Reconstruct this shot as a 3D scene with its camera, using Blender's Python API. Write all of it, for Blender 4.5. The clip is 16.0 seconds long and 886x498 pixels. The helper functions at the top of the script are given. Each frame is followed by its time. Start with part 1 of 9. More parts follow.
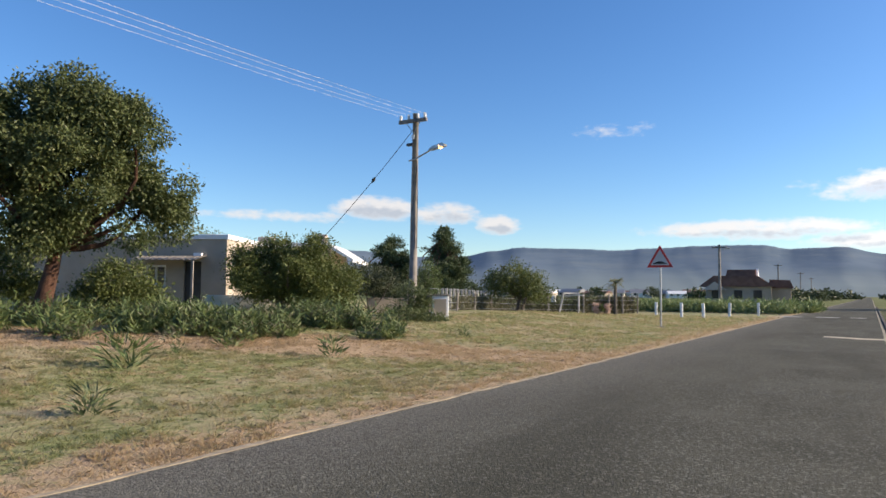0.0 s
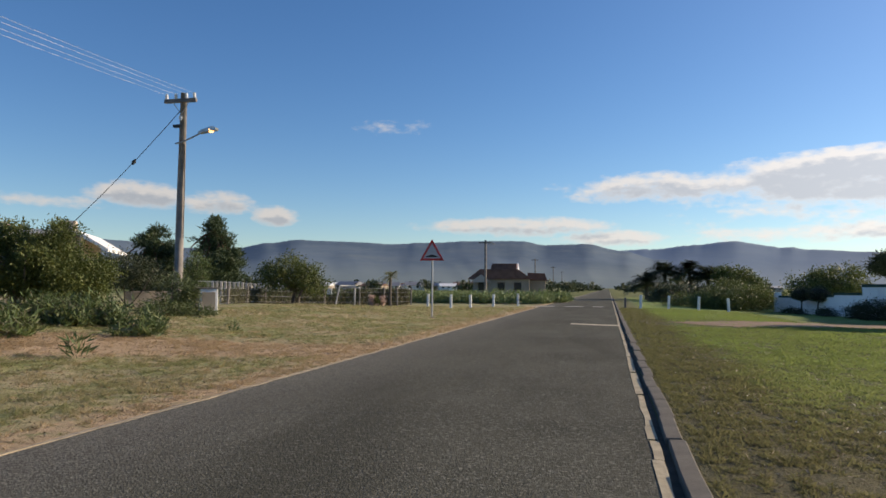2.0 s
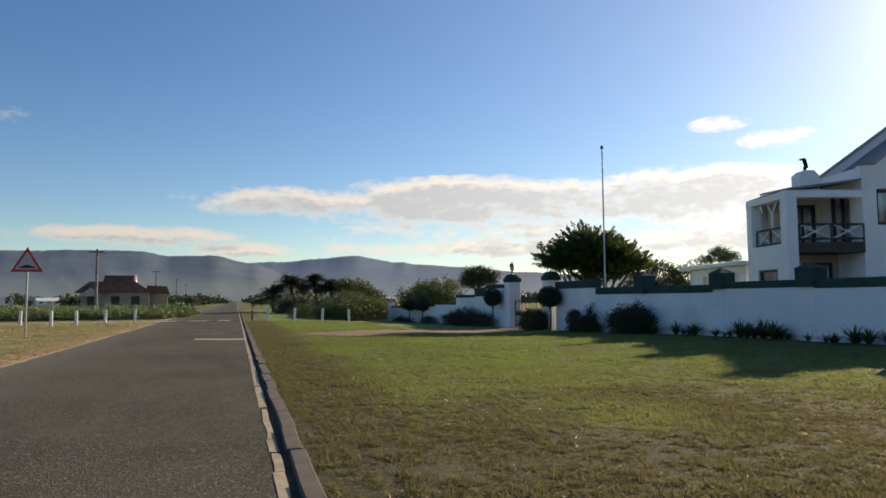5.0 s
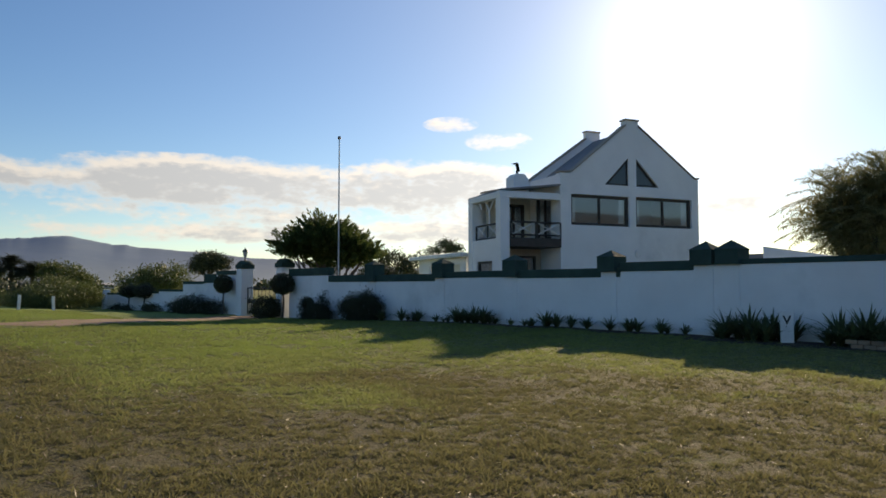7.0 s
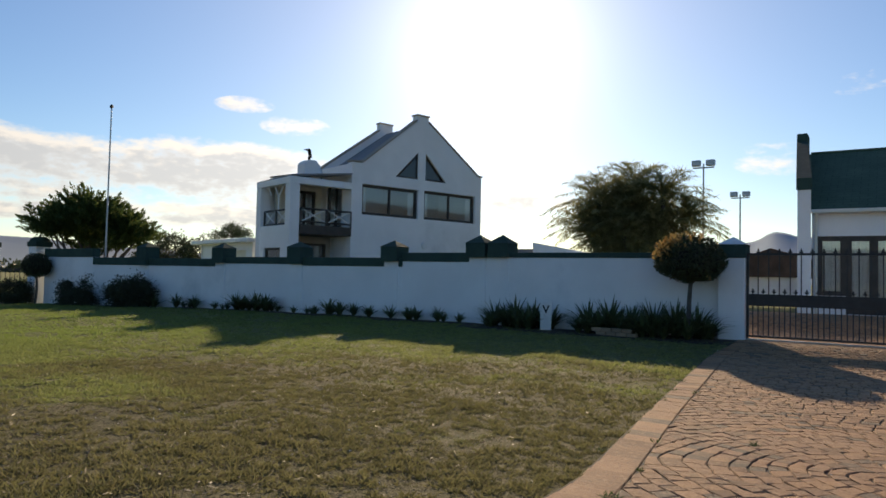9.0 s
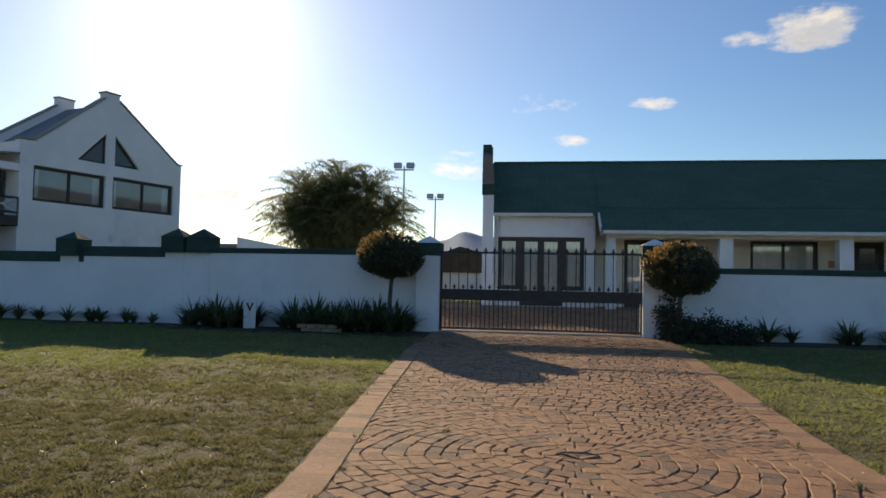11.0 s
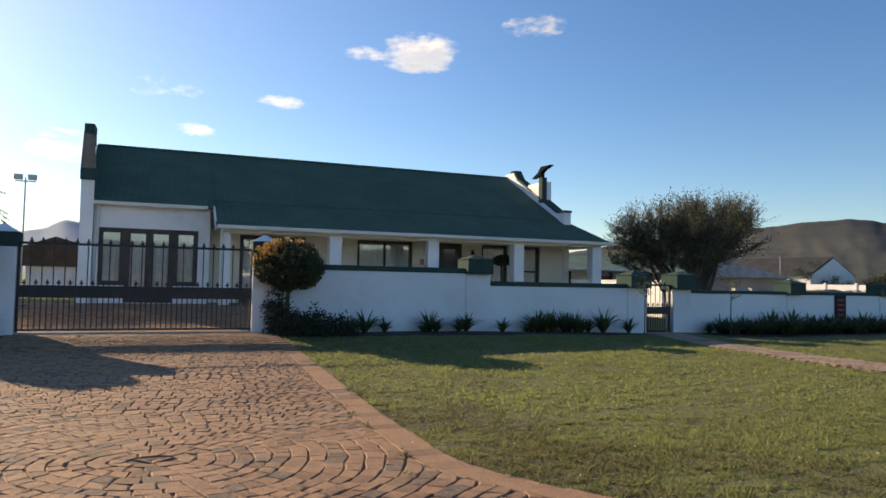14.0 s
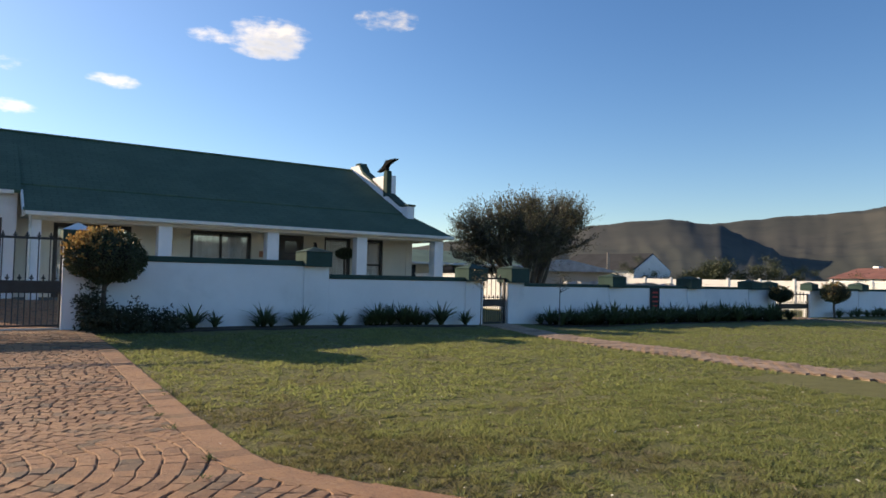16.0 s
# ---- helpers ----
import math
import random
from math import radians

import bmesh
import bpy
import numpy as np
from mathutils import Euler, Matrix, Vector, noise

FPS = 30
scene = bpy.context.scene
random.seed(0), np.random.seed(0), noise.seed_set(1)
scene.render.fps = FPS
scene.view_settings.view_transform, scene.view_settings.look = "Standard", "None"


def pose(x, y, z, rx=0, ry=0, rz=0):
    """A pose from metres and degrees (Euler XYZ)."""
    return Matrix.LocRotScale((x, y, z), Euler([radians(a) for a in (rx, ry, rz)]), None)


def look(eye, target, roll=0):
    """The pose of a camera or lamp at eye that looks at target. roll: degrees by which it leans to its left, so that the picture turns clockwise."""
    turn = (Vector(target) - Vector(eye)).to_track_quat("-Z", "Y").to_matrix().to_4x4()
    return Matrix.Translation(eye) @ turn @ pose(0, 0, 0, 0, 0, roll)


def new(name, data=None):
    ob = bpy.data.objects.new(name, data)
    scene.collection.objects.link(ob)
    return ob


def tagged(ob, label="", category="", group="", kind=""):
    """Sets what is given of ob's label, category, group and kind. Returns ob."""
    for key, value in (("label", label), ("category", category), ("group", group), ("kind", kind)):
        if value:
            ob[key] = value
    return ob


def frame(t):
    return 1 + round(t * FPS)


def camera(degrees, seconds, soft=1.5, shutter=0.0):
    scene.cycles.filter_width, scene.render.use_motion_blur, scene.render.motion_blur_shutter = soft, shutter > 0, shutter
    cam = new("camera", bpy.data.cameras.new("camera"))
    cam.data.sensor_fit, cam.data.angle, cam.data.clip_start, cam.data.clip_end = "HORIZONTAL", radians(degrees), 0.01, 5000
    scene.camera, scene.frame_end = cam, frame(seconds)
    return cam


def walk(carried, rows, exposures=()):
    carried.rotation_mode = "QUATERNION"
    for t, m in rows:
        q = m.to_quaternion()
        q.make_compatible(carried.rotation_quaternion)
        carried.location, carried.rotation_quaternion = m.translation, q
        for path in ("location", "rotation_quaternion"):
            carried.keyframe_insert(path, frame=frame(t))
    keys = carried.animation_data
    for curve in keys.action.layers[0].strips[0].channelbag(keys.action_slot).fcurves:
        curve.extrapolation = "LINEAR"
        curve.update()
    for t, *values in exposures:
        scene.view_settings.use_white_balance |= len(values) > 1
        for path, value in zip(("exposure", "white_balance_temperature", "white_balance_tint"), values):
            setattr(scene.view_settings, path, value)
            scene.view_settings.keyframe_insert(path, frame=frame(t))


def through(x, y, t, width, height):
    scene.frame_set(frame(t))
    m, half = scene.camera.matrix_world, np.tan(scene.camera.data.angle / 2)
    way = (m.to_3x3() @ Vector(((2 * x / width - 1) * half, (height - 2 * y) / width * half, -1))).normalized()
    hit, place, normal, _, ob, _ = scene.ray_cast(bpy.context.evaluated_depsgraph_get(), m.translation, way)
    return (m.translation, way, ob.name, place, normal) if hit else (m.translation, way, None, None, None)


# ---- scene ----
cam = camera(65.27, 16.0, soft=1.6)
PATH = [
    (0.0, pose(0.261, 0.014, 1.204, 93.648, -0.472, 30.920)),
    (0.5, pose(0.253, 0.035, 1.206, 93.635, -0.603, 25.141)),
    (1.0, pose(0.277, 0.075, 1.203, 93.557, -0.382, 20.623)),
    (1.5, pose(0.287, 0.118, 1.194, 93.311, -0.297, 17.211)),
    (2.0, pose(0.264, 0.162, 1.191, 93.168, -0.262, 12.669)),
    (2.5, pose(0.230, 0.212, 1.197, 93.247, 0.030, 6.866)),
    (3.0, pose(0.219, 0.237, 1.202, 93.817, 0.470, 1.664)),
    (3.5, pose(0.209, 0.195, 1.212, 93.918, 0.613, -3.426)),
    (4.0, pose(0.217, 0.162, 1.210, 94.169, 0.277, -8.037)),
    (6.5, pose(0.365, -0.016, 1.209, 93.075, 0.567, -33.433)),
    (7.0, pose(0.356, -0.126, 1.205, 93.025, 0.022, -38.841)),
    (7.5, pose(0.359, -0.214, 1.194, 93.001, -0.039, -42.275)),
    (8.0, pose(0.397, -0.307, 1.182, 92.497, -0.066, -46.524)),
    (8.5, pose(0.452, -0.345, 1.183, 92.329, -0.594, -50.598)),
    (9.0, pose(0.495, -0.301, 1.180, 92.298, -1.269, -55.914)),
    (9.5, pose(0.556, -0.227, 1.184, 92.152, -0.722, -62.797)),
    (12.0, pose(0.625, -0.291, 1.206, 93.207, -1.516, -89.764)),
    (12.5, pose(0.623, -0.308, 1.205, 93.361, -1.202, -94.936)),
    (13.0, pose(0.614, -0.325, 1.197, 92.955, -1.093, -99.936)),
    (13.5, pose(0.583, -0.438, 1.204, 92.734, -0.902, -104.840)),
    (14.0, pose(0.569, -0.545, 1.207, 92.636, -1.139, -110.262)),
    (14.5, pose(0.572, -0.639, 1.199, 92.574, -1.415, -114.092)),
    (15.0, pose(0.582, -0.717, 1.201, 92.424, -1.307, -116.518)),
    (15.5, pose(0.587, -0.767, 1.196, 92.420, -1.350, -119.430)),
    (16.0, pose(0.575, -0.818, 1.197, 92.373, -1.268, -122.677)),
]
EXPOSURE = [(0.0, 0.77, 6550, 12), (1.5, 0.41, 6700, 12), (3.0, 0.27, 7100, 12), (4.5, 0.30, 7450, 12), (6.5, 0.21, 7650, 11), (9.5, 0.21, 7550, 11),
            (12.0, 0.30, 7600, 11), (14.0, 0.62, 7550, 13), (16.0, 0.64, 7350, 13)]
walk(cam, PATH, EXPOSURE)

# ---- sun, sky and clouds ----
SUN_AZ, SUN_EL = 59.6, 19.8          # degrees clockwise from the road's direction, and up
SUN_DIR = Vector((math.sin(radians(SUN_AZ)) * math.cos(radians(SUN_EL)),
                  math.cos(radians(SUN_AZ)) * math.cos(radians(SUN_EL)), math.sin(radians(SUN_EL))))
sun = new("sun", bpy.data.lights.new("sun", "SUN"))
sun.data.energy, sun.data.angle, sun.data.color = 5.0, radians(0.53), (1.0, 0.84, 0.63)
sun.matrix_world = look((0, 0, 40), Vector((0, 0, 40)) - SUN_DIR)
scene.view_settings.exposure = 0.0


def build_world():
    world = bpy.data.worlds.new("sky")
    scene.world = world
    world.use_nodes = True
    nt = world.node_tree
    nt.nodes.clear()
    N, L = nt.nodes.new, nt.links.new

    def math_node(op, a, b=None, c=None, clamp=False):
        n = N("ShaderNodeMath")
        n.operation, n.use_clamp = op, clamp
        for k, v in enumerate((a, b, c)):
            if v is None:
                continue
            if isinstance(v, (int, float)):
                n.inputs[k].default_value = v
            else:
                L(v, n.inputs[k])
        return n.outputs[0]

    def smooth(x, lo, hi):
        n = N("ShaderNodeMapRange")
        n.interpolation_type = "SMOOTHSTEP"
        L(x, n.inputs[0])
        n.inputs[1].default_value, n.inputs[2].default_value = lo, hi
        return n.outputs[0]

    sky = N("ShaderNodeTexSky")
    sky.sky_type, sky.sun_disc = "NISHITA", False
    sky.sun_elevation, sky.sun_rotation = radians(SUN_EL), radians(SUN_AZ)
    sky.altitude, sky.air_density, sky.dust_density, sky.ozone_density = 50, 1.0, 0.15, 4.0
    co = N("ShaderNodeTexCoord").outputs["Generated"]
    sep = N("ShaderNodeSeparateXYZ")
    L(co, sep.inputs[0])
    x, y, z = sep.outputs
    az = math_node("MULTIPLY", math_node("ARCTAN2", x, y), 57.29578)      # clockwise from the road
    el = math_node("MULTIPLY", math_node("ARCSINE", z), 57.29578)
    def cloud_shape(el_at):
        """Thickness of cloud at an elevation: banks and puffs, their outline broken by two scales of noise."""
        total = None
        for a0, e0, wa, we, amount in CLOUDS:
            da = math_node("DIVIDE", math_node("SUBTRACT", az, a0), wa)
            de = math_node("DIVIDE", math_node("SUBTRACT", el_at, e0), we)
            rr = math_node("ADD", math_node("MULTIPLY", da, da), math_node("MULTIPLY", de, de))
            bump = math_node("MULTIPLY", math_node("SUBTRACT", 1.0, rr), amount, clamp=True)
            total = bump if total is None else math_node("MAXIMUM", total, bump)
        rag = None
        for ka, ke, amp, rough in ((0.085, 0.34, 1.6, 0.5), (0.38, 0.95, 1.8, 0.55), (1.4, 2.4, 0.7, 0.5)):
            comb = N("ShaderNodeCombineXYZ")
            L(math_node("MULTIPLY", az, ka), comb.inputs[0])
            L(math_node("MULTIPLY", el_at, ke), comb.inputs[1])
            n = N("ShaderNodeTexNoise")
            n.inputs["Scale"].default_value, n.inputs["Detail"].default_value = 1.0, 5.0
            n.inputs["Roughness"].default_value = rough
            L(comb.outputs[0], n.inputs["Vector"])
            v = math_node("MULTIPLY", math_node("SUBTRACT", n.outputs["Fac"], 0.5), amp)
            rag = v if rag is None else math_node("ADD", rag, v)
        return math_node("ADD", total, rag), total

    shape, total = cloud_shape(el)
    above, _ = cloud_shape(math_node("ADD", el, 0.75))
    cover = math_node("MULTIPLY", smooth(shape, 0.08, 1.0), smooth(total, 0.0, 0.12))
    # a belly is grey where more cloud lies above it
    belly = math_node("MULTIPLY", smooth(above, 0.25, 0.85), smooth(shape, 0.35, 1.1))
    thick = N("ShaderNodeMixRGB")
    L(belly, thick.inputs[0])
    thick.inputs[1].default_value = (7.8, 7.55, 7.3, 1)
    thick.inputs[2].default_value = (4.9, 5.2, 5.7, 1)

    # light scattered round the sun by haze
    dot = N("ShaderNodeVectorMath")
    dot.operation = "DOT_PRODUCT"
    L(co, dot.inputs[0])
    dot.inputs[1].default_value = SUN_DIR
    near = math_node("MAXIMUM", dot.outputs["Value"], 0.0)
    glow = math_node("ADD", math_node("ADD", math_node("MULTIPLY", math_node("POWER", near, 4.0), 1.15), math_node("MULTIPLY", math_node("POWER", near, 22.0), 1.3)),
                     math_node("MULTIPLY", math_node("POWER", near, 130.0), 4.5))
    tint = N("ShaderNodeMixRGB")
    tint.blend_type = "MULTIPLY"
    tint.inputs[0].default_value = 1.0
    tint.inputs[1].default_value = (1.0, 0.97, 0.92, 1)
    L(glow, tint.inputs[2])
    # clouds on the sun's side shine brighter
    lit = N("ShaderNodeVectorMath")
    lit.operation = "SCALE"
    L(thick.outputs[0], lit.inputs[0])
    L(math_node("ADD", math_node("MULTIPLY", math_node("MULTIPLY", near, near), 0.5), 0.68), lit.inputs["Scale"])
    mix = N("ShaderNodeMixRGB")
    L(math_node("MULTIPLY", cover, 0.9), mix.inputs[0])
    blue = N("ShaderNodeHueSaturation")
    blue.inputs["Saturation"].default_value = 1.16
    blue.inputs["Hue"].default_value = 0.506
    blue.inputs["Value"].default_value = 1.12
    L(sky.outputs[0], blue.inputs["Color"])
    L(blue.outputs[0], mix.inputs[1])
    L(lit.outputs[0], mix.inputs[2])
    add = N("ShaderNodeMixRGB")
    add.blend_type = "ADD"
    add.inputs[0].default_value = 1.0
    L(mix.outputs[0], add.inputs[1])
    L(tint.outputs[0], add.inputs[2])
    bg = N("ShaderNodeBackground")
    bg.inputs["Strength"].default_value = 0.10
    L(add.outputs[0], bg.inputs["Color"])
    out = N("ShaderNodeOutputWorld")
    L(bg.outputs[0], out.inputs["Surface"])


CLOUDS = [
    (-36.5, 6.9, 4.5, 1.3, 1.1), (-31, 6.6, 4, 1.1, 0.9), (-43, 6.1, 9, 0.6, 0.7), (-26.3, 5.7, 2.2, 1.0, 0.95), (-17, 13.2, 4.2, 1.0, 0.3),
    (-7, 5.0, 9.5, 1.0, 1.2), (1, 4.0, 5, 0.8, 1.0), (6, 7.9, 11, 1.5, 1.0), (22, 8.1, 18, 2.3, 1.5), (36, 8.1, 12, 2.5, 1.5),
    (18, 4.1, 15, 0.9, 1.0), (34, 4.4, 14, 1.3, 1.1), (26, 5.8, 24, 2.2, 0.62), (50, 4.0, 20, 2.4, 0.6), (44, 5.6, 7, 1.6, 1.0), (61.5, 6.5, 6, 1.5, 0.9), (43.5, 11.8, 3.0, 0.9, 0.6), (39.5, 13.2, 2.5, 0.7, 0.5),
    (107.9, 18.4, 4.0, 1.7, 1.0), (103.6, 18.2, 2.2, 0.7, 0.7), (96.8, 14.0, 2.2, 0.6, 0.8), (90.2, 11.3, 2.0, 0.6, 0.7), (87.6, 14.3, 4, 0.9, 0.5), (117.6, 20.5, 3.0, 1.0, 0.55),
    (81.5, 9.5, 3.5, 1.6, 0.5),
]
build_world()

# ---- tools ----
def thing(name, label, category, at=(0, 0, 0), turn=0.0, group="", kind=""):
    ob = new(name)
    ob.empty_display_size = 0.2
    ob.matrix_basis = pose(*at, 0, 0, turn)
    return tagged(ob, label, category, group, kind)


def finish(bm, name, material, smooth=False):
    me = bpy.data.meshes.new(name)
    bm.to_mesh(me)
    bm.free()
    for m in (material if isinstance(material, (list, tuple)) else [material]):
        me.materials.append(m)
    if smooth:
        for p in me.polygons:
            p.use_smooth = True
    return me


def part(name, bm, material, parent, label="", smooth=False, kind=""):
    ob = new(name, finish(bm, name, material, smooth))
    ob.parent = parent
    return tagged(ob, label=label, kind=kind)


def solid(name, bm, material, label, category, group="", kind="", smooth=False):
    return tagged(new(name, finish(bm, name, material, smooth)), label, category, group, kind)


def box(bm, x0, x1, y0, y1, z0, z1, bevel=0.0, mi=0):
    vs = [bm.verts.new(c) for c in ((x0, y0, z0), (x1, y0, z0), (x1, y1, z0), (x0, y1, z0), (x0, y0, z1), (x1, y0, z1), (x1, y1, z1), (x0, y1, z1))]
    fs = [bm.faces.new([vs[i] for i in q]) for q in ((3, 2, 1, 0), (4, 5, 6, 7), (0, 1, 5, 4), (1, 2, 6, 5), (2, 3, 7, 6), (3, 0, 4, 7))]
    for f in fs:
        f.material_index = mi
    if bevel:
        es = list({e for f in fs for e in f.edges})
        bmesh.ops.bevel(bm, geom=es, offset=bevel, segments=1, affect="EDGES", material=-1)
    return bm


def boxed(*a, **k):
    return box(bmesh.new(), *a, **k)


def prism(bm, pts, axis, a, b, mi=0):
    """A closed outline (u, v) pushed from a to b along an axis: 'x' takes (y, z), 'y' takes (x, z), 'z' takes (x, y)."""
    def at(p, w):
        return {"x": (w, p[0], p[1]), "y": (p[0], w, p[1]), "z": (p[0], p[1], w)}[axis]
    lo, hi = [bm.verts.new(at(p, a)) for p in pts], [bm.verts.new(at(p, b)) for p in pts]
    n = len(pts)
    fs = [bm.faces.new(lo[::-1]), bm.faces.new(hi)] + [bm.faces.new((lo[i], lo[(i + 1) % n], hi[(i + 1) % n], hi[i])) for i in range(n)]
    for f in fs:
        f.material_index = mi
    bmesh.ops.recalc_face_normals(bm, faces=fs)
    return bm


def tube(bm, pts, radii, seg=8, mi=0, cap=True):
    """A tapered round limb through points."""
    pts = [Vector(p) for p in pts]
    if not isinstance(radii, (list, tuple)):
        radii = [radii] * len(pts)
    rings = []
    for i, p in enumerate(pts):
        d = (pts[min(i + 1, len(pts) - 1)] - pts[max(i - 1, 0)]).normalized()
        s = d.cross(Vector((0, 0, 1)) if abs(d.z) < 0.9 else Vector((1, 0, 0))).normalized()
        w = d.cross(s)
        rings.append([bm.verts.new(p + radii[i] * (math.cos(a) * s + math.sin(a) * w)) for a in (2 * math.pi * k / seg for k in range(seg))])
    for r0, r1 in zip(rings, rings[1:]):
        for k in range(seg):
            bm.faces.new((r0[k], r0[(k + 1) % seg], r1[(k + 1) % seg], r1[k])).material_index = mi
    if cap and seg > 2:
        bm.faces.new(rings[0]).material_index = mi
        bm.faces.new(rings[-1][::-1]).material_index = mi
    return bm


def tubed(*a, **k):
    return tube(bmesh.new(), *a, **k)


def lathe(bm, profile, seg=16, centre=(0, 0, 0), mi=0):
    """A turned solid from (radius, height) pairs."""
    cx, cy, cz = centre
    rings = [[bm.verts.new((cx + max(r, 0.0005) * math.cos(2 * math.pi * k / seg), cy + max(r, 0.0005) * math.sin(2 * math.pi * k / seg), cz + h)) for k in range(seg)] for r, h in profile]
    for r0, r1 in zip(rings, rings[1:]):
        for k in range(seg):
            bm.faces.new((r0[k], r0[(k + 1) % seg], r1[(k + 1) % seg], r1[k])).material_index = mi
    bm.faces.new(rings[0][::-1]).material_index = mi
    bm.faces.new(rings[-1]).material_index = mi
    return bm


def sm(a, b, x):
    t = min(1.0, max(0.0, (x - a) / (b - a)))
    return t * t * (3 - 2 * t)


def raw(name, verts, faces, material, smooth=False):
    me = bpy.data.meshes.new(name)
    me.from_pydata(verts, [], faces)
    for m in (material if isinstance(material, (list, tuple)) else [material]):
        me.materials.append(m)
    if smooth:
        me.polygons.foreach_set("use_smooth", [True] * len(me.polygons))
    me.update()
    return me


def world_of(o):
    return world_of(o.parent) @ o.matrix_parent_inverse @ o.matrix_basis if o.parent else o.matrix_basis.copy()


def wpart(name, bm, material, parent, label="", smooth=False):
    """A part whose mesh is given in the world's metres."""
    ob = part(name, bm, material, parent, label, smooth)
    ob.matrix_parent_inverse = world_of(parent).inverted()
    return ob


def wall_holes(x0, x1, y0, y1, z0, z1, holes=(), swap=False):
    """A wall x0..x1 thick along y, with openings (y0, y1, z0, z1) through it. swap: along x instead."""
    bm = bmesh.new()
    ys = sorted({y0, y1, *[h[0] for h in holes], *[h[1] for h in holes]})
    zs = sorted({z0, z1, *[h[2] for h in holes], *[h[3] for h in holes]})
    nj, nk = len(ys) - 1, len(zs) - 1

    def full(j, k):
        if not (0 <= j < nj and 0 <= k < nk):
            return False
        cy, cz = (ys[j] + ys[j + 1]) / 2, (zs[k] + zs[k + 1]) / 2
        return not any(h[0] < cy < h[1] and h[2] < cz < h[3] for h in holes)

    def quad(*cs):
        bm.faces.new([bm.verts.new((c[1], c[0], c[2]) if swap else c) for c in cs])

    for j in range(nj):
        for k in range(nk):
            if not full(j, k):
                continue
            a, b, c, d = ys[j], ys[j + 1], zs[k], zs[k + 1]
            quad((x0, a, c), (x0, a, d), (x0, b, d), (x0, b, c))
            quad((x1, a, c), (x1, b, c), (x1, b, d), (x1, a, d))
            if not full(j - 1, k):
                quad((x0, a, c), (x1, a, c), (x1, a, d), (x0, a, d))
            if not full(j + 1, k):
                quad((x0, b, c), (x0, b, d), (x1, b, d), (x1, b, c))
            if not full(j, k - 1):
                quad((x0, a, c), (x0, b, c), (x1, b, c), (x1, a, c))
            if not full(j, k + 1):
                quad((x0, a, d), (x1, a, d), (x1, b, d), (x0, b, d))
    bmesh.ops.remove_doubles(bm, verts=bm.verts, dist=1e-4)
    bmesh.ops.recalc_face_normals(bm, faces=bm.faces)
    return bm


def flip(bm, swap):
    """Swaps x and y of a mesh built for a wall along y."""
    if swap:
        for v in bm.verts:
            v.co.x, v.co.y = v.co.y, v.co.x
        bmesh.ops.reverse_faces(bm, faces=bm.faces)
    return bm


def window(parent, x, y0, y1, z0, z1, frame_mat, cols=2, rows=1, fw=0.09, depth=0.1, glass="clear_glass", name="window", swap=False, put=wpart, curtain=0.0, sill=True, bar=None):
    """A window or glazed door in a wall along y, its outer face at x (facing -x): frame, bars, panes, curtain."""
    win = new(name)
    win.parent = parent
    if put is wpart:
        win.matrix_parent_inverse = world_of(parent).inverted()
    bm = bmesh.new()
    box(bm, x, x + depth, y0, y0 + fw, z0, z1)
    box(bm, x, x + depth, y1 - fw, y1, z0, z1)
    box(bm, x, x + depth, y0 + fw, y1 - fw, z0, z0 + fw)
    box(bm, x, x + depth, y0 + fw, y1 - fw, z1 - fw, z1)
    put("window_frame", flip(bm, swap), frame_mat, win)
    iy0, iy1, iz0, iz1 = y0 + fw, y1 - fw, z0 + fw, z1 - fw
    bar = bar or fw * 0.75
    for i in range(1, cols):
        c = iy0 + (iy1 - iy0) * i / cols
        put("mullion", flip(boxed(x + 0.01, x + depth - 0.01, c - bar / 2, c + bar / 2, iz0, iz1), swap), frame_mat, win)
    for j in range(1, rows):
        c = iz0 + (iz1 - iz0) * j / rows
        put("transom", flip(boxed(x + 0.015, x + depth - 0.015, iy0, iy1, c - bar / 2, c + bar / 2), swap), frame_mat, win)
    for i in range(cols):
        for j in range(rows):
            a, b = iy0 + (iy1 - iy0) * i / cols, iy0 + (iy1 - iy0) * (i + 1) / cols
            c, d = iz0 + (iz1 - iz0) * j / rows, iz0 + (iz1 - iz0) * (j + 1) / rows
            pane = put("pane", flip(boxed(x + depth * 0.5, x + depth * 0.5 + 0.006, a + 0.002, b - 0.002, c + 0.002, d - 0.002), swap), M[glass], win)
            pane.visible_shadow = False
    if curtain:
        for side in (0, 1):
            w = (iy1 - iy0) * curtain / 2
            a = iy0 if side == 0 else iy1 - w
            bm = bmesh.new()
            k = 14
            front = [bm.verts.new((x + depth + 0.05 + 0.014 * math.sin(i * 1.9), a + w * i / k, zz)) for zz in (iz0, iz1) for i in range(k + 1)]
            for i in range(k):
                bm.faces.new((front[i], front[i + 1], front[k + 2 + i], front[k + 1 + i]))
            put("curtain", flip(bm, swap), M["curtain"], win, "pale drawn curtain")
    if sill:
        put("window_sill", flip(boxed(x - 0.05, x + depth, y0 - 0.05, y1 + 0.05, z0 - 0.06, z0), swap), frame_mat, win)
    return win

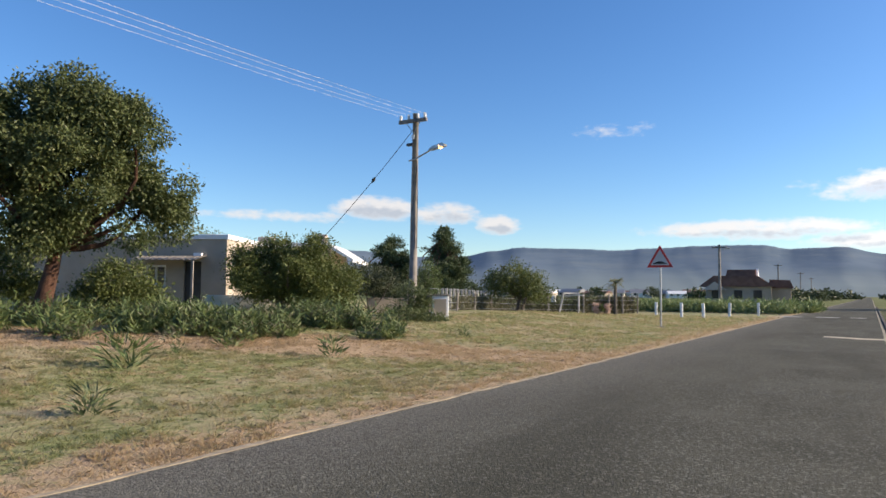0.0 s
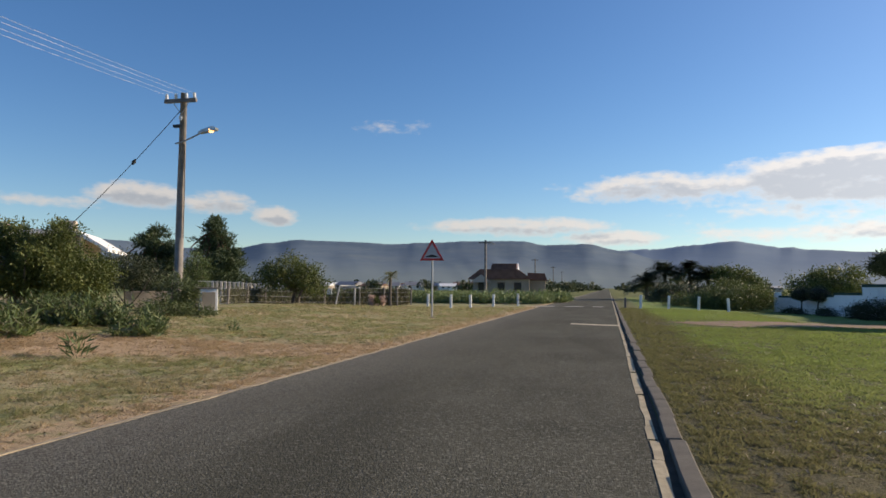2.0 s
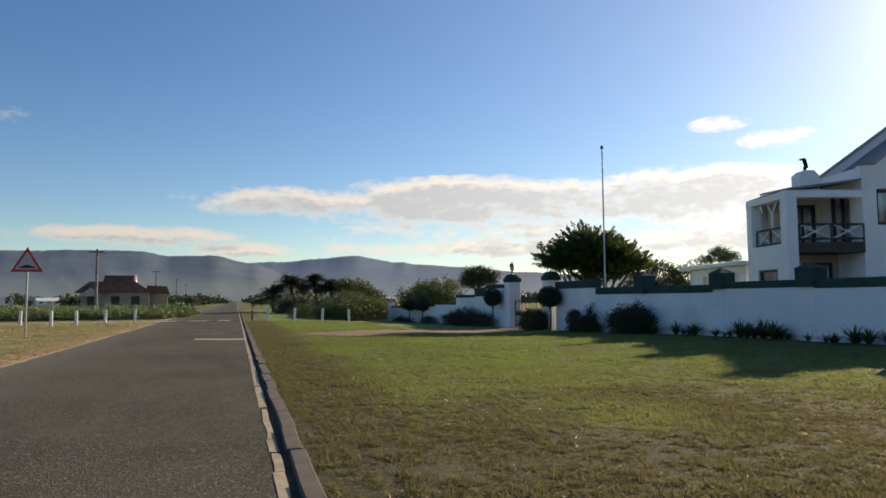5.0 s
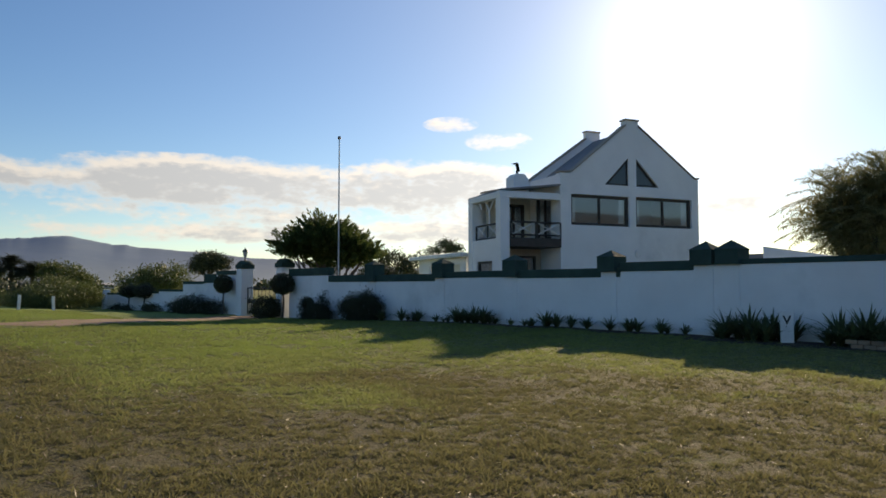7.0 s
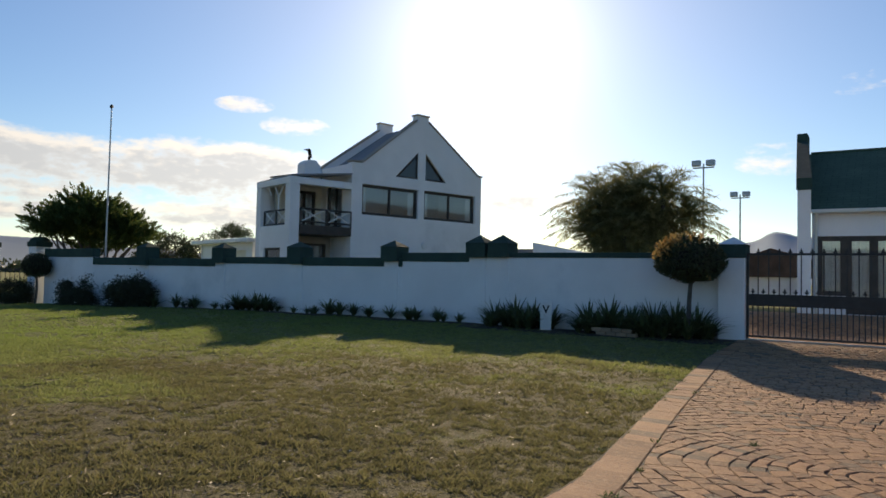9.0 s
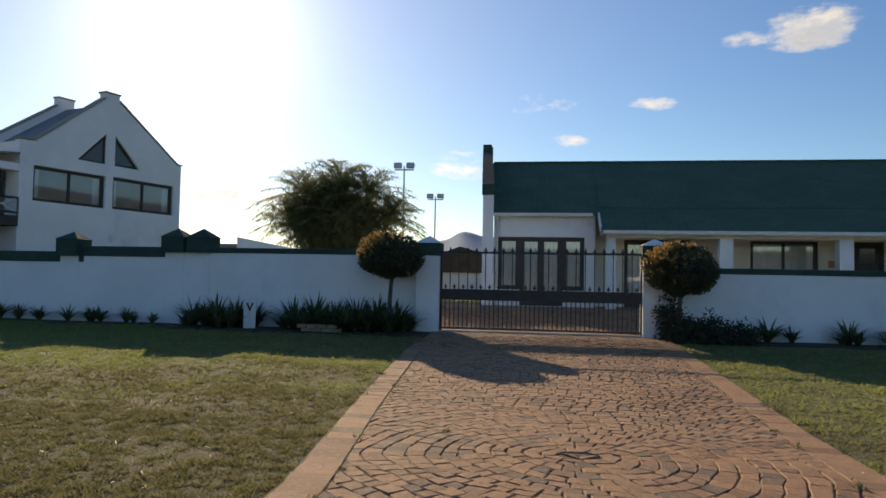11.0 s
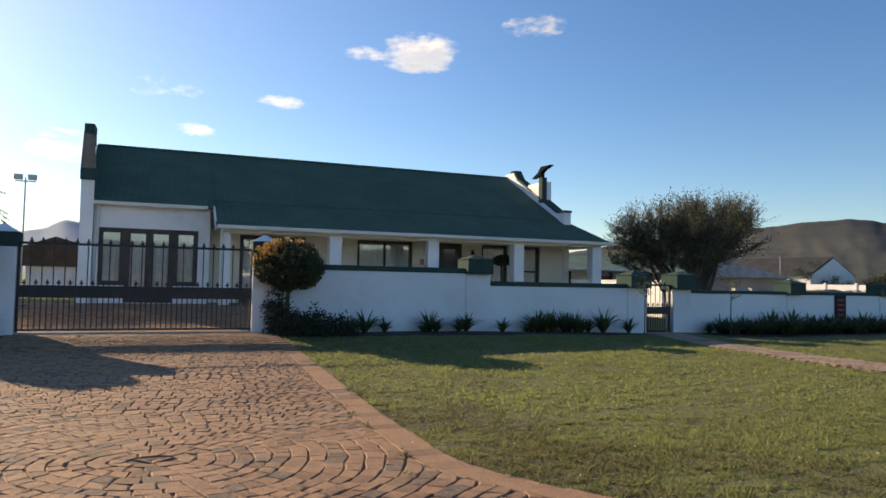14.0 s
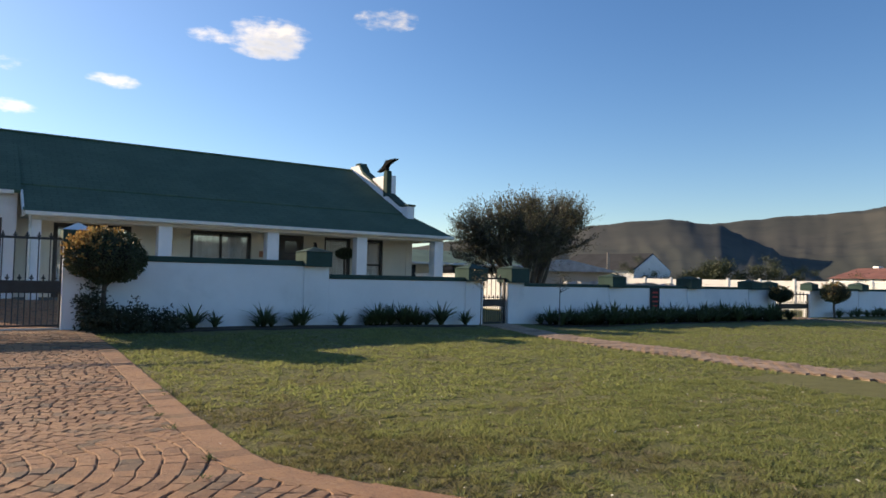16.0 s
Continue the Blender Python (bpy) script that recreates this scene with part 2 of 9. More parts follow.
# ---- materials ----
class Graph:
    """Short hand for a node material."""

    def __init__(self, name):
        self.mat = bpy.data.materials.new(name)
        self.mat.use_nodes = True
        self.nt = self.mat.node_tree
        self.bsdf = self.nt.nodes["Principled BSDF"]
        self.obj = self.node("ShaderNodeTexCoord").outputs["Object"]

    def node(self, kind):
        return self.nt.nodes.new(kind)

    def link(self, a, b):
        self.nt.links.new(a, b)

    def put(self, value, socket):
        if isinstance(value, (int, float)):
            socket.default_value = value
        elif isinstance(value, tuple):
            socket.default_value = value if len(value) == len(socket.default_value) else (*value, 1)
        else:
            self.link(value, socket)

    def math(self, op, a, b=0.0, clamp=False):
        n = self.node("ShaderNodeMath")
        n.operation, n.use_clamp = op, clamp
        self.put(a, n.inputs[0])
        self.put(b, n.inputs[1])
        return n.outputs[0]

    def noise(self, scale, detail=4.0, rough=0.6, vector=None, stretch=None):
        v = vector or self.obj
        if stretch:
            m = self.node("ShaderNodeMapping")
            self.link(v, m.inputs[0])
            m.inputs["Scale"].default_value = stretch
            v = m.outputs[0]
        n = self.node("ShaderNodeTexNoise")
        self.link(v, n.inputs["Vector"])
        n.inputs["Scale"].default_value, n.inputs["Detail"].default_value, n.inputs["Roughness"].default_value = scale, detail, rough
        return n.outputs["Fac"]

    def voronoi(self, scale, feature="F1", vector=None):
        n = self.node("ShaderNodeTexVoronoi")
        n.feature = feature
        self.link(vector or self.obj, n.inputs["Vector"])
        n.inputs["Scale"].default_value = scale
        return n.outputs["Distance"]

    def step(self, x, lo, hi):
        n = self.node("ShaderNodeMapRange")
        n.interpolation_type = "SMOOTHSTEP"
        self.put(x, n.inputs[0])
        n.inputs[1].default_value, n.inputs[2].default_value = lo, hi
        return n.outputs[0]

    def mix(self, f, a, b, mode="MIX"):
        n = self.node("ShaderNodeMixRGB")
        n.blend_type = mode
        self.put(f, n.inputs[0])
        self.put(a, n.inputs[1])
        self.put(b, n.inputs[2])
        return n.outputs[0]

    def place(self):
        g = self.node("ShaderNodeNewGeometry")
        s = self.node("ShaderNodeSeparateXYZ")
        self.link(g.outputs["Position"], s.inputs[0])
        return g.outputs["Position"], s.outputs[0], s.outputs[1], s.outputs[2]

    def random(self):
        return self.node("ShaderNodeObjectInfo").outputs["Random"]

    def island(self):
        return self.node("ShaderNodeNewGeometry").outputs["Random Per Island"]

    def bump(self, height, strength, distance=0.02):
        n = self.node("ShaderNodeBump")
        n.inputs["Strength"].default_value, n.inputs["Distance"].default_value = strength, distance
        self.link(height, n.inputs["Height"])
        self.link(n.outputs[0], self.bsdf.inputs["Normal"])

    def done(self, colour, rough=0.8, metal=0.0, spec=0.5):
        self.put(colour, self.bsdf.inputs["Base Color"])
        self.put(rough, self.bsdf.inputs["Roughness"])
        self.put(metal, self.bsdf.inputs["Metallic"])
        self.put(spec, self.bsdf.inputs["Specular IOR Level"])
        return self.mat


def worn(name, base, spread=0.12, scale=3.0, fine=60.0, rough=0.8, bump=0.3, metal=0.0, stain=None, distance=0.01, spec=0.4):
    """A plain surface with grain, blotches and small relief."""
    g = Graph(name)
    big, small = g.noise(scale, 5.0), g.noise(fine, 3.0)
    dark = tuple(c * (1 - spread) for c in base)
    light = tuple(min(1.0, c * (1 + spread)) for c in base)
    col = g.mix(g.step(big, 0.3, 0.7), dark, light)
    col = g.mix(g.math("MULTIPLY", g.step(small, 0.35, 0.7), 0.25), col, tuple(c * 0.75 for c in base))
    if stain:
        col = g.mix(g.math("MULTIPLY", g.step(g.noise(scale * 0.45, 6.0, 0.7), 0.52, 0.72), 0.55), col, stain)
    g.bump(small, bump, distance)
    return g.done(col, rough, metal, spec)


def leafy(name, a, b, c, rough=0.55, through=0.25):
    """Leaves: each its own green, a little light passes through."""
    g = Graph(name)
    r = g.island()
    col = g.mix(g.step(r, 0.0, 0.6), a, b)
    col = g.mix(g.step(r, 0.75, 1.0), col, c)
    col = g.mix(g.math("MULTIPLY", g.noise(0.9, 2.0), 0.5), col, tuple(v * 0.6 for v in a))
    g.done(col, rough, 0.0, 0.35)
    tr = g.node("ShaderNodeBsdfTranslucent")
    g.link(col, tr.inputs[0])
    mx = g.node("ShaderNodeMixShader")
    mx.inputs[0].default_value = through
    g.link(g.bsdf.outputs[0], mx.inputs[1])
    g.link(tr.outputs[0], mx.inputs[2])
    g.link(mx.outputs[0], g.nt.nodes["Material Output"].inputs["Surface"])
    return g.mat


M = {}
M["plaster"] = worn("white_plaster", (0.86, 0.86, 0.86), 0.05, 0.6, 90, 0.9, 0.35, stain=(0.55, 0.56, 0.56))
M["cream"] = worn("cream_plaster", (0.74, 0.69, 0.57), 0.06, 0.8, 90, 0.9, 0.3)
M["pink_plaster"] = worn("pale_pink_plaster", (0.48, 0.405, 0.34), 0.08, 0.8, 70, 0.9, 0.4, stain=(0.36, 0.30, 0.25))
M["grey_plaster"] = worn("grey_beige_plaster", (0.37, 0.315, 0.25), 0.1, 0.8, 70, 0.9, 0.4, stain=(0.28, 0.235, 0.19))
M["green_coping"] = worn("dark_green_paint", (0.042, 0.078, 0.066), 0.15, 2.0, 60, 0.9, 0.3, stain=(0.05, 0.07, 0.06), spec=0.15)
M["gutter"] = worn("cream_gutter_paint", (0.72, 0.70, 0.62), 0.05, 2.0, 60, 0.5, 0.1)
M["dark_wood"] = worn("dark_stained_wood", (0.052, 0.042, 0.036), 0.25, 4.0, 80, 0.5, 0.3)
M["black_iron"] = worn("black_painted_iron", (0.03, 0.03, 0.031), 0.2, 6.0, 90, 0.45, 0.2)
M["steel"] = worn("galvanised_steel", (0.42, 0.43, 0.44), 0.15, 6.0, 90, 0.4, 0.1, metal=0.85)
M["white_paint"] = worn("white_paint", (0.78, 0.78, 0.77), 0.06, 5.0, 90, 0.6, 0.15, stain=(0.6, 0.58, 0.54))
M["concrete"] = worn("concrete", (0.155, 0.145, 0.125), 0.15, 4.0, 120, 0.9, 0.5, stain=(0.09, 0.085, 0.08))
M["pole_wood"] = worn("weathered_pole_wood", (0.22, 0.20, 0.18), 0.25, 3.0, 40, 0.85, 0.5)
M["black"] = worn("black_rubber", (0.02, 0.02, 0.02), 0.2, 5.0, 80, 0.7, 0.2)
M["matt_black"] = worn("matt_black_metal", (0.012, 0.012, 0.012), 0.2, 5.0, 80, 1.0, 0.1, spec=0.05)
M["ceramic"] = worn("white_ceramic", (0.75, 0.75, 0.73), 0.05, 5.0, 80, 0.2, 0.1)
M["bark"] = worn("rough_bark", (0.11, 0.065, 0.045), 0.35, 6.0, 30, 0.95, 0.9, stain=(0.15, 0.07, 0.04), distance=0.03)
M["red_bark"] = worn("reddish_gum_bark", (0.070, 0.034, 0.021), 0.35, 5.0, 26, 0.95, 0.9, stain=(0.14, 0.065, 0.035), distance=0.03)
M["grey_bark"] = worn("grey_bark", (0.11, 0.095, 0.08), 0.3, 8.0, 40, 0.95, 0.8, distance=0.02)
M["pale_clay"] = worn("pale_clay", (0.50, 0.36, 0.28), 0.2, 5.0, 60, 0.85, 0.3)
M["terracotta"] = worn("terracotta", (0.45, 0.20, 0.12), 0.2, 5.0, 60, 0.85, 0.3)
M["red_sign"] = worn("red_sign_paint", (0.48, 0.03, 0.03), 0.08, 6.0, 90, 0.35, 0.05)
M["red_tile"] = worn("red_roof_tile", (0.20, 0.085, 0.065), 0.25, 1.2, 12, 0.85, 0.5)
M["brown_tile"] = worn("brown_roof_tile", (0.16, 0.088, 0.068), 0.25, 1.2, 12, 0.85, 0.5)
M["old_tile"] = worn("dull_brown_roof_tile", (0.105, 0.07, 0.052), 0.25, 1.2, 12, 0.9, 0.5)
M["dark_slate"] = worn("dark_slate_roof", (0.045, 0.047, 0.05), 0.2, 1.0, 30, 0.95, 0.3, spec=0.1)
M["grey_roof"] = worn("grey_sheet_roof", (0.20, 0.205, 0.22), 0.15, 1.0, 30, 0.6, 0.2)
M["pale_roof"] = worn("pale_green_roof", (0.20, 0.27, 0.17), 0.15, 1.0, 30, 0.8, 0.3)
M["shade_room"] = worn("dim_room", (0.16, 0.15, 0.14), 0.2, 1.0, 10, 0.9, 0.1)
# curtain cloth brightened to stand for sky reflected in the panes as well
M["curtain"] = worn("curtain_reflection_pale", (0.85, 0.84, 0.80), 0.1, 6.0, 30, 0.9, 0.3)
M["brick_red"] = worn("red_brick", (0.30, 0.12, 0.08), 0.2, 4.0, 60, 0.9, 0.4)
M["board"] = worn("weathered_fence_board", (0.52, 0.50, 0.47), 0.15, 3.0, 40, 0.85, 0.4)
M["leaf_gum"] = leafy("gum_leaves", (0.072, 0.096, 0.034), (0.120, 0.148, 0.050), (0.180, 0.195, 0.080))
M["leaf_bush"] = leafy("bush_leaves", (0.08, 0.105, 0.03), (0.135, 0.165, 0.045), (0.22, 0.23, 0.075))
M["leaf_far"] = leafy("distant_foliage", (0.055, 0.075, 0.035), (0.085, 0.11, 0.05), (0.12, 0.14, 0.065), through=0.15)
M["leaf_dark"] = leafy("dark_leaves", (0.050, 0.064, 0.033), (0.070, 0.086, 0.040), (0.098, 0.112, 0.052), through=0.15)
M["leaf_pine"] = leafy("pine_needles", (0.05, 0.075, 0.035), (0.075, 0.11, 0.05), (0.11, 0.145, 0.06), through=0.2)
M["leaf_cypress"] = leafy("cypress_sprays", (0.065, 0.105, 0.034), (0.12, 0.165, 0.048), (0.22, 0.22, 0.07), through=0.45)
M["leaf_shrub"] = leafy("dull_shrub_leaves", (0.042, 0.050, 0.030), (0.058, 0.066, 0.036), (0.075, 0.080, 0.044), rough=0.9, through=0.06)
M["leaf_palm"] = leafy("palm_leaflets", (0.24, 0.25, 0.12), (0.34, 0.34, 0.17), (0.48, 0.45, 0.27), through=0.65)
M["leaf_sunlit_shoot"] = leafy("bronze_sunlit_shoots", (0.30, 0.17, 0.06), (0.48, 0.33, 0.13), (0.42, 0.36, 0.14), through=0.4)
M["leaf_thorn"] = leafy("dry_thorn_leaves", (0.105, 0.105, 0.062), (0.15, 0.145, 0.085), (0.21, 0.19, 0.11), through=0.35)
M["leaf_strap"] = leafy("strap_leaves", (0.075, 0.10, 0.045), (0.115, 0.15, 0.06), (0.18, 0.20, 0.085), through=0.3)
M["leaf_crop"] = leafy("field_crop", (0.14, 0.19, 0.07), (0.20, 0.26, 0.095), (0.30, 0.32, 0.14))
M["leaf_weed"] = leafy("tall_weeds", (0.075, 0.115, 0.04), (0.125, 0.17, 0.055), (0.22, 0.24, 0.10))


def roof_green():
    g = Graph("green_shingle_roof")
    pos = g.obj
    rows = g.node("ShaderNodeTexBrick")
    m = g.node("ShaderNodeMapping")
    g.link(pos, m.inputs[0])
    m.inputs["Rotation"].default_value = (0, 0, radians(90))
    g.link(m.outputs[0], rows.inputs["Vector"])
    rows.inputs["Scale"].default_value = 1.0
    rows.inputs["Brick Width"].default_value, rows.inputs["Row Height"].default_value = 0.42, 0.21
    rows.inputs["Mortar Size"].default_value = 0.012
    rows.inputs["Color1"].default_value, rows.inputs["Color2"].default_value, rows.inputs["Mortar"].default_value = (0.9, 0.9, 0.9, 1), (1, 1, 1, 1), (0.6, 0.6, 0.6, 1)
    col = g.mix(g.step(g.noise(0.7, 5.0), 0.3, 0.7), (0.058, 0.106, 0.066), (0.078, 0.132, 0.083))
    col = g.mix(1.0, col, rows.outputs["Color"], "MULTIPLY")
    col = g.mix(g.math("MULTIPLY", g.step(g.noise(120.0, 2.0), 0.5, 0.8), 0.4), col, (0.07, 0.12, 0.09))
    g.bump(rows.outputs["Color"], 0.4, 0.02)
    return g.done(col, 0.85, 0.0, 0.3)


def asphalt():
    g = Graph("worn_asphalt")
    p, x, y, z = g.place()
    stone = g.voronoi(75.0, vector=p)
    tone = g.noise(0.35, 6.0, 0.65, vector=p)
    lane = g.noise(0.5, 4.0, 0.6, vector=p, stretch=(1.0, 0.07, 1.0))
    col = g.mix(g.step(tone, 0.3, 0.7), (0.066, 0.064, 0.046), (0.108, 0.104, 0.077))
    col = g.mix(g.math("MULTIPLY", g.step(lane, 0.45, 0.7), 0.6), col, (0.108, 0.103, 0.076))
    speck = g.node("ShaderNodeTexVoronoi")
    g.link(p, speck.inputs["Vector"])
    speck.inputs["Scale"].default_value = 62.0
    grain = g.node("ShaderNodeSeparateColor")
    g.link(speck.outputs["Color"], grain.inputs[0])
    col = g.mix(g.math("MULTIPLY", g.step(grain.outputs[0], 0.72, 0.95), 0.6), col, (0.25, 0.235, 0.19))
    col = g.mix(g.math("MULTIPLY", g.step(grain.outputs[1], 0.6, 0.95), 0.42), col, (0.02, 0.02, 0.02))
    patch = g.step(g.noise(0.9, 3.0, 0.5, vector=p, stretch=(0.35, 1.0, 1.0)), 0.56, 0.68)
    col = g.mix(g.math("MULTIPLY", patch, 0.4), col, (0.115, 0.11, 0.085))
    oil = g.step(g.noise(0.3, 4.0, 0.6, vector=p, stretch=(1.6, 0.35, 1.0)), 0.48, 0.66)
    col = g.mix(g.math("MULTIPLY", oil, 0.5), col, (0.044, 0.042, 0.030))
    # gravel worn bare along the road's outer edge
    side = g.math("SUBTRACT", x, g.math("MULTIPLY", y, 0.0135))
    rim = g.math("SUBTRACT", 1.0, g.step(g.math("ADD", side, g.math("MULTIPLY", tone, 1.2)), -3.6, -1.2))
    col = g.mix(g.math("MULTIPLY", rim, 0.45), col, g.mix(g.step(grain.outputs[2], 0.3, 0.8), (0.12, 0.11, 0.095), (0.30, 0.28, 0.24)))
    g.bump(g.math("ADD", stone, g.math("MULTIPLY", g.noise(30.0, 3.0, vector=p), 0.5)), 0.45, 0.01)
    return g.done(col, 0.92, 0.0, 0.1)


def turf_colour(g):
    """Mown lawn on one side of the road, dry verge with bare soil on the other, rough field far off."""
    p, x, y, z = g.place()
    s = g.math("SUBTRACT", x, g.math("MULTIPLY", y, 0.0135))
    fine = g.noise(38.0, 3.0, 0.7, vector=p)
    mid = g.noise(5.0, 5.0, 0.7, vector=p)
    big = g.noise(0.55, 5.0, 0.62, vector=p)
    low = g.noise(0.17, 4.0, 0.55, vector=p)
    green = g.mix(g.step(mid, 0.3, 0.7), (0.158, 0.208, 0.060), (0.245, 0.30, 0.095))
    green = g.mix(g.step(low, 0.4, 0.62), green, (0.225, 0.30, 0.078))
    green = g.mix(g.math("MULTIPLY", g.math("SUBTRACT", 1.0, g.step(y, 4.0, 15.0)), 0.7), green, g.mix(g.step(mid, 0.3, 0.7), (0.24, 0.25, 0.098), (0.35, 0.36, 0.15)))
    thin = g.mix(g.step(fine, 0.35, 0.65), (0.075, 0.062, 0.036), (0.19, 0.15, 0.09))
    # thin, trodden turf close to the kerb and in front of the drive
    edge = g.math("SUBTRACT", 1.0, g.step(g.math("ADD", s, g.math("MULTIPLY", g.math("SUBTRACT", big, 0.5), 5.0)), 0.9, 3.2))
    # the lawn round the drive's mouth is drier
    parched = g.math("MULTIPLY", g.math("SUBTRACT", 1.0, g.step(g.math("ADD", y, g.math("MULTIPLY", low, 6.0)), 7.0, 14.0)), g.math("SUBTRACT", 1.0, g.step(x, 6.0, 13.0)))
    parched = g.math("MULTIPLY", parched, g.step(y, -7.0, 0.0))
    edge = g.math("MAXIMUM", edge, g.math("MULTIPLY", parched, 0.85))
    patch = g.step(g.math("ADD", g.math("MULTIPLY", big, 0.6), g.math("ADD", g.math("MULTIPLY", mid, 0.4), g.math("MULTIPLY", edge, 0.28))), 0.56, 0.69)
    lawn = g.mix(g.math("MULTIPLY", patch, 0.75), green, thin)
    # dry side
    straw = g.mix(g.step(mid, 0.3, 0.7), (0.32, 0.265, 0.145), (0.49, 0.415, 0.25))
    olive = g.mix(g.step(mid, 0.35, 0.7), (0.23, 0.245, 0.095), (0.35, 0.36, 0.155))
    dry = g.mix(g.step(big, 0.40, 0.60), straw, olive)
    tuft = g.noise(2.3, 6.0, 0.78, vector=p)
    dry = g.mix(g.math("MULTIPLY", g.step(tuft, 0.52, 0.60), 0.7), dry, (0.13, 0.165, 0.05))
    dry = g.mix(g.math("MULTIPLY", g.math("SUBTRACT", 1.0, g.step(tuft, 0.36, 0.47)), 0.8), dry, g.mix(g.step(fine, 0.35, 0.65), (0.34, 0.235, 0.13), (0.52, 0.38, 0.23)))
    soil = g.mix(g.step(fine, 0.3, 0.7), (0.36, 0.245, 0.145), (0.60, 0.44, 0.29))
    shoulder = g.math("SUBTRACT", 1.0, g.step(g.math("ABSOLUTE", g.math("ADD", s, 4.0)), 0.1, 1.1))
    away = g.math("SQRT", g.math("ADD", g.math("MULTIPLY", x, x), g.math("MULTIPLY", y, y)))
    foot = g.math("MULTIPLY", g.math("SUBTRACT", 1.0, g.step(g.math("ABSOLUTE", g.math("SUBTRACT", away, 14.0)), 0.6, 2.4)), g.math("SUBTRACT", 1.0, g.step(y, 10.0, 16.0)))
    bare = g.step(g.math("ADD", g.math("ADD", g.math("MULTIPLY", big, 0.5), g.math("MULTIPLY", mid, 0.5)), g.math("ADD", g.math("MULTIPLY", shoulder, 0.15), g.math("MULTIPLY", foot, 0.30))), 0.535, 0.665)
    dry = g.mix(g.math("MULTIPLY", bare, 0.9), dry, soil)
    col = g.mix(g.step(s, -0.5, 0.2), dry, lawn)
    far = g.step(y, 60.0, 110.0)
    field = g.mix(g.step(g.noise(0.02, 5.0, 0.6, vector=p), 0.35, 0.65), (0.10, 0.13, 0.035), (0.22, 0.21, 0.08))
    col = g.mix(far, col, field)
    # fine dark specks paint the shade of gaps between the blades
    col = g.mix(g.math("MULTIPLY", g.step(fine, 0.48, 0.75), 0.3), col, (0.04, 0.045, 0.018))
    return col, fine, mid, s


def turf():
    g = Graph("ground_turf")
    col, fine, mid, s = turf_colour(g)
    # between the blades lies brown thatch and soil, darkened to paint shaded gaps
    thatch_shade = g.mix(g.step(fine, 0.35, 0.65), (0.055, 0.048, 0.026), (0.115, 0.095, 0.055))
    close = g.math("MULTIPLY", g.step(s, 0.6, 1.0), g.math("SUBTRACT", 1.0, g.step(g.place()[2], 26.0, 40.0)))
    col = g.mix(g.math("MULTIPLY", close, 0.6), col, thatch_shade)
    g.bump(g.math("ADD", fine, g.math("MULTIPLY", mid, 1.5)), 0.8, 0.05)
    return g.done(col, 0.95, 0.0, 0.15)


def blades():
    """Grass blades take the ground's own colours, each a little lighter, greener or drier."""
    g = Graph("grass_blades")
    col, fine, mid, s = turf_colour(g)
    r = g.island()
    col = g.mix(g.math("MULTIPLY", g.step(r, 0.0, 0.7), 0.15), col, g.mix(g.step(s, -0.5, 0.2), (0.27, 0.25, 0.10), (0.125, 0.165, 0.035)))
    col = g.mix(g.math("MULTIPLY", g.step(r, 0.75, 1.0), 0.45), col, g.mix(g.step(s, -0.5, 0.2), (0.33, 0.29, 0.13), (0.22, 0.20, 0.085)))
    g.done(col, 0.6, 0.0, 0.3)
    tr = g.node("ShaderNodeBsdfTranslucent")
    g.link(col, tr.inputs[0])
    mx = g.node("ShaderNodeMixShader")
    mx.inputs[0].default_value = 0.6
    g.link(g.bsdf.outputs[0], mx.inputs[1])
    g.link(tr.outputs[0], mx.inputs[2])
    g.link(mx.outputs[0], g.nt.nodes["Material Output"].inputs["Surface"])
    return g.mat


M["roof_green"] = roof_green()
M["asphalt"] = asphalt()
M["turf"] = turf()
M["blades"] = blades()


def window_glass():
    g = Graph("window_glass")
    g.done((0.03, 0.035, 0.04), 0.06, 0.0, 0.8)
    return g.mat


def clear_glass():
    g = Graph("clear_glass")
    g.bsdf.inputs["Transmission Weight"].default_value = 1.0
    g.bsdf.inputs["IOR"].default_value = 1.9
    return g.done((0.95, 0.96, 0.96), 0.03, 0.0, 0.5)


def setts(name, per):
    """Brick setts, each of its own baked red, brown or grey."""
    g = Graph(name)
    r = g.random() if per == "object" else g.island()
    col = g.mix(g.step(r, 0.0, 0.45), (0.225, 0.127, 0.074), (0.355, 0.20, 0.112))
    col = g.mix(g.step(r, 0.55, 0.7), col, (0.38, 0.215, 0.115))
    col = g.mix(g.step(r, 0.86, 0.95), col, (0.15, 0.115, 0.085))
    p, x, y, z = g.place()
    col = g.mix(g.math("MULTIPLY", g.step(g.noise(9.0, 5.0, 0.7, vector=p), 0.48, 0.7), 0.5), col, (0.20, 0.13, 0.09))
    col = g.mix(g.math("MULTIPLY", g.step(g.noise(0.8, 3.0, vector=p), 0.45, 0.65), 0.3), col, (0.36, 0.235, 0.145))
    # pitted faces, dark grit and moss stains
    pits = g.noise(48.0, 5.0, 0.75, vector=p)
    col = g.mix(g.math("MULTIPLY", g.step(pits, 0.5, 0.68), 0.65), col, (0.125, 0.085, 0.06))
    col = g.mix(g.math("MULTIPLY", g.step(g.noise(21.0, 4.0, 0.7, vector=p), 0.5, 0.7), 0.5), col, (0.44, 0.28, 0.165))
    col = g.mix(g.math("MULTIPLY", g.step(g.noise(2.1, 5.0, 0.7, vector=p), 0.56, 0.7), 0.5), col, (0.17, 0.135, 0.08))
    g.bump(g.math("ADD", pits, g.noise(16.0, 3.0, 0.6, vector=p)), 0.7, 0.012)
    return g.done(col, 0.85, 0.0, 0.3)


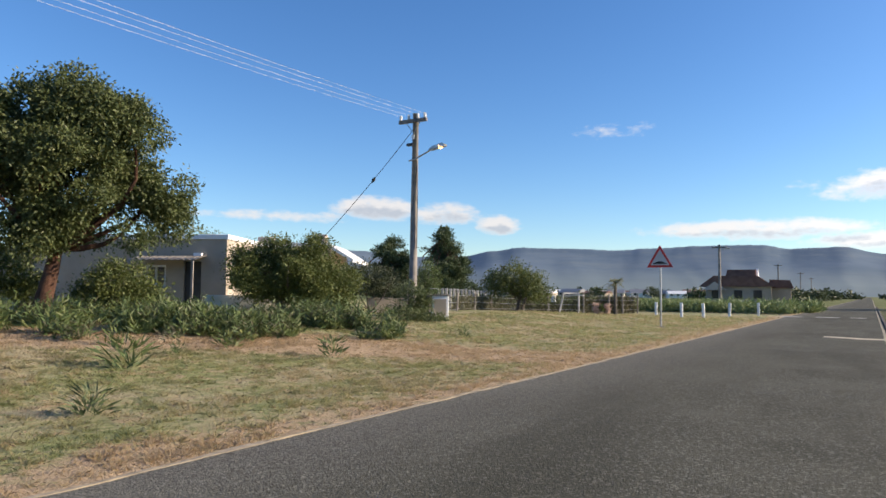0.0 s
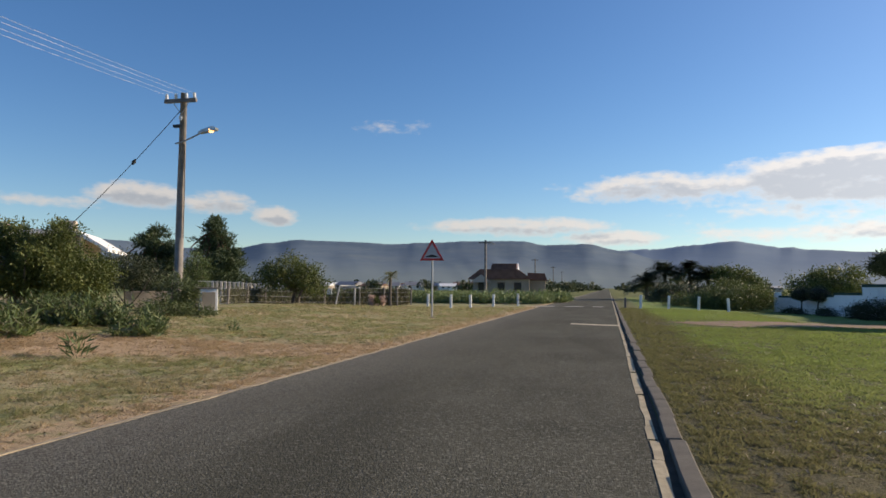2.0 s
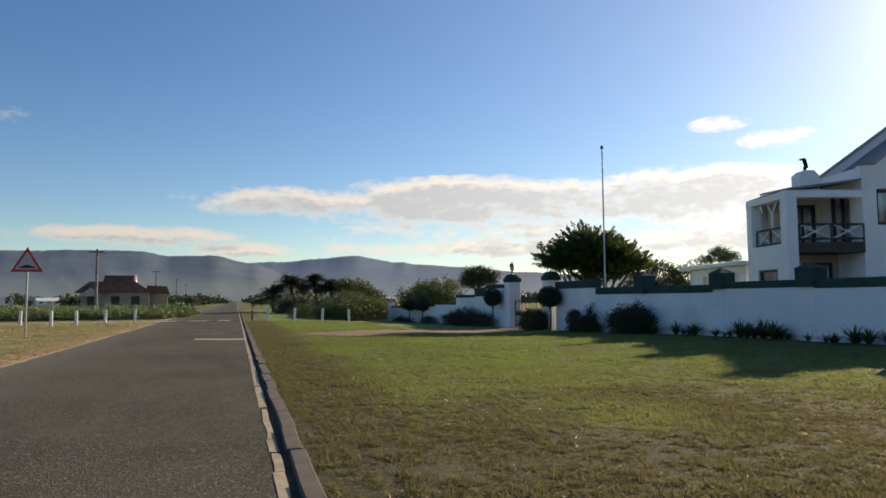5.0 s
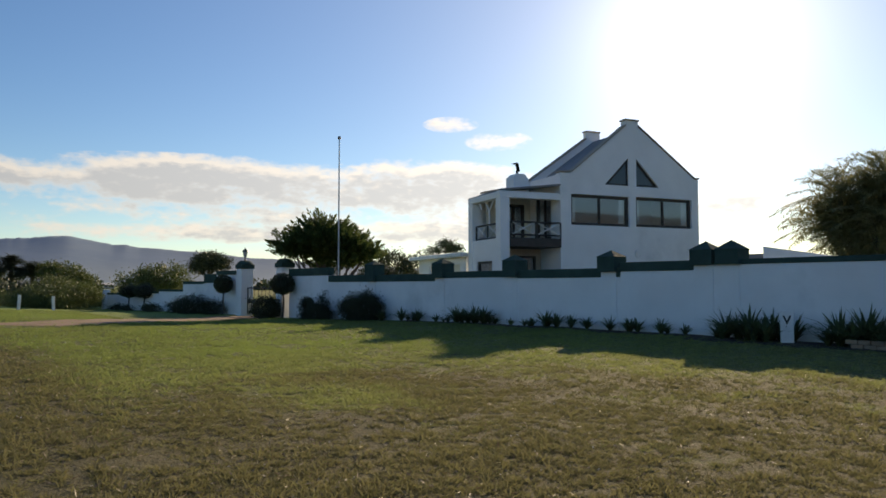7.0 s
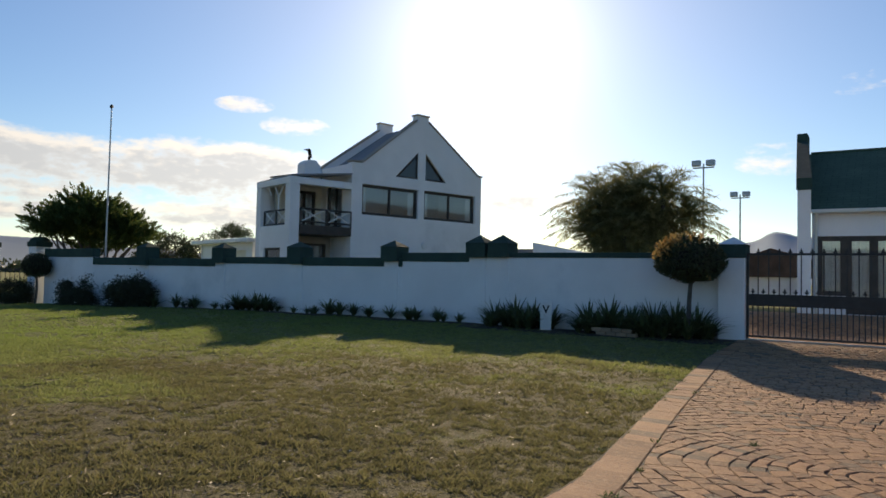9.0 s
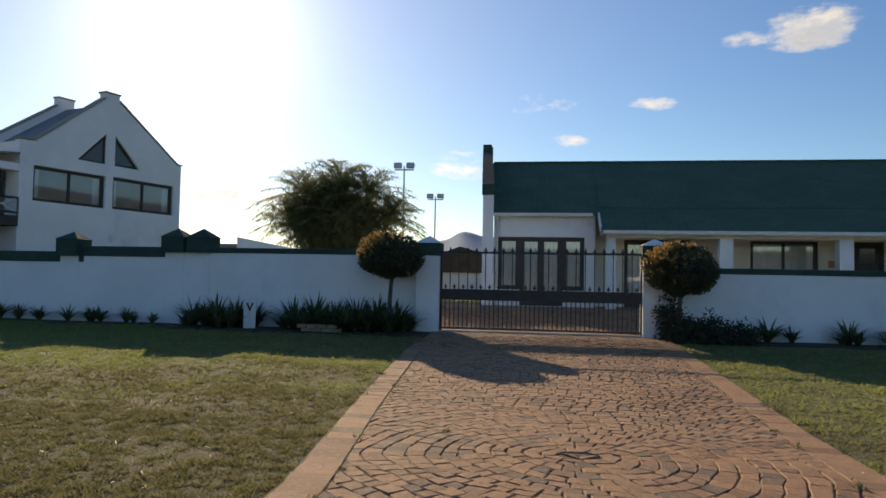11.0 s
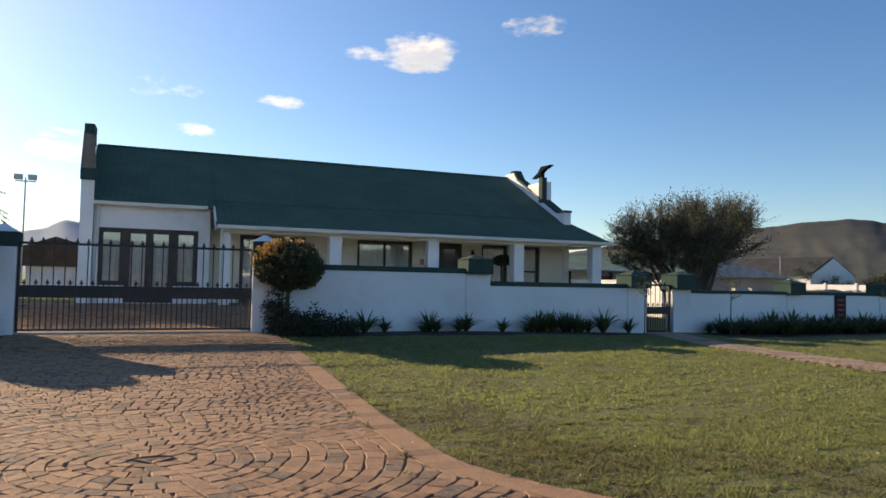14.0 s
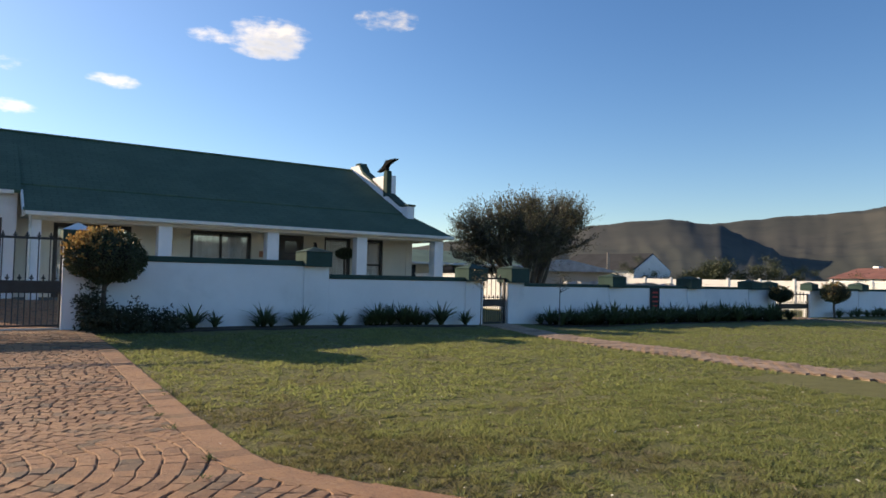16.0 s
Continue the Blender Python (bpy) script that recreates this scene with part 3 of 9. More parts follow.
M["glass"] = window_glass()
M["clear_glass"] = clear_glass()
M["sett"] = setts("brick_setts", "object")
M["sett_joined"] = setts("brick_setts_far", "island")
M["path_brick"] = worn("worn_path_brick", (0.33, 0.235, 0.165), 0.28, 2.2, 40, 0.9, 0.4, stain=(0.22, 0.17, 0.10))
M["joint"] = worn("sandy_joint", (0.085, 0.064, 0.045), 0.3, 4.0, 80, 0.95, 0.4)
M["bed_soil"] = worn("dark_bed_soil", (0.06, 0.045, 0.032), 0.3, 3.0, 40, 0.95, 0.8, stain=(0.035, 0.03, 0.02))
M["litter"] = leafy("dry_litter", (0.15, 0.10, 0.06), (0.27, 0.21, 0.13), (0.40, 0.34, 0.24), through=0.1)
M["fleck"] = leafy("pale_flecks", (0.5, 0.48, 0.4), (0.65, 0.63, 0.56), (0.75, 0.73, 0.66), through=0.1)
M["leaf_far_palm"] = leafy("far_palm_leaflets", (0.045, 0.06, 0.03), (0.075, 0.095, 0.045), (0.12, 0.13, 0.07))
M["red_soil"] = worn("red_soil_path", (0.235, 0.155, 0.095), 0.2, 1.5, 30, 0.95, 0.6, stain=(0.18, 0.15, 0.07))
M["kerb_line"] = worn("pale_concrete_edging", (0.43, 0.36, 0.24), 0.2, 4.0, 60, 0.9, 0.5, stain=(0.09, 0.08, 0.06))
M["pale_sand"] = worn("pale_washed_sand", (0.58, 0.50, 0.37), 0.25, 3.0, 60, 0.95, 0.4, stain=(0.30, 0.26, 0.20))
M["kerb_concrete"] = worn("weathered_kerb_concrete", (0.135, 0.12, 0.097), 0.25, 2.5, 70, 0.95, 0.5, stain=(0.075, 0.065, 0.05))
M["verge_line"] = worn("pale_gravel_edge", (0.34, 0.28, 0.195), 0.25, 6.0, 80, 0.95, 0.6)
M["sheet"] = worn("grey_sheet", (0.38, 0.38, 0.40), 0.2, 3.0, 20, 0.35, 0.4)
M["petal"] = leafy("pink_petals", (0.55, 0.38, 0.32), (0.65, 0.5, 0.44), (0.7, 0.62, 0.56))
M["wall_pale"] = worn("pale_precast_concrete", (0.84, 0.82, 0.77), 0.05, 1.0, 60, 0.9, 0.3, stain=(0.72, 0.69, 0.64))
M["road_paint"] = worn("worn_road_paint", (0.46, 0.44, 0.39), 0.2, 3.0, 40, 0.9, 0.3, stain=(0.15, 0.14, 0.12))

# ---- ground, road, kerb ----
LEAN = 0.0135                       # the road's drift to the east, per metre
ROAD_L, ROAD_R = -3.84, 0.575


# The two walled plots lie turned a little against the road: their things are set out in the plots' own frame.
PLOT = pose(0.74, -0.43, 0, 0, 0, 1.36)
TO_PLOT = PLOT.inverted()
setting_out = {"plot": False, "before": set()}


def begin_plot():
    setting_out["plot"], setting_out["before"] = True, set(bpy.data.objects)


def end_plot():
    """Turns all that was set out since begin_plot() into its place beside the road."""
    for ob in bpy.data.objects:
        if ob.parent is None and ob not in setting_out["before"]:
            ob.matrix_basis = PLOT @ ob.matrix_basis
    setting_out["plot"] = False


def dip(u, v):
    """How far the lawn and the drive sink between kerb and wall."""
    return sm(1.5, 7.5, u) * (1 - sm(12.0, 14.6, u)) * (0.09 + 0.06 * (1 - sm(2.5, 6.0, abs(v + 1.5)))) * (1 - sm(14, 21, v)) * sm(-16, -10, v)


def ground_z(x, y):
    p = Vector((x, y, 0))
    q = p
    if setting_out["plot"]:
        p = PLOT @ p
    else:
        q = TO_PLOT @ p
    (x, y), (u, v) = p.xy, q.xy
    s = x - LEAN * y
    z = 0.03 * sm(0.7, 0.8, s) * (1 - sm(1.2, 4.0, s))
    z += -0.36 * sm(14, 34, y) * sm(3, 12, s) * (1 - 0.4 * sm(60, 200, y))
    z += (0.30 * sm(-16.5, -14.8, v) - 0.2 * sm(-14.8, -16.5, v)) * sm(16, 22, u) * (1 - sm(20, 32, v)) * sm(-70, -40, v)
    z += -0.12 * sm(-6, -16, v) * sm(6, 14, u) * (1 - sm(15.6, 17, u))
    z += 0.45 * sm(5.5, 14, -s) * (1 - sm(26, 42, y))
    z -= dip(u, v)
    near = 1 - sm(40, 90, math.hypot(x, y))
    if 0 < u < 24 and -3.6 < v < 3.4:
        near = 0
    if (s > 1.3 or s < ROAD_L - 0.5) and near > 0:
        z += near * 0.03 * (noise.noise((x * 0.7, y * 0.7, 0.0)) + 0.5 * noise.noise((x * 2.3, y * 2.3, 4.0)))
    return z


def axis(*runs):
    out = []
    for a, b, step in runs:
        n = max(1, round((b - a) / step))
        out += [a + (b - a) * k / n for k in range(n)]
    return out + [runs[-1][1]]


def build_ground():
    ss = axis((-4600, -900, 400), (-900, -200, 70), (-200, -60, 10), (-60, -24, 1.5), (-24, ROAD_L - 0.2, 0.3), (ROAD_L - 0.2, ROAD_L, 0.1), (ROAD_L, ROAD_R + 0.26, 0.6),
              (ROAD_R + 0.26, 18, 0.3), (18, 60, 1.5), (60, 200, 10), (200, 900, 70), (900, 4600, 400))
    ys = axis((-4600, -900, 400), (-900, -200, 70), (-200, -60, 10), (-60, -20, 1.5), (-20, 30, 0.3), (30, 70, 1.0), (70, 200, 8), (200, 900, 60), (900, 4600, 400))
    verts, faces = [], []
    for y in ys:
        for s in ss:
            x = s + LEAN * y if abs(y) < 900 else s
            z = ground_z(x, y)
            if ROAD_L + 0.01 < s < ROAD_R + 0.25:
                z = -0.12
            verts.append((x, y, z))
    n = len(ss)
    for j in range(len(ys) - 1):
        for i in range(n - 1):
            a = j * n + i
            faces.append((a, a + 1, a + n + 1, a + n))
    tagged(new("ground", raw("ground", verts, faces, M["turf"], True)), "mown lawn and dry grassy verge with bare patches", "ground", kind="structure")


build_ground()


def strip(name, s0, s1, y0, y1, top, depth, material, label, category, step=2.0, wobble=0.0, parent=None):
    """A slab along the road, with uneven edges."""
    bm = bmesh.new()
    n = int((y1 - y0) / step)
    rows = []
    for k in range(n + 1):
        y = y0 + (y1 - y0) * k / n
        a = s0 + LEAN * y + wobble * noise.noise((y * 1.7, 1.0, 3.0))
        b = s1 + LEAN * y + wobble * noise.noise((y * 1.7, 9.0, 3.0))
        rows.append([bm.verts.new(c) for c in ((a, y, top - depth), (a, y, top), (b, y, top), (b, y, top - depth))])
    for r, q in zip(rows, rows[1:]):
        for i in range(3):
            bm.faces.new((r[i], q[i], q[i + 1], r[i + 1]))
    bmesh.ops.recalc_face_normals(bm, faces=bm.faces)
    if parent:
        return part(name, bm, material, parent, label)
    return solid(name, bm, material, label, category, kind="structure")


road = strip("road", ROAD_L, ROAD_R, -80, 900, 0.012, 0.12, M["asphalt"], "worn grey asphalt road with loose chippings", "road", 0.25, 0.05)
strip("road_edge", ROAD_L - 0.055, ROAD_L + 0.0, -60, 300, 0.016, 0.06, M["verge_line"], "pale gravel edge along the asphalt", "road edge", 0.2, 0.05)
edging = thing("edging", "cracked pale concrete edging strip with missing pieces beside the gutter", "edging", kind="structure")
re_ = random.Random(8)
y = -8.0
while y < 70:
    ln = re_.uniform(0.5, 2.0)
    strip("edging_piece", ROAD_R + re_.uniform(-0.035, -0.012), ROAD_R + re_.uniform(0.045, 0.06), y, y + ln, 0.0165 + re_.uniform(-0.002, 0.003), 0.1, M["kerb_line"], "", "edging", ln / 12, 0.016, edging)
    y += ln + (re_.uniform(0.03, 0.15) if re_.random() < 0.25 else 0.008)
strip("edging_piece", ROAD_R, ROAD_R + 0.07, 70, 300, 0.018, 0.1, M["kerb_line"], "", "edging", 0.4, 0.03, edging)
strip("gutter_channel", ROAD_R + 0.045, ROAD_R + 0.14, -60, 300, -0.008, 0.08, M["joint"], "dark earth-filled gutter channel beside the kerb", "gutter", 0.5)

# kerb stones
kerb = thing("kerb", "grey precast concrete kerb between gutter and lawn", "kerb", kind="structure")
kb = boxed(-0.065, 0.065, -0.475, 0.475, -0.12, 0.05, bevel=0.01)
kerb_mesh = finish(kb, "kerb_stone", M["kerb_concrete"])
rng = random.Random(5)
for k in range(110):
    y = -12 + k * 0.96
    ob = new("kerb_stone", kerb_mesh)
    ob.parent = kerb
    ob.matrix_basis = pose(ROAD_R + 0.178 + LEAN * y + rng.uniform(-0.012, 0.012), y, rng.uniform(-0.012, 0.012), rng.uniform(-0.5, 0.5), rng.uniform(-1.5, 1.5), -0.77 + rng.uniform(-0.8, 0.8))

# ---- boundary wall of the two houses ----
begin_plot()
WALL_X, WALL_T = 15.2, 0.24


def wall_run(parent, y0, y1, top, coping, x=WALL_X):
    """A stretch of plastered wall with its painted coping."""
    part("wall_panel", boxed(x, x + WALL_T, y0, y1, -0.6, top, bevel=0.008), M["plaster"], parent)
    part("coping", boxed(x - 0.03, x + WALL_T + 0.03, y0, y1, top, top + coping, bevel=0.012), M["green_coping"], parent, "dark green painted coping")


def pier_cap(parent, y, z0, z1, peak, w=0.56, x=WALL_X, base=-0.6):
    """A white pier, barely proud, with a green block and a pyramid on top."""
    part("pier", boxed(x - 0.035, x + WALL_T + 0.035, y - w / 2 + 0.03, y + w / 2 - 0.03, base, z0, bevel=0.01), M["plaster"], parent)
    bm = bmesh.new()
    c = x + WALL_T / 2
    h = w / 2
    box(bm, c - h, c + h, y - h, y + h, z0, z1)
    part("pier_block", bm, M["green_coping"], parent, "dark green painted block")
    bm = bmesh.new()
    g = h + 0.025
    lo = [bm.verts.new((c + a * g, y + b * g, z1)) for a, b in ((-1, -1), (1, -1), (1, 1), (-1, 1))]
    tip = bm.verts.new((c, y, peak))
    bm.faces.new(lo[::-1])
    for i in range(4):
        bm.faces.new((lo[i], lo[(i + 1) % 4], tip))
    part("pier_cap", bm, M["green_coping"], parent, "dark green pyramid cap")


def gate_pillar(y, x, top, mid, peak, w, label, z0=-0.5):
    p = thing("gate_pillar", label, "gate pillar", (x, y, 0), group="main gate pillars")
    part("shaft", boxed(-w / 2, w / 2, -w / 2, w / 2, z0, mid, bevel=0.012), M["plaster"], p)
    part("pier_block", boxed(-w / 2 - 0.015, w / 2 + 0.015, -w / 2 - 0.015, w / 2 + 0.015, mid, top, bevel=0.01), M["green_coping"], p, "dark green painted block")
    bm = bmesh.new()
    g = w / 2 + 0.035
    lo = [bm.verts.new((a * g, b * g, top)) for a, b in ((-1, -1), (1, -1), (1, 1), (-1, 1))]
    tip = bm.verts.new((0, 0, peak))
    bm.faces.new(lo[::-1])
    for i in range(4):
        bm.faces.new((lo[i], lo[(i + 1) % 4], tip))
    part("pier_cap", bm, M["white_paint"] if "white cap" in label else M["green_coping"], p)
    return p


wall_north = thing("wall_north", "white plastered garden wall with dark green stepped coping", "wall", kind="structure")
for y0, y1, top, cop in ((3.15, 8.8, 1.70, 0.12), (8.8, 11.4, 1.58, 0.24), (11.4, 15.4, 1.43, 0.25), (15.4, 18.9, 1.47, 0.21), (18.9, 22.8, 1.36, 0.26), (22.8, 26.4, 1.36, 0.28), (26.4, 30.0, 1.65, 0.34)):
    wall_run(wall_north, y0, y1, top, cop)
for y, z0, z1, pk in ((8.35, 1.7, 2.05, 2.28), (9.0, 1.7, 2.06, 2.28), (11.76, 1.58, 1.98, 2.17), (15.4, 1.47, 1.98, 2.17), (18.9, 1.47, 1.97, 2.16), (23.1, 1.36, 2.03, 2.19)):
    pier_cap(wall_north, y, z0, z1, pk)
wall_south = thing("wall_south", "white plastered garden wall with dark green coping and pier caps", "wall", kind="structure")
for y0, y1, top, cop in ((-7.46, -2.32, 1.40, 0.12), (-12.1, -7.46, 1.11, 0.11), (-26.3, -13.0, 1.0, 0.09), (-48, -29.3, 1.0, 0.10)):
    wall_run(wall_south, y0, y1, top, cop)
for y, z0, z1, pk, w in ((-7.1, 1.39, 1.74, 1.87, 0.66), (-11.8, 1.12, 1.46, 1.61, 0.66), (-13.3, 1.1, 1.5, 1.6, 0.66), (-17.45, 1.0, 1.34, 1.45, 0.62), (-21.4, 1.0, 1.34, 1.44, 0.62), (-25.1, 1.0, 1.28, 1.38, 0.62), (-26.4, 1.0, 1.25, 1.36, 0.5), (-29.4, 1.0, 1.25, 1.36, 0.5), (-33.6, 1.0, 1.28, 1.4, 0.62), (-37.6, 1.0, 1.28, 1.4, 0.62)):
    pier_cap(wall_south, y, z0, z1, pk, w)
# this pillar's cap is painted white for the sky it reflects
gate_pillar(2.85, 15.22, 1.98, 1.70, 2.15, 0.52, "white plastered gate pillar with a dark block and sky-bright white cap beside the drive")
gate_pillar(-2.03, 15.22, 1.97, 1.69, 2.13, 0.52, "white plastered gate pillar with a green block and white cap beside the drive")

# ---- green-roofed cottage behind the drive ----
EAVE_X, EAVE_Z, RIDGE_X, RIDGE_Z = 21.65, 2.78, 28.4, 6.0
PITCH = (RIDGE_Z - EAVE_Z) / (RIDGE_X - EAVE_X)
GAR_X = 23.05
GAR_Z = EAVE_Z + PITCH * (GAR_X - EAVE_X)
FRONT_X = 23.9
END_Y = -14.8
FLOOR_Z = 0.34


def roof_sheet(pts, thick, material, parent, name="roof"):
    """A roof slope of some thickness through points given at its upper face."""
    bm = bmesh.new()
    hi = [bm.verts.new(p) for p in pts]
    lo = [bm.verts.new((p[0], p[1], p[2] - thick)) for p in pts]
    n = len(pts)
    bm.faces.new(hi)
    bm.faces.new(lo[::-1])
    for i in range(n):
        bm.faces.new((hi[i], lo[i], lo[(i + 1) % n], hi[(i + 1) % n]))
    bmesh.ops.recalc_face_normals(bm, faces=bm.faces)
    return wpart(name, bm, material, parent)


def build_cottage():
    c = thing("cottage", "white cottage with dark green shingle roof and columned veranda", "house", (26, -6, 0.3))
    P = M["plaster"]
    gy = 2.06                                            # garage room's outer corner
    # walls
    wins = [(-4.5, -2.3, FLOOR_Z, 2.62), (-8.43, -6.34, 1.15, 2.62), (-10.4, -9.45, FLOOR_Z, 2.62), (-12.33, -11.23, 1.0, 2.62), (-13.75, -12.95, FLOOR_Z + 0.3, 2.62)]
    wpart("wall", wall_holes(FRONT_X, FRONT_X + 0.25, END_Y, -1.3, 0.0, 3.72, wins), M["cream"], c, "cream painted veranda wall")
    doors = [(-0.95, -0.22, 0.87, 2.64), (-0.22, 1.18, FLOOR_Z, 2.64), (1.18, 1.93, 0.87, 2.64)]
    wpart("wall", wall_holes(GAR_X + 0.2, GAR_X + 0.45, -1.3, gy, 0.0, 3.45, doors), P, c)
    wpart("wall", boxed(GAR_X + 0.45, FRONT_X + 0.25, -1.3, -1.06, 0.0, 3.6), P, c)
    wpart("wall", boxed(FRONT_X + 0.25, 33.0, END_Y, END_Y + 0.25, 0.0, 2.9), P, c)
    wpart("wall", boxed(FRONT_X - 0.02, FRONT_X + 0.25, -15.08, END_Y, 0.0, 2.68), M["cream"], c, "cream painted veranda wall")
    wpart("wall", boxed(32.75, 33.0, END_Y + 0.25, 2.6, 0.0, 3.6), P, c)
    wpart("floor_slab", boxed(21.75, 32.7, END_Y - 0.2, -1.35, 0.0, FLOOR_Z, bevel=0.01), M["concrete"], c)
    wpart("floor_slab", boxed(GAR_X + 0.25, 32.7, -1.34, gy, 0.0, FLOOR_Z - 0.02), M["concrete"], c)
    # roof slopes
    z_front = EAVE_Z + PITCH * (FRONT_X - EAVE_X)
    z_break = z_front - 0.17                             # the veranda's roof is flatter than the main slope
    roof_sheet([(EAVE_X, -1.38, EAVE_Z), (EAVE_X, -15.5, EAVE_Z), (FRONT_X - 0.15, END_Y - 0.02, z_break), (FRONT_X - 0.15, -1.38, z_break)], 0.1, M["roof_green"], c, "veranda_roof")
    roof_sheet([(FRONT_X - 0.15, -1.38, z_break + 0.035), (FRONT_X - 0.15, END_Y - 0.02, z_break + 0.035), (RIDGE_X, END_Y + 0.1, RIDGE_Z), (RIDGE_X, -1.38, RIDGE_Z)], 0.1, M["roof_green"], c)
    roof_sheet([(GAR_X, gy + 0.02, GAR_Z), (GAR_X, -1.38, GAR_Z), (RIDGE_X, -1.38, RIDGE_Z), (RIDGE_X, gy + 0.5, RIDGE_Z)], 0.1, M["roof_green"], c)
    roof_sheet([(FRONT_X - 0.15, END_Y - 0.03, z_break), (EAVE_X, -15.5, EAVE_Z), (FRONT_X + 0.3, -15.5, EAVE_Z)], 0.1, M["roof_green"], c)
    roof_sheet([(RIDGE_X, END_Y + 0.1, RIDGE_Z), (33.4, END_Y + 0.1, 3.6), (33.4, gy + 0.6, 3.6), (RIDGE_X, gy + 0.5, RIDGE_Z)], 0.1, M["roof_green"], c)
    wpart("ridge_cap", tubed([(RIDGE_X, END_Y + 0.2, RIDGE_Z), (RIDGE_X, gy + 0.45, RIDGE_Z)], 0.07, 8), M["roof_green"], c)
    # gutters, boards, beam
    wpart("gutter", boxed(EAVE_X - 0.1, EAVE_X + 0.02, -15.55, -1.42, EAVE_Z - 0.13, EAVE_Z - 0.01, bevel=0.02), M["gutter"], c, "cream painted eaves gutter")
    wpart("gutter", boxed(GAR_X - 0.1, GAR_X + 0.02, -1.2, gy, GAR_Z - 0.14, GAR_Z - 0.02, bevel=0.02), M["gutter"], c, "cream painted eaves gutter")
    wpart("gutter", boxed(EAVE_X + 0.02, FRONT_X + 0.3, -15.57, -15.46, EAVE_Z - 0.12, EAVE_Z - 0.01, bevel=0.02), M["gutter"], c)
    bm = bmesh.new()
    prism(bm, [(EAVE_X, EAVE_Z - 0.16), (GAR_X + 0.1, GAR_Z - 0.12), (GAR_X + 0.1, GAR_Z + 0.03), (EAVE_X, EAVE_Z - 0.01)], "y", -1.42, -1.36)
    wpart("verge_board", bm, M["gutter"], c)
    wpart("beam", boxed(21.88, 22.2, -15.25, -1.6, 2.56, 2.68), M["gutter"], c)
    wpart("beam", boxed(22.2, FRONT_X, -15.25, -14.95, 2.56, 2.68), M["gutter"], c)
    wpart("veranda_ceiling", boxed(21.7, FRONT_X, -15.4, -1.42, 2.685, 2.70), M["gutter"], c)
    for y in (-5.1, -8.48, -11.76, -15.05):
        wpart("column", boxed(21.85, 22.24, y - 0.2, y + 0.2, FLOOR_Z, 2.56, bevel=0.012), P, c)
    wpart("pilaster", boxed(21.95, 22.2, -1.85, -1.6, 0.05, 2.56, bevel=0.01), P, c)
    wpart("downpipe", tubed([(21.62, -1.55, EAVE_Z - 0.12), (21.8, -1.57, 2.45), (21.88, -1.57, 2.3), (21.88, -1.57, 0.3)], 0.04, 8), M["gutter"], c)
    wpart("downpipe", tubed([(GAR_X - 0.04, gy - 0.15, GAR_Z - 0.13), (GAR_X + 0.1, gy - 0.12, GAR_Z - 0.4), (GAR_X + 0.15, gy - 0.12, 0.3)], 0.04, 8), M["gutter"], c)
    # skewed left gable parapet
    y0, y1, y2, y3 = gy + 0.005, gy + 0.37, gy + 0.55, gy + 0.86
    bm = bmesh.new()
    ring0 = [(GAR_X - 0.02, y0), (GAR_X - 0.02, y1)]
    ring1 = [(RIDGE_X, y2), (RIDGE_X, y3)]
    ring2 = [(33.2, y2 + 0.3), (33.2, y3 + 0.3)]
    tops = [4.05, 6.15, 3.9]
    grid = []
    for r, top in zip((ring0, ring1, ring2), tops):
        grid.append([[bm.verts.new((px, py, z)) for z in (0.0, top)] for px, py in r])
    for g0, g1 in zip(grid, grid[1:]):
        for k in range(2):
            bm.faces.new((g0[k][0], g1[k][0], g1[k][1], g0[k][1]))
        bm.faces.new((g0[0][1], g1[0][1], g1[1][1], g0[1][1]))
    for g0 in (grid[0], grid[-1]):
        bm.faces.new((g0[0][0], g0[1][0], g0[1][1], g0[0][1]))
    bmesh.ops.recalc_face_normals(bm, faces=bm.faces)
    wpart("gable_wall", bm, P, c)
    bm = bmesh.new()
    ring = [[bm.verts.new((px, py + e, z + h)) for h in (low, 0.34)] for px, py, z, e, low in
            ((GAR_X - 0.05, y0, 4.05, -0.03, -0.02), (GAR_X - 0.05, y1, 4.05, 0.03, -0.02), (RIDGE_X - 0.35, y3, 6.1, 0.03, -0.6), (RIDGE_X - 0.35, y2, 6.1, -0.03, -0.6))]
    for i in range(4):
        a, b = ring[i], ring[(i + 1) % 4]
        bm.faces.new((a[0], b[0], b[1], a[1]))
    bm.faces.new([r[1] for r in ring])
    bm.faces.new([r[0] for r in ring][::-1])
    bmesh.ops.recalc_face_normals(bm, faces=bm.faces)
    wpart("coping", bm, M["green_coping"], c, "dark green gable coping")
    wpart("gable_block", boxed(RIDGE_X - 0.4, RIDGE_X + 0.4, y2 - 0.02, y3 + 0.02, 6.0, 6.72, bevel=0.02), M["green_coping"], c, "dark green ridge block")
    # right gable parapet, stepped at both ends
    bm = bmesh.new()
    prism(bm, [(23.35, 2.75), (23.35, 4.0), (23.8, 4.0), (23.95, 4.02), (27.4, 5.79), (27.72, 6.18), (28.5, 6.18), (28.75, 5.95), (33.2, 3.9), (33.2, 3.0)], "y", END_Y - 0.02, END_Y + 0.28)
    wpart("gable_parapet", bm, P, c)
    bm = bmesh.new()
    prism(bm, [(23.97, 4.03), (27.35, 5.76), (27.72, 6.18), (27.62, 6.24), (27.28, 5.84), (23.97, 4.13)], "y", END_Y - 0.06, END_Y + 0.3)
    wpart("coping", bm, M["green_coping"], c, "dark green gable coping")
    wpart("coping", boxed(27.62, 28.0, END_Y - 0.06, END_Y + 0.31, 6.182, 6.26, bevel=0.01), M["green_coping"], c)
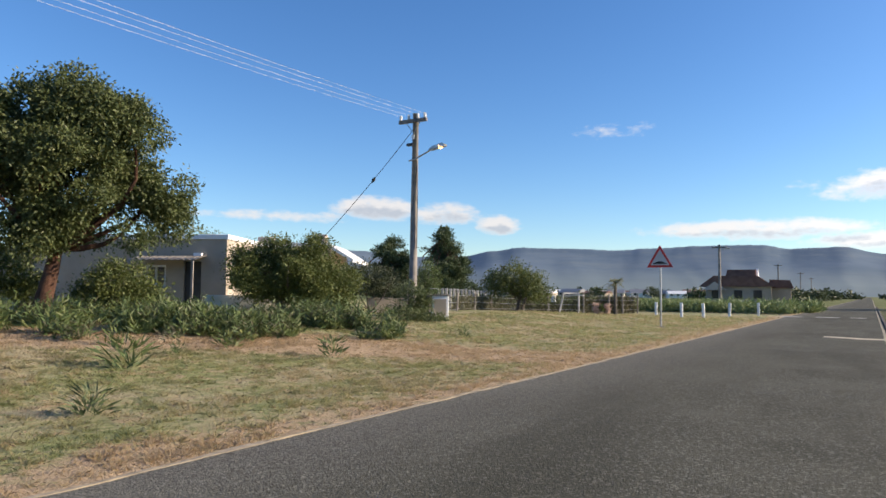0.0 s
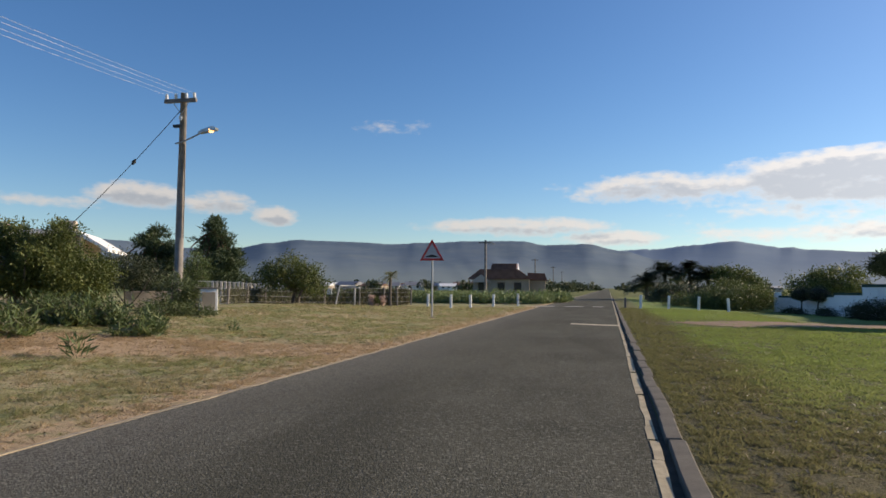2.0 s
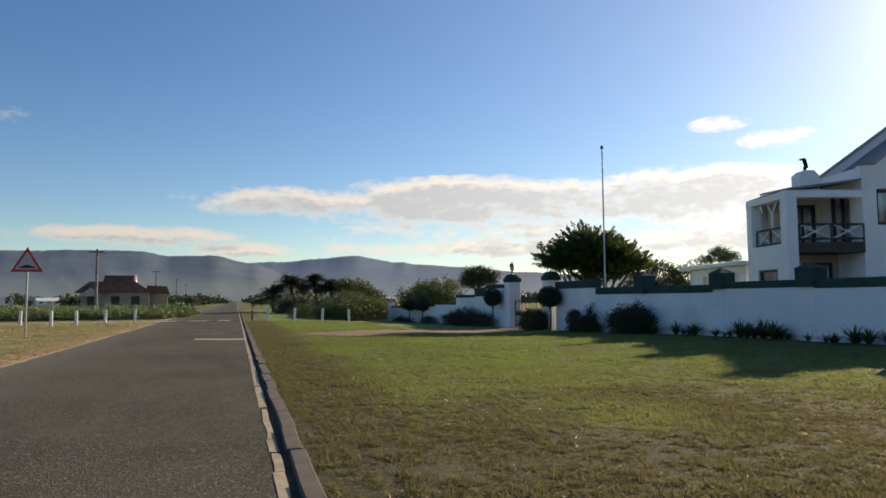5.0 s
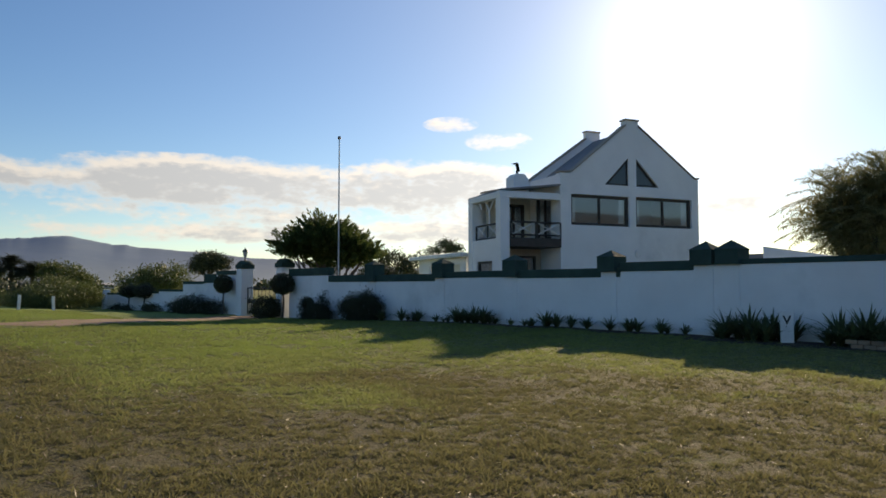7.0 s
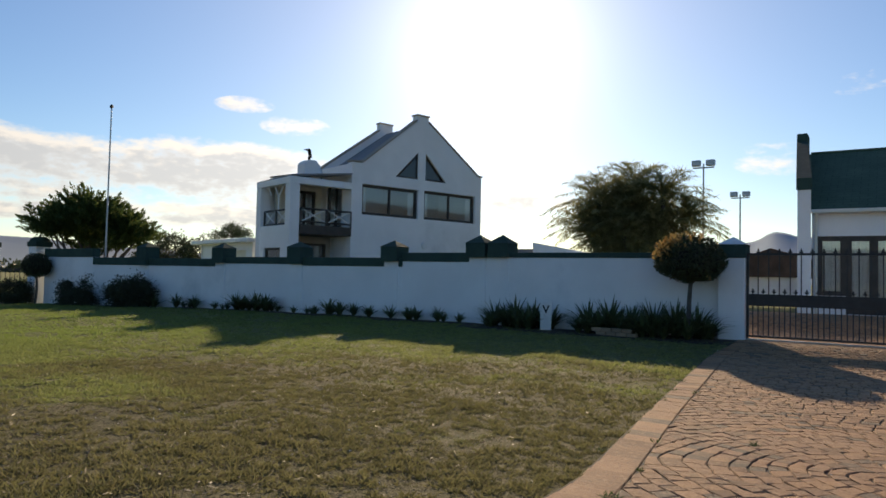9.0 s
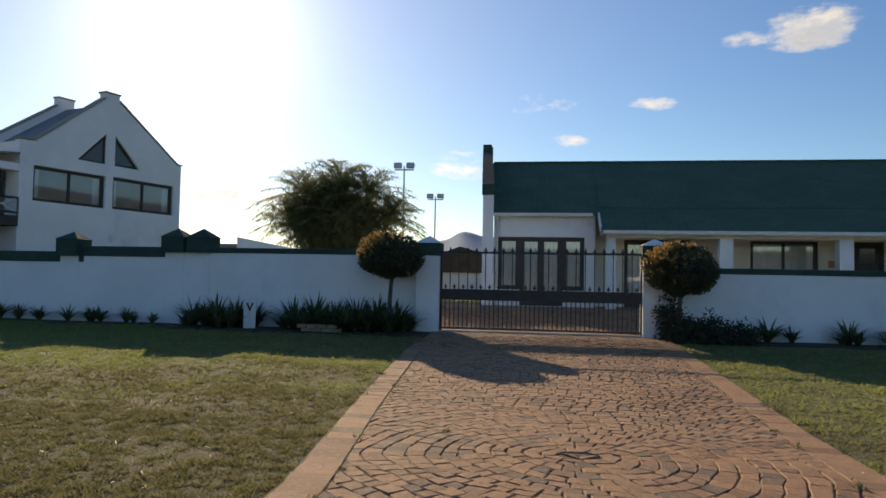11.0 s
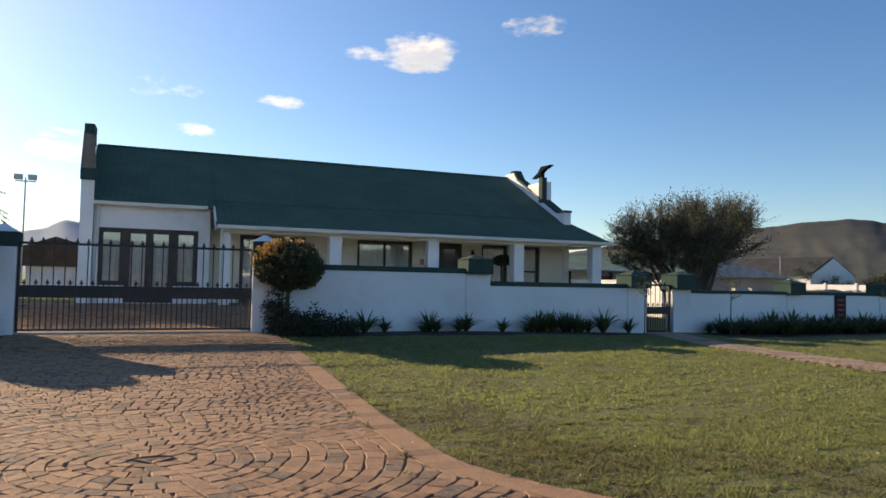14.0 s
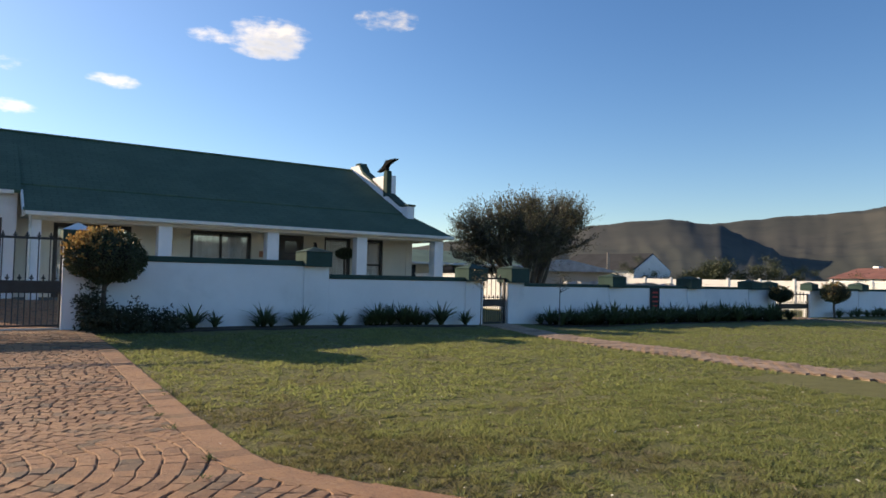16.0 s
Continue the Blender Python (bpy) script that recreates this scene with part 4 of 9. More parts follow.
    wpart("coping", boxed(23.31, 23.82, END_Y - 0.06, END_Y + 0.31, 4.002, 4.08, bevel=0.01), M["green_coping"], c)
    # chimney with a turning cowl
    chimney = wpart("chimney", boxed(25.04, 26.35, END_Y - 0.12, END_Y + 0.30, 3.9, 5.44, bevel=0.02), P, c)
    wpart("chimney_side", boxed(25.02, 25.34, END_Y + 0.1, END_Y + 0.33, 4.55, 5.62, bevel=0.02), M["green_coping"], chimney, "dark green flue face")
    bm = bmesh.new()
    tube(bm, [(25.25, END_Y + 0.2, 5.4), (25.25, END_Y + 0.2, 5.78)], 0.09, 10)
    prism(bm, [(26.0, 5.66), (25.45, 5.70), (25.05, 5.92), (24.45, 6.06), (25.25, 6.08), (25.5, 5.86)], "y", END_Y + 0.1, END_Y + 0.3)
    wpart("cowl", bm, M["matt_black"], chimney, "black metal wind cowl")
    # joinery
    D = M["dark_wood"]
    window(c, GAR_X + 0.24, -0.22, 1.18, FLOOR_Z, 2.64, D, 2, 1, 0.15, 0.1, name="glazed_door", curtain=1.0, sill=False, bar=0.22)
    for a, b in ((-0.95, -0.22), (1.18, 1.93)):
        window(c, GAR_X + 0.24, a, b, 0.87, 2.64, D, 1, 1, 0.14, 0.1, curtain=1.0, sill=False)
    window(c, FRONT_X + 0.06, -4.5, -2.3, FLOOR_Z, 2.62, D, 2, 1, 0.12, name="glazed_door", curtain=0.8, sill=False)
    window(c, FRONT_X + 0.06, -8.43, -6.34, 1.15, 2.62, D, 2, 1, 0.10, curtain=1.0)
    window(c, FRONT_X + 0.06, -12.33, -11.23, 1.0, 2.62, D, 1, 1, 0.09, curtain=1.0)
    window(c, FRONT_X + 0.06, -13.75, -12.95, FLOOR_Z + 0.3, 2.62, D, 1, 2, 0.09, curtain=1.0)
    door = wpart("door", boxed(FRONT_X + 0.08, FRONT_X + 0.16, -10.32, -9.53, FLOOR_Z, 2.55), D, c, "dark stained panelled front door")
    wpart("door_frame", wall_holes(FRONT_X + 0.03, FRONT_X + 0.14, -10.4, -9.45, FLOOR_Z, 2.62, [(-10.3, -9.55, FLOOR_Z, 2.52)]), D, c)
    for z0, z1 in ((0.55, 1.2), (1.35, 1.85)):
        wpart("door_panel", boxed(FRONT_X + 0.065, FRONT_X + 0.08, -10.2, -9.98, z0, z1, bevel=0.006), D, door)
        wpart("door_panel", boxed(FRONT_X + 0.065, FRONT_X + 0.08, -9.87, -9.65, z0, z1, bevel=0.006), D, door)
    wpart("pane", boxed(FRONT_X + 0.07, FRONT_X + 0.079, -10.15, -9.7, 1.95, 2.4), M["glass"], door)
    # wall lantern and plaque on the veranda wall
    bm = bmesh.new()
    box(bm, FRONT_X - 0.16, FRONT_X, -10.82, -10.78, 2.36, 2.4)
    lathe(bm, [(0.05, 0.0), (0.09, 0.03), (0.07, 0.28), (0.02, 0.36)], 8, (FRONT_X - 0.15, -10.8, 2.02))
    wpart("wall_lantern", bm, M["black_iron"], c, "black veranda lantern")
    bm = boxed(FRONT_X - 0.02, FRONT_X, -9.02, -8.72, 1.78, 2.0, bevel=0.006)
    for k in range(3):
        box(bm, FRONT_X - 0.026, FRONT_X - 0.02, -8.97 + k * 0.08, -8.92 + k * 0.08, 1.84, 1.94)
    wpart("plaque", bm, M["terracotta"], c, "small brown wall plaque")
    # inside: a plain back wall and ceiling, coloured dark so the rooms look dim
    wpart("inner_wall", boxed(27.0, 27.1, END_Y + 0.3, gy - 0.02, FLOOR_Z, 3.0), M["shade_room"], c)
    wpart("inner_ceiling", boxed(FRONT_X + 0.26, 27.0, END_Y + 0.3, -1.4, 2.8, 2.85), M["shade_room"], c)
    return c


build_cottage()

# ---- two-storey white house with a balcony ----
def build_house():
    h = thing("house", "two-storey white plastered house with steep gable and timber balcony", "house", (27.405, 27.504, -0.38), turn=-17)
    h.scale = (1.5, 1.5, 1.5)
    P, D = M["plaster"], M["dark_wood"]

    def slope(pts, thick, material, name="roof"):
        bm = bmesh.new()
        hi = [bm.verts.new(p) for p in pts]
        lo = [bm.verts.new((p[0], p[1], p[2] - thick)) for p in pts]
        n = len(pts)
        bm.faces.new(hi)
        bm.faces.new(lo[::-1])
        for i in range(n):
            bm.faces.new((hi[i], lo[i], lo[(i + 1) % n], hi[(i + 1) % n]))
        bmesh.ops.recalc_face_normals(bm, faces=bm.faces)
        return part(name, bm, material, h)

    # front gable: storeys with the wide windows, then the triangle with its two three-cornered lights
    holes = [(2.79, 5.6, 3.43, 4.65), (5.92, 8.85, 3.45, 4.68)]
    part("wall", wall_holes(0, 0.3, 2.3, 9.22, -0.2, 5.1, holes, swap=True), P, h)
    bm = bmesh.new()
    prism(bm, [(2.3, 5.1), (4.4, 5.1), (5.56, 6.26), (5.56, 7.55), (5.46, 7.55), (2.8, 5.47), (2.3, 5.45)], "y", 0, 0.3)
    prism(bm, [(7.12, 5.1), (9.22, 5.1), (9.22, 5.56), (9.0, 5.58), (6.05, 7.58), (5.96, 7.58), (5.96, 6.26)], "y", 0, 0.3)
    prism(bm, [(5.56, 5.1), (5.96, 5.1), (5.96, 7.8), (5.56, 7.8)], "y", 0, 0.3)
    prism(bm, [(5.46, 7.5), (5.56, 7.5), (5.56, 7.8), (5.46, 7.8)], "y", -0.02, 0.32)
    prism(bm, [(5.96, 7.5), (6.06, 7.5), (6.06, 7.8), (5.96, 7.8)], "y", -0.02, 0.32)
    part("gable", bm, P, h)
    for tri in ([(4.5, 5.12), (5.58, 5.12), (5.58, 6.2)], [(5.94, 5.14), (7.02, 5.14), (5.94, 6.22)]):
        bm = bmesh.new()
        prism(bm, tri, "y", 0.1, 0.11)
        win = part("gable_window", bm, M["glass"], h, "three-cornered gable light")
        bm = bmesh.new()
        for a, b in zip(tri, tri[1:] + tri[:1]):
            tube(bm, [(a[0], 0.08, a[1]), (b[0], 0.08, b[1])], 0.05, 4)
        part("window_frame", bm, D, win)
    # coping along the gable
    bm = bmesh.new()
    for a, b in (((2.26, 5.47), (2.82, 5.5)), ((2.82, 5.5), (5.44, 7.57)), ((6.08, 7.6), (9.0, 5.61)), ((9.0, 5.6), (9.28, 5.59))):
        prism(bm, [a, b, (b[0], b[1] + 0.05), (a[0], a[1] + 0.05)], "y", -0.04, 0.34)
    prism(bm, [(5.42, 7.8), (6.1, 7.8), (6.1, 7.86), (5.42, 7.86)], "y", -0.05, 0.36)
    part("coping", bm, M["grey_plaster"], h, "grey weathered coping")
    window(h, 0.1, 2.79, 5.6, 3.43, 4.65, D, 2, 1, 0.11, swap=True, put=part, curtain=0.2)
    window(h, 0.1, 5.92, 8.85, 3.45, 4.68, D, 2, 1, 0.11, swap=True, put=part, curtain=0.2)
    # other outer walls
    part("wall", boxed(8.92, 9.22, 0.3, 2.65, -0.2, 5.0), P, h)
    part("wall", wall_holes(2.3, 2.6, 0.3, 2.3, -0.2, 5.4, [(0.7, 1.9, 2.9, 4.75)]), P, h)
    window(h, 2.36, 0.7, 1.9, 2.9, 4.75, D, 2, 1, 0.1, name="glazed_door", put=part, sill=False)
    part("wall", wall_holes(2.3, 2.55, 0.35, 2.3, 2.86, 4.7, [(0.75, 2.05, 2.87, 4.42)], swap=True), M["cream"], h)
    window(h, 2.38, 0.75, 2.05, 2.87, 4.42, D, 3, 1, 0.1, name="glazed_door", swap=True, put=part, sill=False)
    # rear parapet gable
    bm = bmesh.new()
    prism(bm, [(0.06, -0.2), (0.06, 4.6), (0.3, 4.85), (1.4, 5.08), (2.4, 5.4), (5.4, 7.5), (5.4, 7.85), (6.1, 7.85), (6.1, 7.5), (9.1, 5.4), (9.1, -0.2)], "y", 2.65, 2.9)
    part("rear_gable", bm, P, h)
    bm = bmesh.new()
    for a, b in (((0.28, 4.86), (1.4, 5.1)), ((1.4, 5.1), (2.4, 5.42)), ((2.4, 5.42), (5.38, 7.52)), ((5.38, 7.85), (6.12, 7.85))):
        prism(bm, [a, b, (b[0], b[1] + 0.06), (a[0], a[1] + 0.06)], "y", 2.61, 2.94)
    part("coping", bm, M["grey_plaster"], h)
    # roof
    slope([(2.45, 0.3, 5.1), (5.76, 0.3, 7.45), (5.76, 2.65, 7.45), (2.45, 2.65, 5.1)], 0.12, M["grey_roof"])
    slope([(9.1, 0.3, 5.1), (9.1, 2.65, 5.1), (5.76, 2.65, 7.45), (5.76, 0.3, 7.45)], 0.12, M["grey_roof"])
    slope([(-0.3, -0.02, 4.68), (2.3, -0.02, 5.0), (2.3, 2.32, 5.2), (0.4, 2.85, 4.8), (-0.3, 2.85, 4.62)], 0.07, M["grey_roof"])
    # balcony: corner columns, beams, slab, rails with crossed braces
    for n0, z1 in ((0.0, 4.36), (2.42, 4.36)):
        part("column", boxed(-0.33, 0.06, n0, n0 + 0.39, -0.2, z1, bevel=0.012), P, h)
    part("beam", boxed(-0.34, 2.3, 0.0, 0.3, 4.365, 4.62, bevel=0.01), P, h)
    part("beam", boxed(-0.33, 0.02, 0.3, 2.82, 4.365, 4.6, bevel=0.01), P, h)
    part("balcony_slab", boxed(0.07, 2.3, -0.05, 2.3, 2.52, 2.86, bevel=0.01), D, h, "dark timber balcony floor")
    part("balcony_side", boxed(-0.3, 0.06, 0.4, 2.42, 2.05, 2.84, bevel=0.01), P, h)
    part("wall", wall_holes(1.5, 1.75, 0.06, 2.3, -0.2, 2.52, [(1.0, 2.1, 1.0, 2.25)], swap=True), M["pink_plaster"], h)
    window(h, 1.55, 1.0, 2.1, 1.0, 2.25, D, 1, 1, 0.08, swap=True, put=part)
    part("wall", wall_holes(-0.3, -0.05, 0.4, 2.42, -0.2, 2.05, [(0.75, 2.1, 0.9, 2.0)]), P, h)
    window(h, -0.24, 0.75, 2.1, 0.9, 2.0, D, 1, 1, 0.09, put=part)

    def railing(p0, p1, z0, z1, bays):
        rail = new("railing")
        rail.parent = h
        d = Vector(p1) - Vector(p0)
        a3, b3 = Vector((*p0, 0)), Vector((*p1, 0))
        for z, r in ((z1, 0.04), (z0, 0.035)):
            part("rail", tubed([a3 + Vector((0, 0, z)), b3 + Vector((0, 0, z))], r, 4), D, rail)
        for k in range(bays + 1):
            q = a3.lerp(b3, k / bays)
            part("post", tubed([q + Vector((0, 0, z0 - 0.15)), q + Vector((0, 0, z1 + 0.02))], 0.045, 4), D, rail)
        for k in range(bays):
            q, w = a3.lerp(b3, (k + 0.06) / bays), a3.lerp(b3, (k + 0.94) / bays)
            for e0, e1 in ((z0, z1), (z1, z0)):
                part("brace", tubed([q + Vector((0, 0, e0)), w + Vector((0, 0, e1))], 0.028, 4), M["white_paint"], rail, "white crossed brace")
        return rail

    railing((0.1, 0.03), (2.32, 0.03), 2.98, 3.46, 2)
    railing((-0.15, 0.42), (-0.15, 2.4), 2.9, 3.42, 2)
    # upper lattice brackets under the west beam
    for a, b in (((0.9, 4.35), (1.25, 3.95)), ((1.6, 4.35), (1.25, 3.95)), ((1.25, 3.95), (1.25, 3.45)), ((0.5, 4.35), (0.75, 4.05)), ((2.1, 4.35), (1.9, 4.05))):
        part("bracket", tubed([(-0.15, a[0], a[1]), (-0.15, b[0], b[1])], 0.04, 4), M["white_paint"], h, "white timber bracket")
    # squat chimney with a sloping top and a cowl
    bm = bmesh.new()
    prism(bm, [(0.62, 4.6), (1.3, 4.6), (1.3, 5.22), (1.1, 5.42), (0.78, 5.42), (0.62, 5.28)], "y", 0.7, 1.3)
    ch = part("chimney", bm, P, h)
    bm = bmesh.new()
    tube(bm, [(0.95, 1.0, 5.4), (0.95, 1.0, 5.6)], 0.05, 8)
    prism(bm, [(0.72, 5.84), (0.9, 5.82), (0.98, 5.56), (1.05, 5.55), (0.98, 5.86), (0.9, 5.9)], "y", 0.94, 1.06)
    part("cowl", bm, M["matt_black"], ch, "black metal wind cowl")
    # television dish arm on the gable's far slope
    part("vent_cap", boxed(7.9, 8.3, 0.5, 0.8, 6.45, 6.55), M["black_iron"], h)
    bm = bmesh.new()
    lathe(bm, [(0.14, 0.0), (0.14, 0.06), (0.10, 0.08)], 12)
    for v in bm.verts:
        v.co = Vector((5.95 + v.co.x, -v.co.z, 2.35 + v.co.y * 1.25))
    part("wall_light", bm, M["white_paint"], h)
    # low flat-roofed wing to the north
    part("wing_wall", wall_holes(-0.25, 0.0, 3.2, 8.6, -0.4, 2.25, [(3.8, 7.2, -0.3, 1.95)]), P, h)
    part("wing_door", boxed(-0.1, -0.04, 3.8, 7.2, -0.3, 1.95), M["cream"], h, "pale roller door")
    part("wing_roof", boxed(-0.6, 0.95, 2.95, 9.0, 2.25, 2.42, bevel=0.02), M["white_paint"], h)
    part("wing_wall", boxed(-0.25, 0.9, 8.35, 8.6, -0.4, 2.25), P, h)
    part("side_wall", boxed(0.1, 0.9, 2.85, 3.2, 2.42, 4.3), P, h)
    return h


build_house()

# flat-topped garden walls and roof beyond the double pier
nb = thing("outbuilding", "low white outbuilding with a dark flat roof behind the wall", "outbuilding", (26.5, 9.5, 0.2))
wpart("wall", boxed(26, 32, 11.6, 11.85, 0.0, 2.2), M["plaster"], nb)
wpart("roof", boxed(25.5, 33, 11.4, 15.0, 2.22, 2.4, bevel=0.02), M["grey_roof"], nb)
bm = bmesh.new()
prism(bm, [(8.9, 0.1), (8.9, 2.05), (12.3, 2.66), (12.3, 0.1)], "x", 25.4, 25.65)
wpart("screen_wall", bm, M["plaster"], nb)

# ---- brick drive, paths ----
def sett_cells(x0, x1, y0, y1, r):
    """Setts laid in rings round the middle of the drive's mouth: the corners of each, with the joints left out."""
    cx, cy, thick, long = 5.03, -0.1, 0.13, 0.138

    def place(rad, a):
        x, y = cx + rad * math.cos(a), cy + rad * math.sin(a)
        rad += 0.06 * noise.noise((x * 2.0, y * 2.0, 2.0)) + 0.026 * noise.noise((x * 7.0, y * 7.0, 3.0))
        x, y = cx + rad * math.cos(a), cy + rad * math.sin(a)
        return x + 0.14 * noise.noise((x * 0.9, y * 0.9, 1.0)), y + 0.14 * noise.noise((x * 0.9, y * 0.9, 6.0))

    out = []
    for k in range(175):
        r0, r1 = k * thick, (k + 1) * thick
        n = max(3, round(2 * math.pi * (r0 + r1) / 2 / long))
        off = r.random()
        cuts = [2 * math.pi * (i + off + r.uniform(-0.13, 0.13)) / n for i in range(n)]
        cuts.append(cuts[0] + 2 * math.pi)
        for a, b in zip(cuts, cuts[1:]):
            m, rm = (a + b) / 2, (r0 + r1) / 2
            if not (x0 < cx + rm * math.cos(m) < x1 and y0 < cy + rm * math.sin(m) < y1):
                continue
            turn = r.uniform(-0.06, 0.06) * (b - a)
            corners = [place(r0, a + turn), place(r1, a - turn), place(r1, b - turn), place(r0, b + turn)]
            out.append([(x + r.uniform(-0.006, 0.006), y + r.uniform(-0.006, 0.006)) for x, y in corners])
    return out


def sett_shape(corners, r, joint=0.005, bevel=0.008, lean=0.022, rise=0.003):
    """Vertices and faces of one worn sett on its four corners: a rounded top, sides down into the bed."""
    mx, my = sum(c[0] for c in corners) / 4, sum(c[1] for c in corners) / 4
    z = ground_z(mx, my) + 0.034 + r.uniform(-rise, rise)
    tx, ty = r.uniform(-lean, lean), r.uniform(-lean, lean)
    verts = []
    for inset, drop in ((joint + bevel, 0.0), (joint, bevel * 0.8), (joint, 0.05)):
        for x, y in corners:
            d = max(0.02, math.hypot(x - mx, y - my))
            f = max(0.2, 1 - 1.4 * inset * r.uniform(0.6, 1.4) / d)
            x, y = mx + (x - mx) * f, my + (y - my) * f
            verts.append((x, y, z - drop + tx * (x - mx) + ty * (y - my)))
    faces = [(0, 1, 2, 3)]
    for base in (0, 4):
        faces += [(base + i, base + 4 + i, base + 4 + (i + 1) % 4, base + (i + 1) % 4) for i in range(4)]
    return verts, faces


def drive_edges(x):
    """South and north edges of the sett field, flaring to the road."""
    wide = 1 + dip(x, 0.0) / 1.2
    south = -1.64 - 0.04 * max(0.0, x - 6.5) - 1.35 * (1 - sm(1.2, 4.6, x))
    return wide * south, wide * (1.40 + 0.095 * (x - 4) + 0.55 * (1 - sm(0.8, 3.9, x)))


drive = thing("driveway", "red-brown brick driveway laid in rings with brick borders", "driveway", kind="structure")


def build_drive():
    r = random.Random(11)
    # bed
    bm = bmesh.new()
    xs = [0.22 + 0.4 * k for k in range(59)]
    rows = []
    for x in xs:
        lo, hi = drive_edges(x)
        lo, hi = lo - 0.29, hi + 0.29
        if x > 15.4:
            lo, hi = -1.9 - 2.6 * sm(15.4, 17, x) * (x < 21.7), 2.3 + 3.4 * sm(15.4, 16.2, x)
        rows.append([bm.verts.new((x, lo + (hi - lo) * i / 8, ground_z(x, lo + (hi - lo) * i / 8) + 0.022)) for i in range(9)])
    for a, b in zip(rows, rows[1:]):
        for i in range(8):
            bm.faces.new((a[i], b[i], b[i + 1], a[i + 1]))
    bmesh.ops.recalc_face_normals(bm, faces=bm.faces)
    part("bed", bm, M["joint"], drive)
    cells = []
    for c in sett_cells(0.3, 23.0, -4.2, 5.5, r):
        x, y = sum(p[0] for p in c) / 4, sum(p[1] for p in c) / 4
        lo, hi = drive_edges(x)
        if x < 15.15:
            if not lo - 0.05 < y < hi + 0.05:
                continue
            c = [(px, min(max(py, drive_edges(px)[0]), drive_edges(px)[1])) for px, py in c]
            if abs(c[0][1] + c[1][1] - c[2][1] - c[3][1]) + abs(c[0][0] + c[1][0] - c[2][0] - c[3][0]) < 0.1:
                continue
        elif not (-1.75 - 2.3 * sm(15.6, 17, x) < y < 2.2 + 3.3 * sm(15.4, 16.2, x)):
            continue
        cells.append((x, y, c))
    verts, faces, count = [], [], 0
    for x, y, c in cells:
        vs, fs = sett_shape(c, r)
        if count < 300 and 3.0 < x < 5.6 and -1.6 < y < 1.5:
            count += 1
            ob = new("sett", raw("sett", vs, fs, M["sett"]))
            ob.parent = drive
            continue
        base = len(verts)
        verts += vs
        faces += [[i + base for i in f] for f in fs]
    # border: broad bricks laid across
    x = 0.3
    while x < 15.0:
        for side, sign in ((0, -1), (1, 1)):
            a, b = drive_edges(x)[side], drive_edges(x + 0.222)[side]
            w = 0.285 + r.uniform(-0.012, 0.008)
            c = [(x, a), (x + 0.222, b), (x + 0.222, b + sign * w), (x, a + sign * w)]
            vs, fs = sett_shape(c if side else c[::-1], r, 0.004, 0.006, 0.01, 0.0015)
            base = len(verts)
            verts += [(px, py, pz - 0.004) for px, py, pz in vs]
            faces += [[i + base for i in f] for f in fs]
        x += 0.222
    ob = new("setts", raw("setts", verts, faces, M["sett_joined"]))
    ob.parent = drive
    tagged(ob, "red brick setts and border bricks", kind="stuff")


build_drive()


def ribbon(name, line, width, lift, material, label, category):
    """A path laid on the ground along a line of points."""
    bm = bmesh.new()
    pts = [Vector((*p, 0)) for p in line]
    rows = []
    dense = []
    for a, b in zip(pts, pts[1:]):
        n = max(1, int((b - a).length / 0.5))
        dense += [a.lerp(b, k / n) for k in range(n)]
    dense.append(pts[-1])
    for i, p in enumerate(dense):
        d = (dense[min(i + 1, len(dense) - 1)] - dense[max(i - 1, 0)]).normalized()
        s = Vector((-d.y, d.x, 0))
        w = width / 2 * (1 + 0.12 * noise.noise((p.x, p.y, 2.0)))
        row = []
        for k in range(7):
            q = p + s * w * (k - 3) / 3
            row.append(bm.verts.new((q.x, q.y, ground_z(q.x, q.y) + (lift if 0 < k < 6 else -0.03))))
        rows.append(row)
    for a, b in zip(rows, rows[1:]):
        for k in range(6):
            bm.faces.new((a[k], b[k], b[k + 1], a[k + 1]))
    bmesh.ops.recalc_face_normals(bm, faces=bm.faces)
    return solid(name, bm, material, label, category, kind="structure")


def path_brick_mesh(w, d, h, bev, seed):
    """One worn path brick, its corners knocked about."""
    r = random.Random(seed)
    bm = boxed(-w / 2, w / 2, -d / 2, d / 2, -h, 0)
    bm.normal_update()
    top = [f for f in bm.faces if f.normal.z > 0.9]
    bmesh.ops.bevel(bm, geom=list(top[0].edges), offset=bev, segments=1, affect="EDGES")
    for v in bm.verts:
        v.co.x += r.uniform(-0.06, 0.06) * w
        v.co.y += r.uniform(-0.06, 0.06) * d
        if v.co.z > -h / 2:
            v.co.z += r.uniform(-0.002, 0.0015)
    return bm


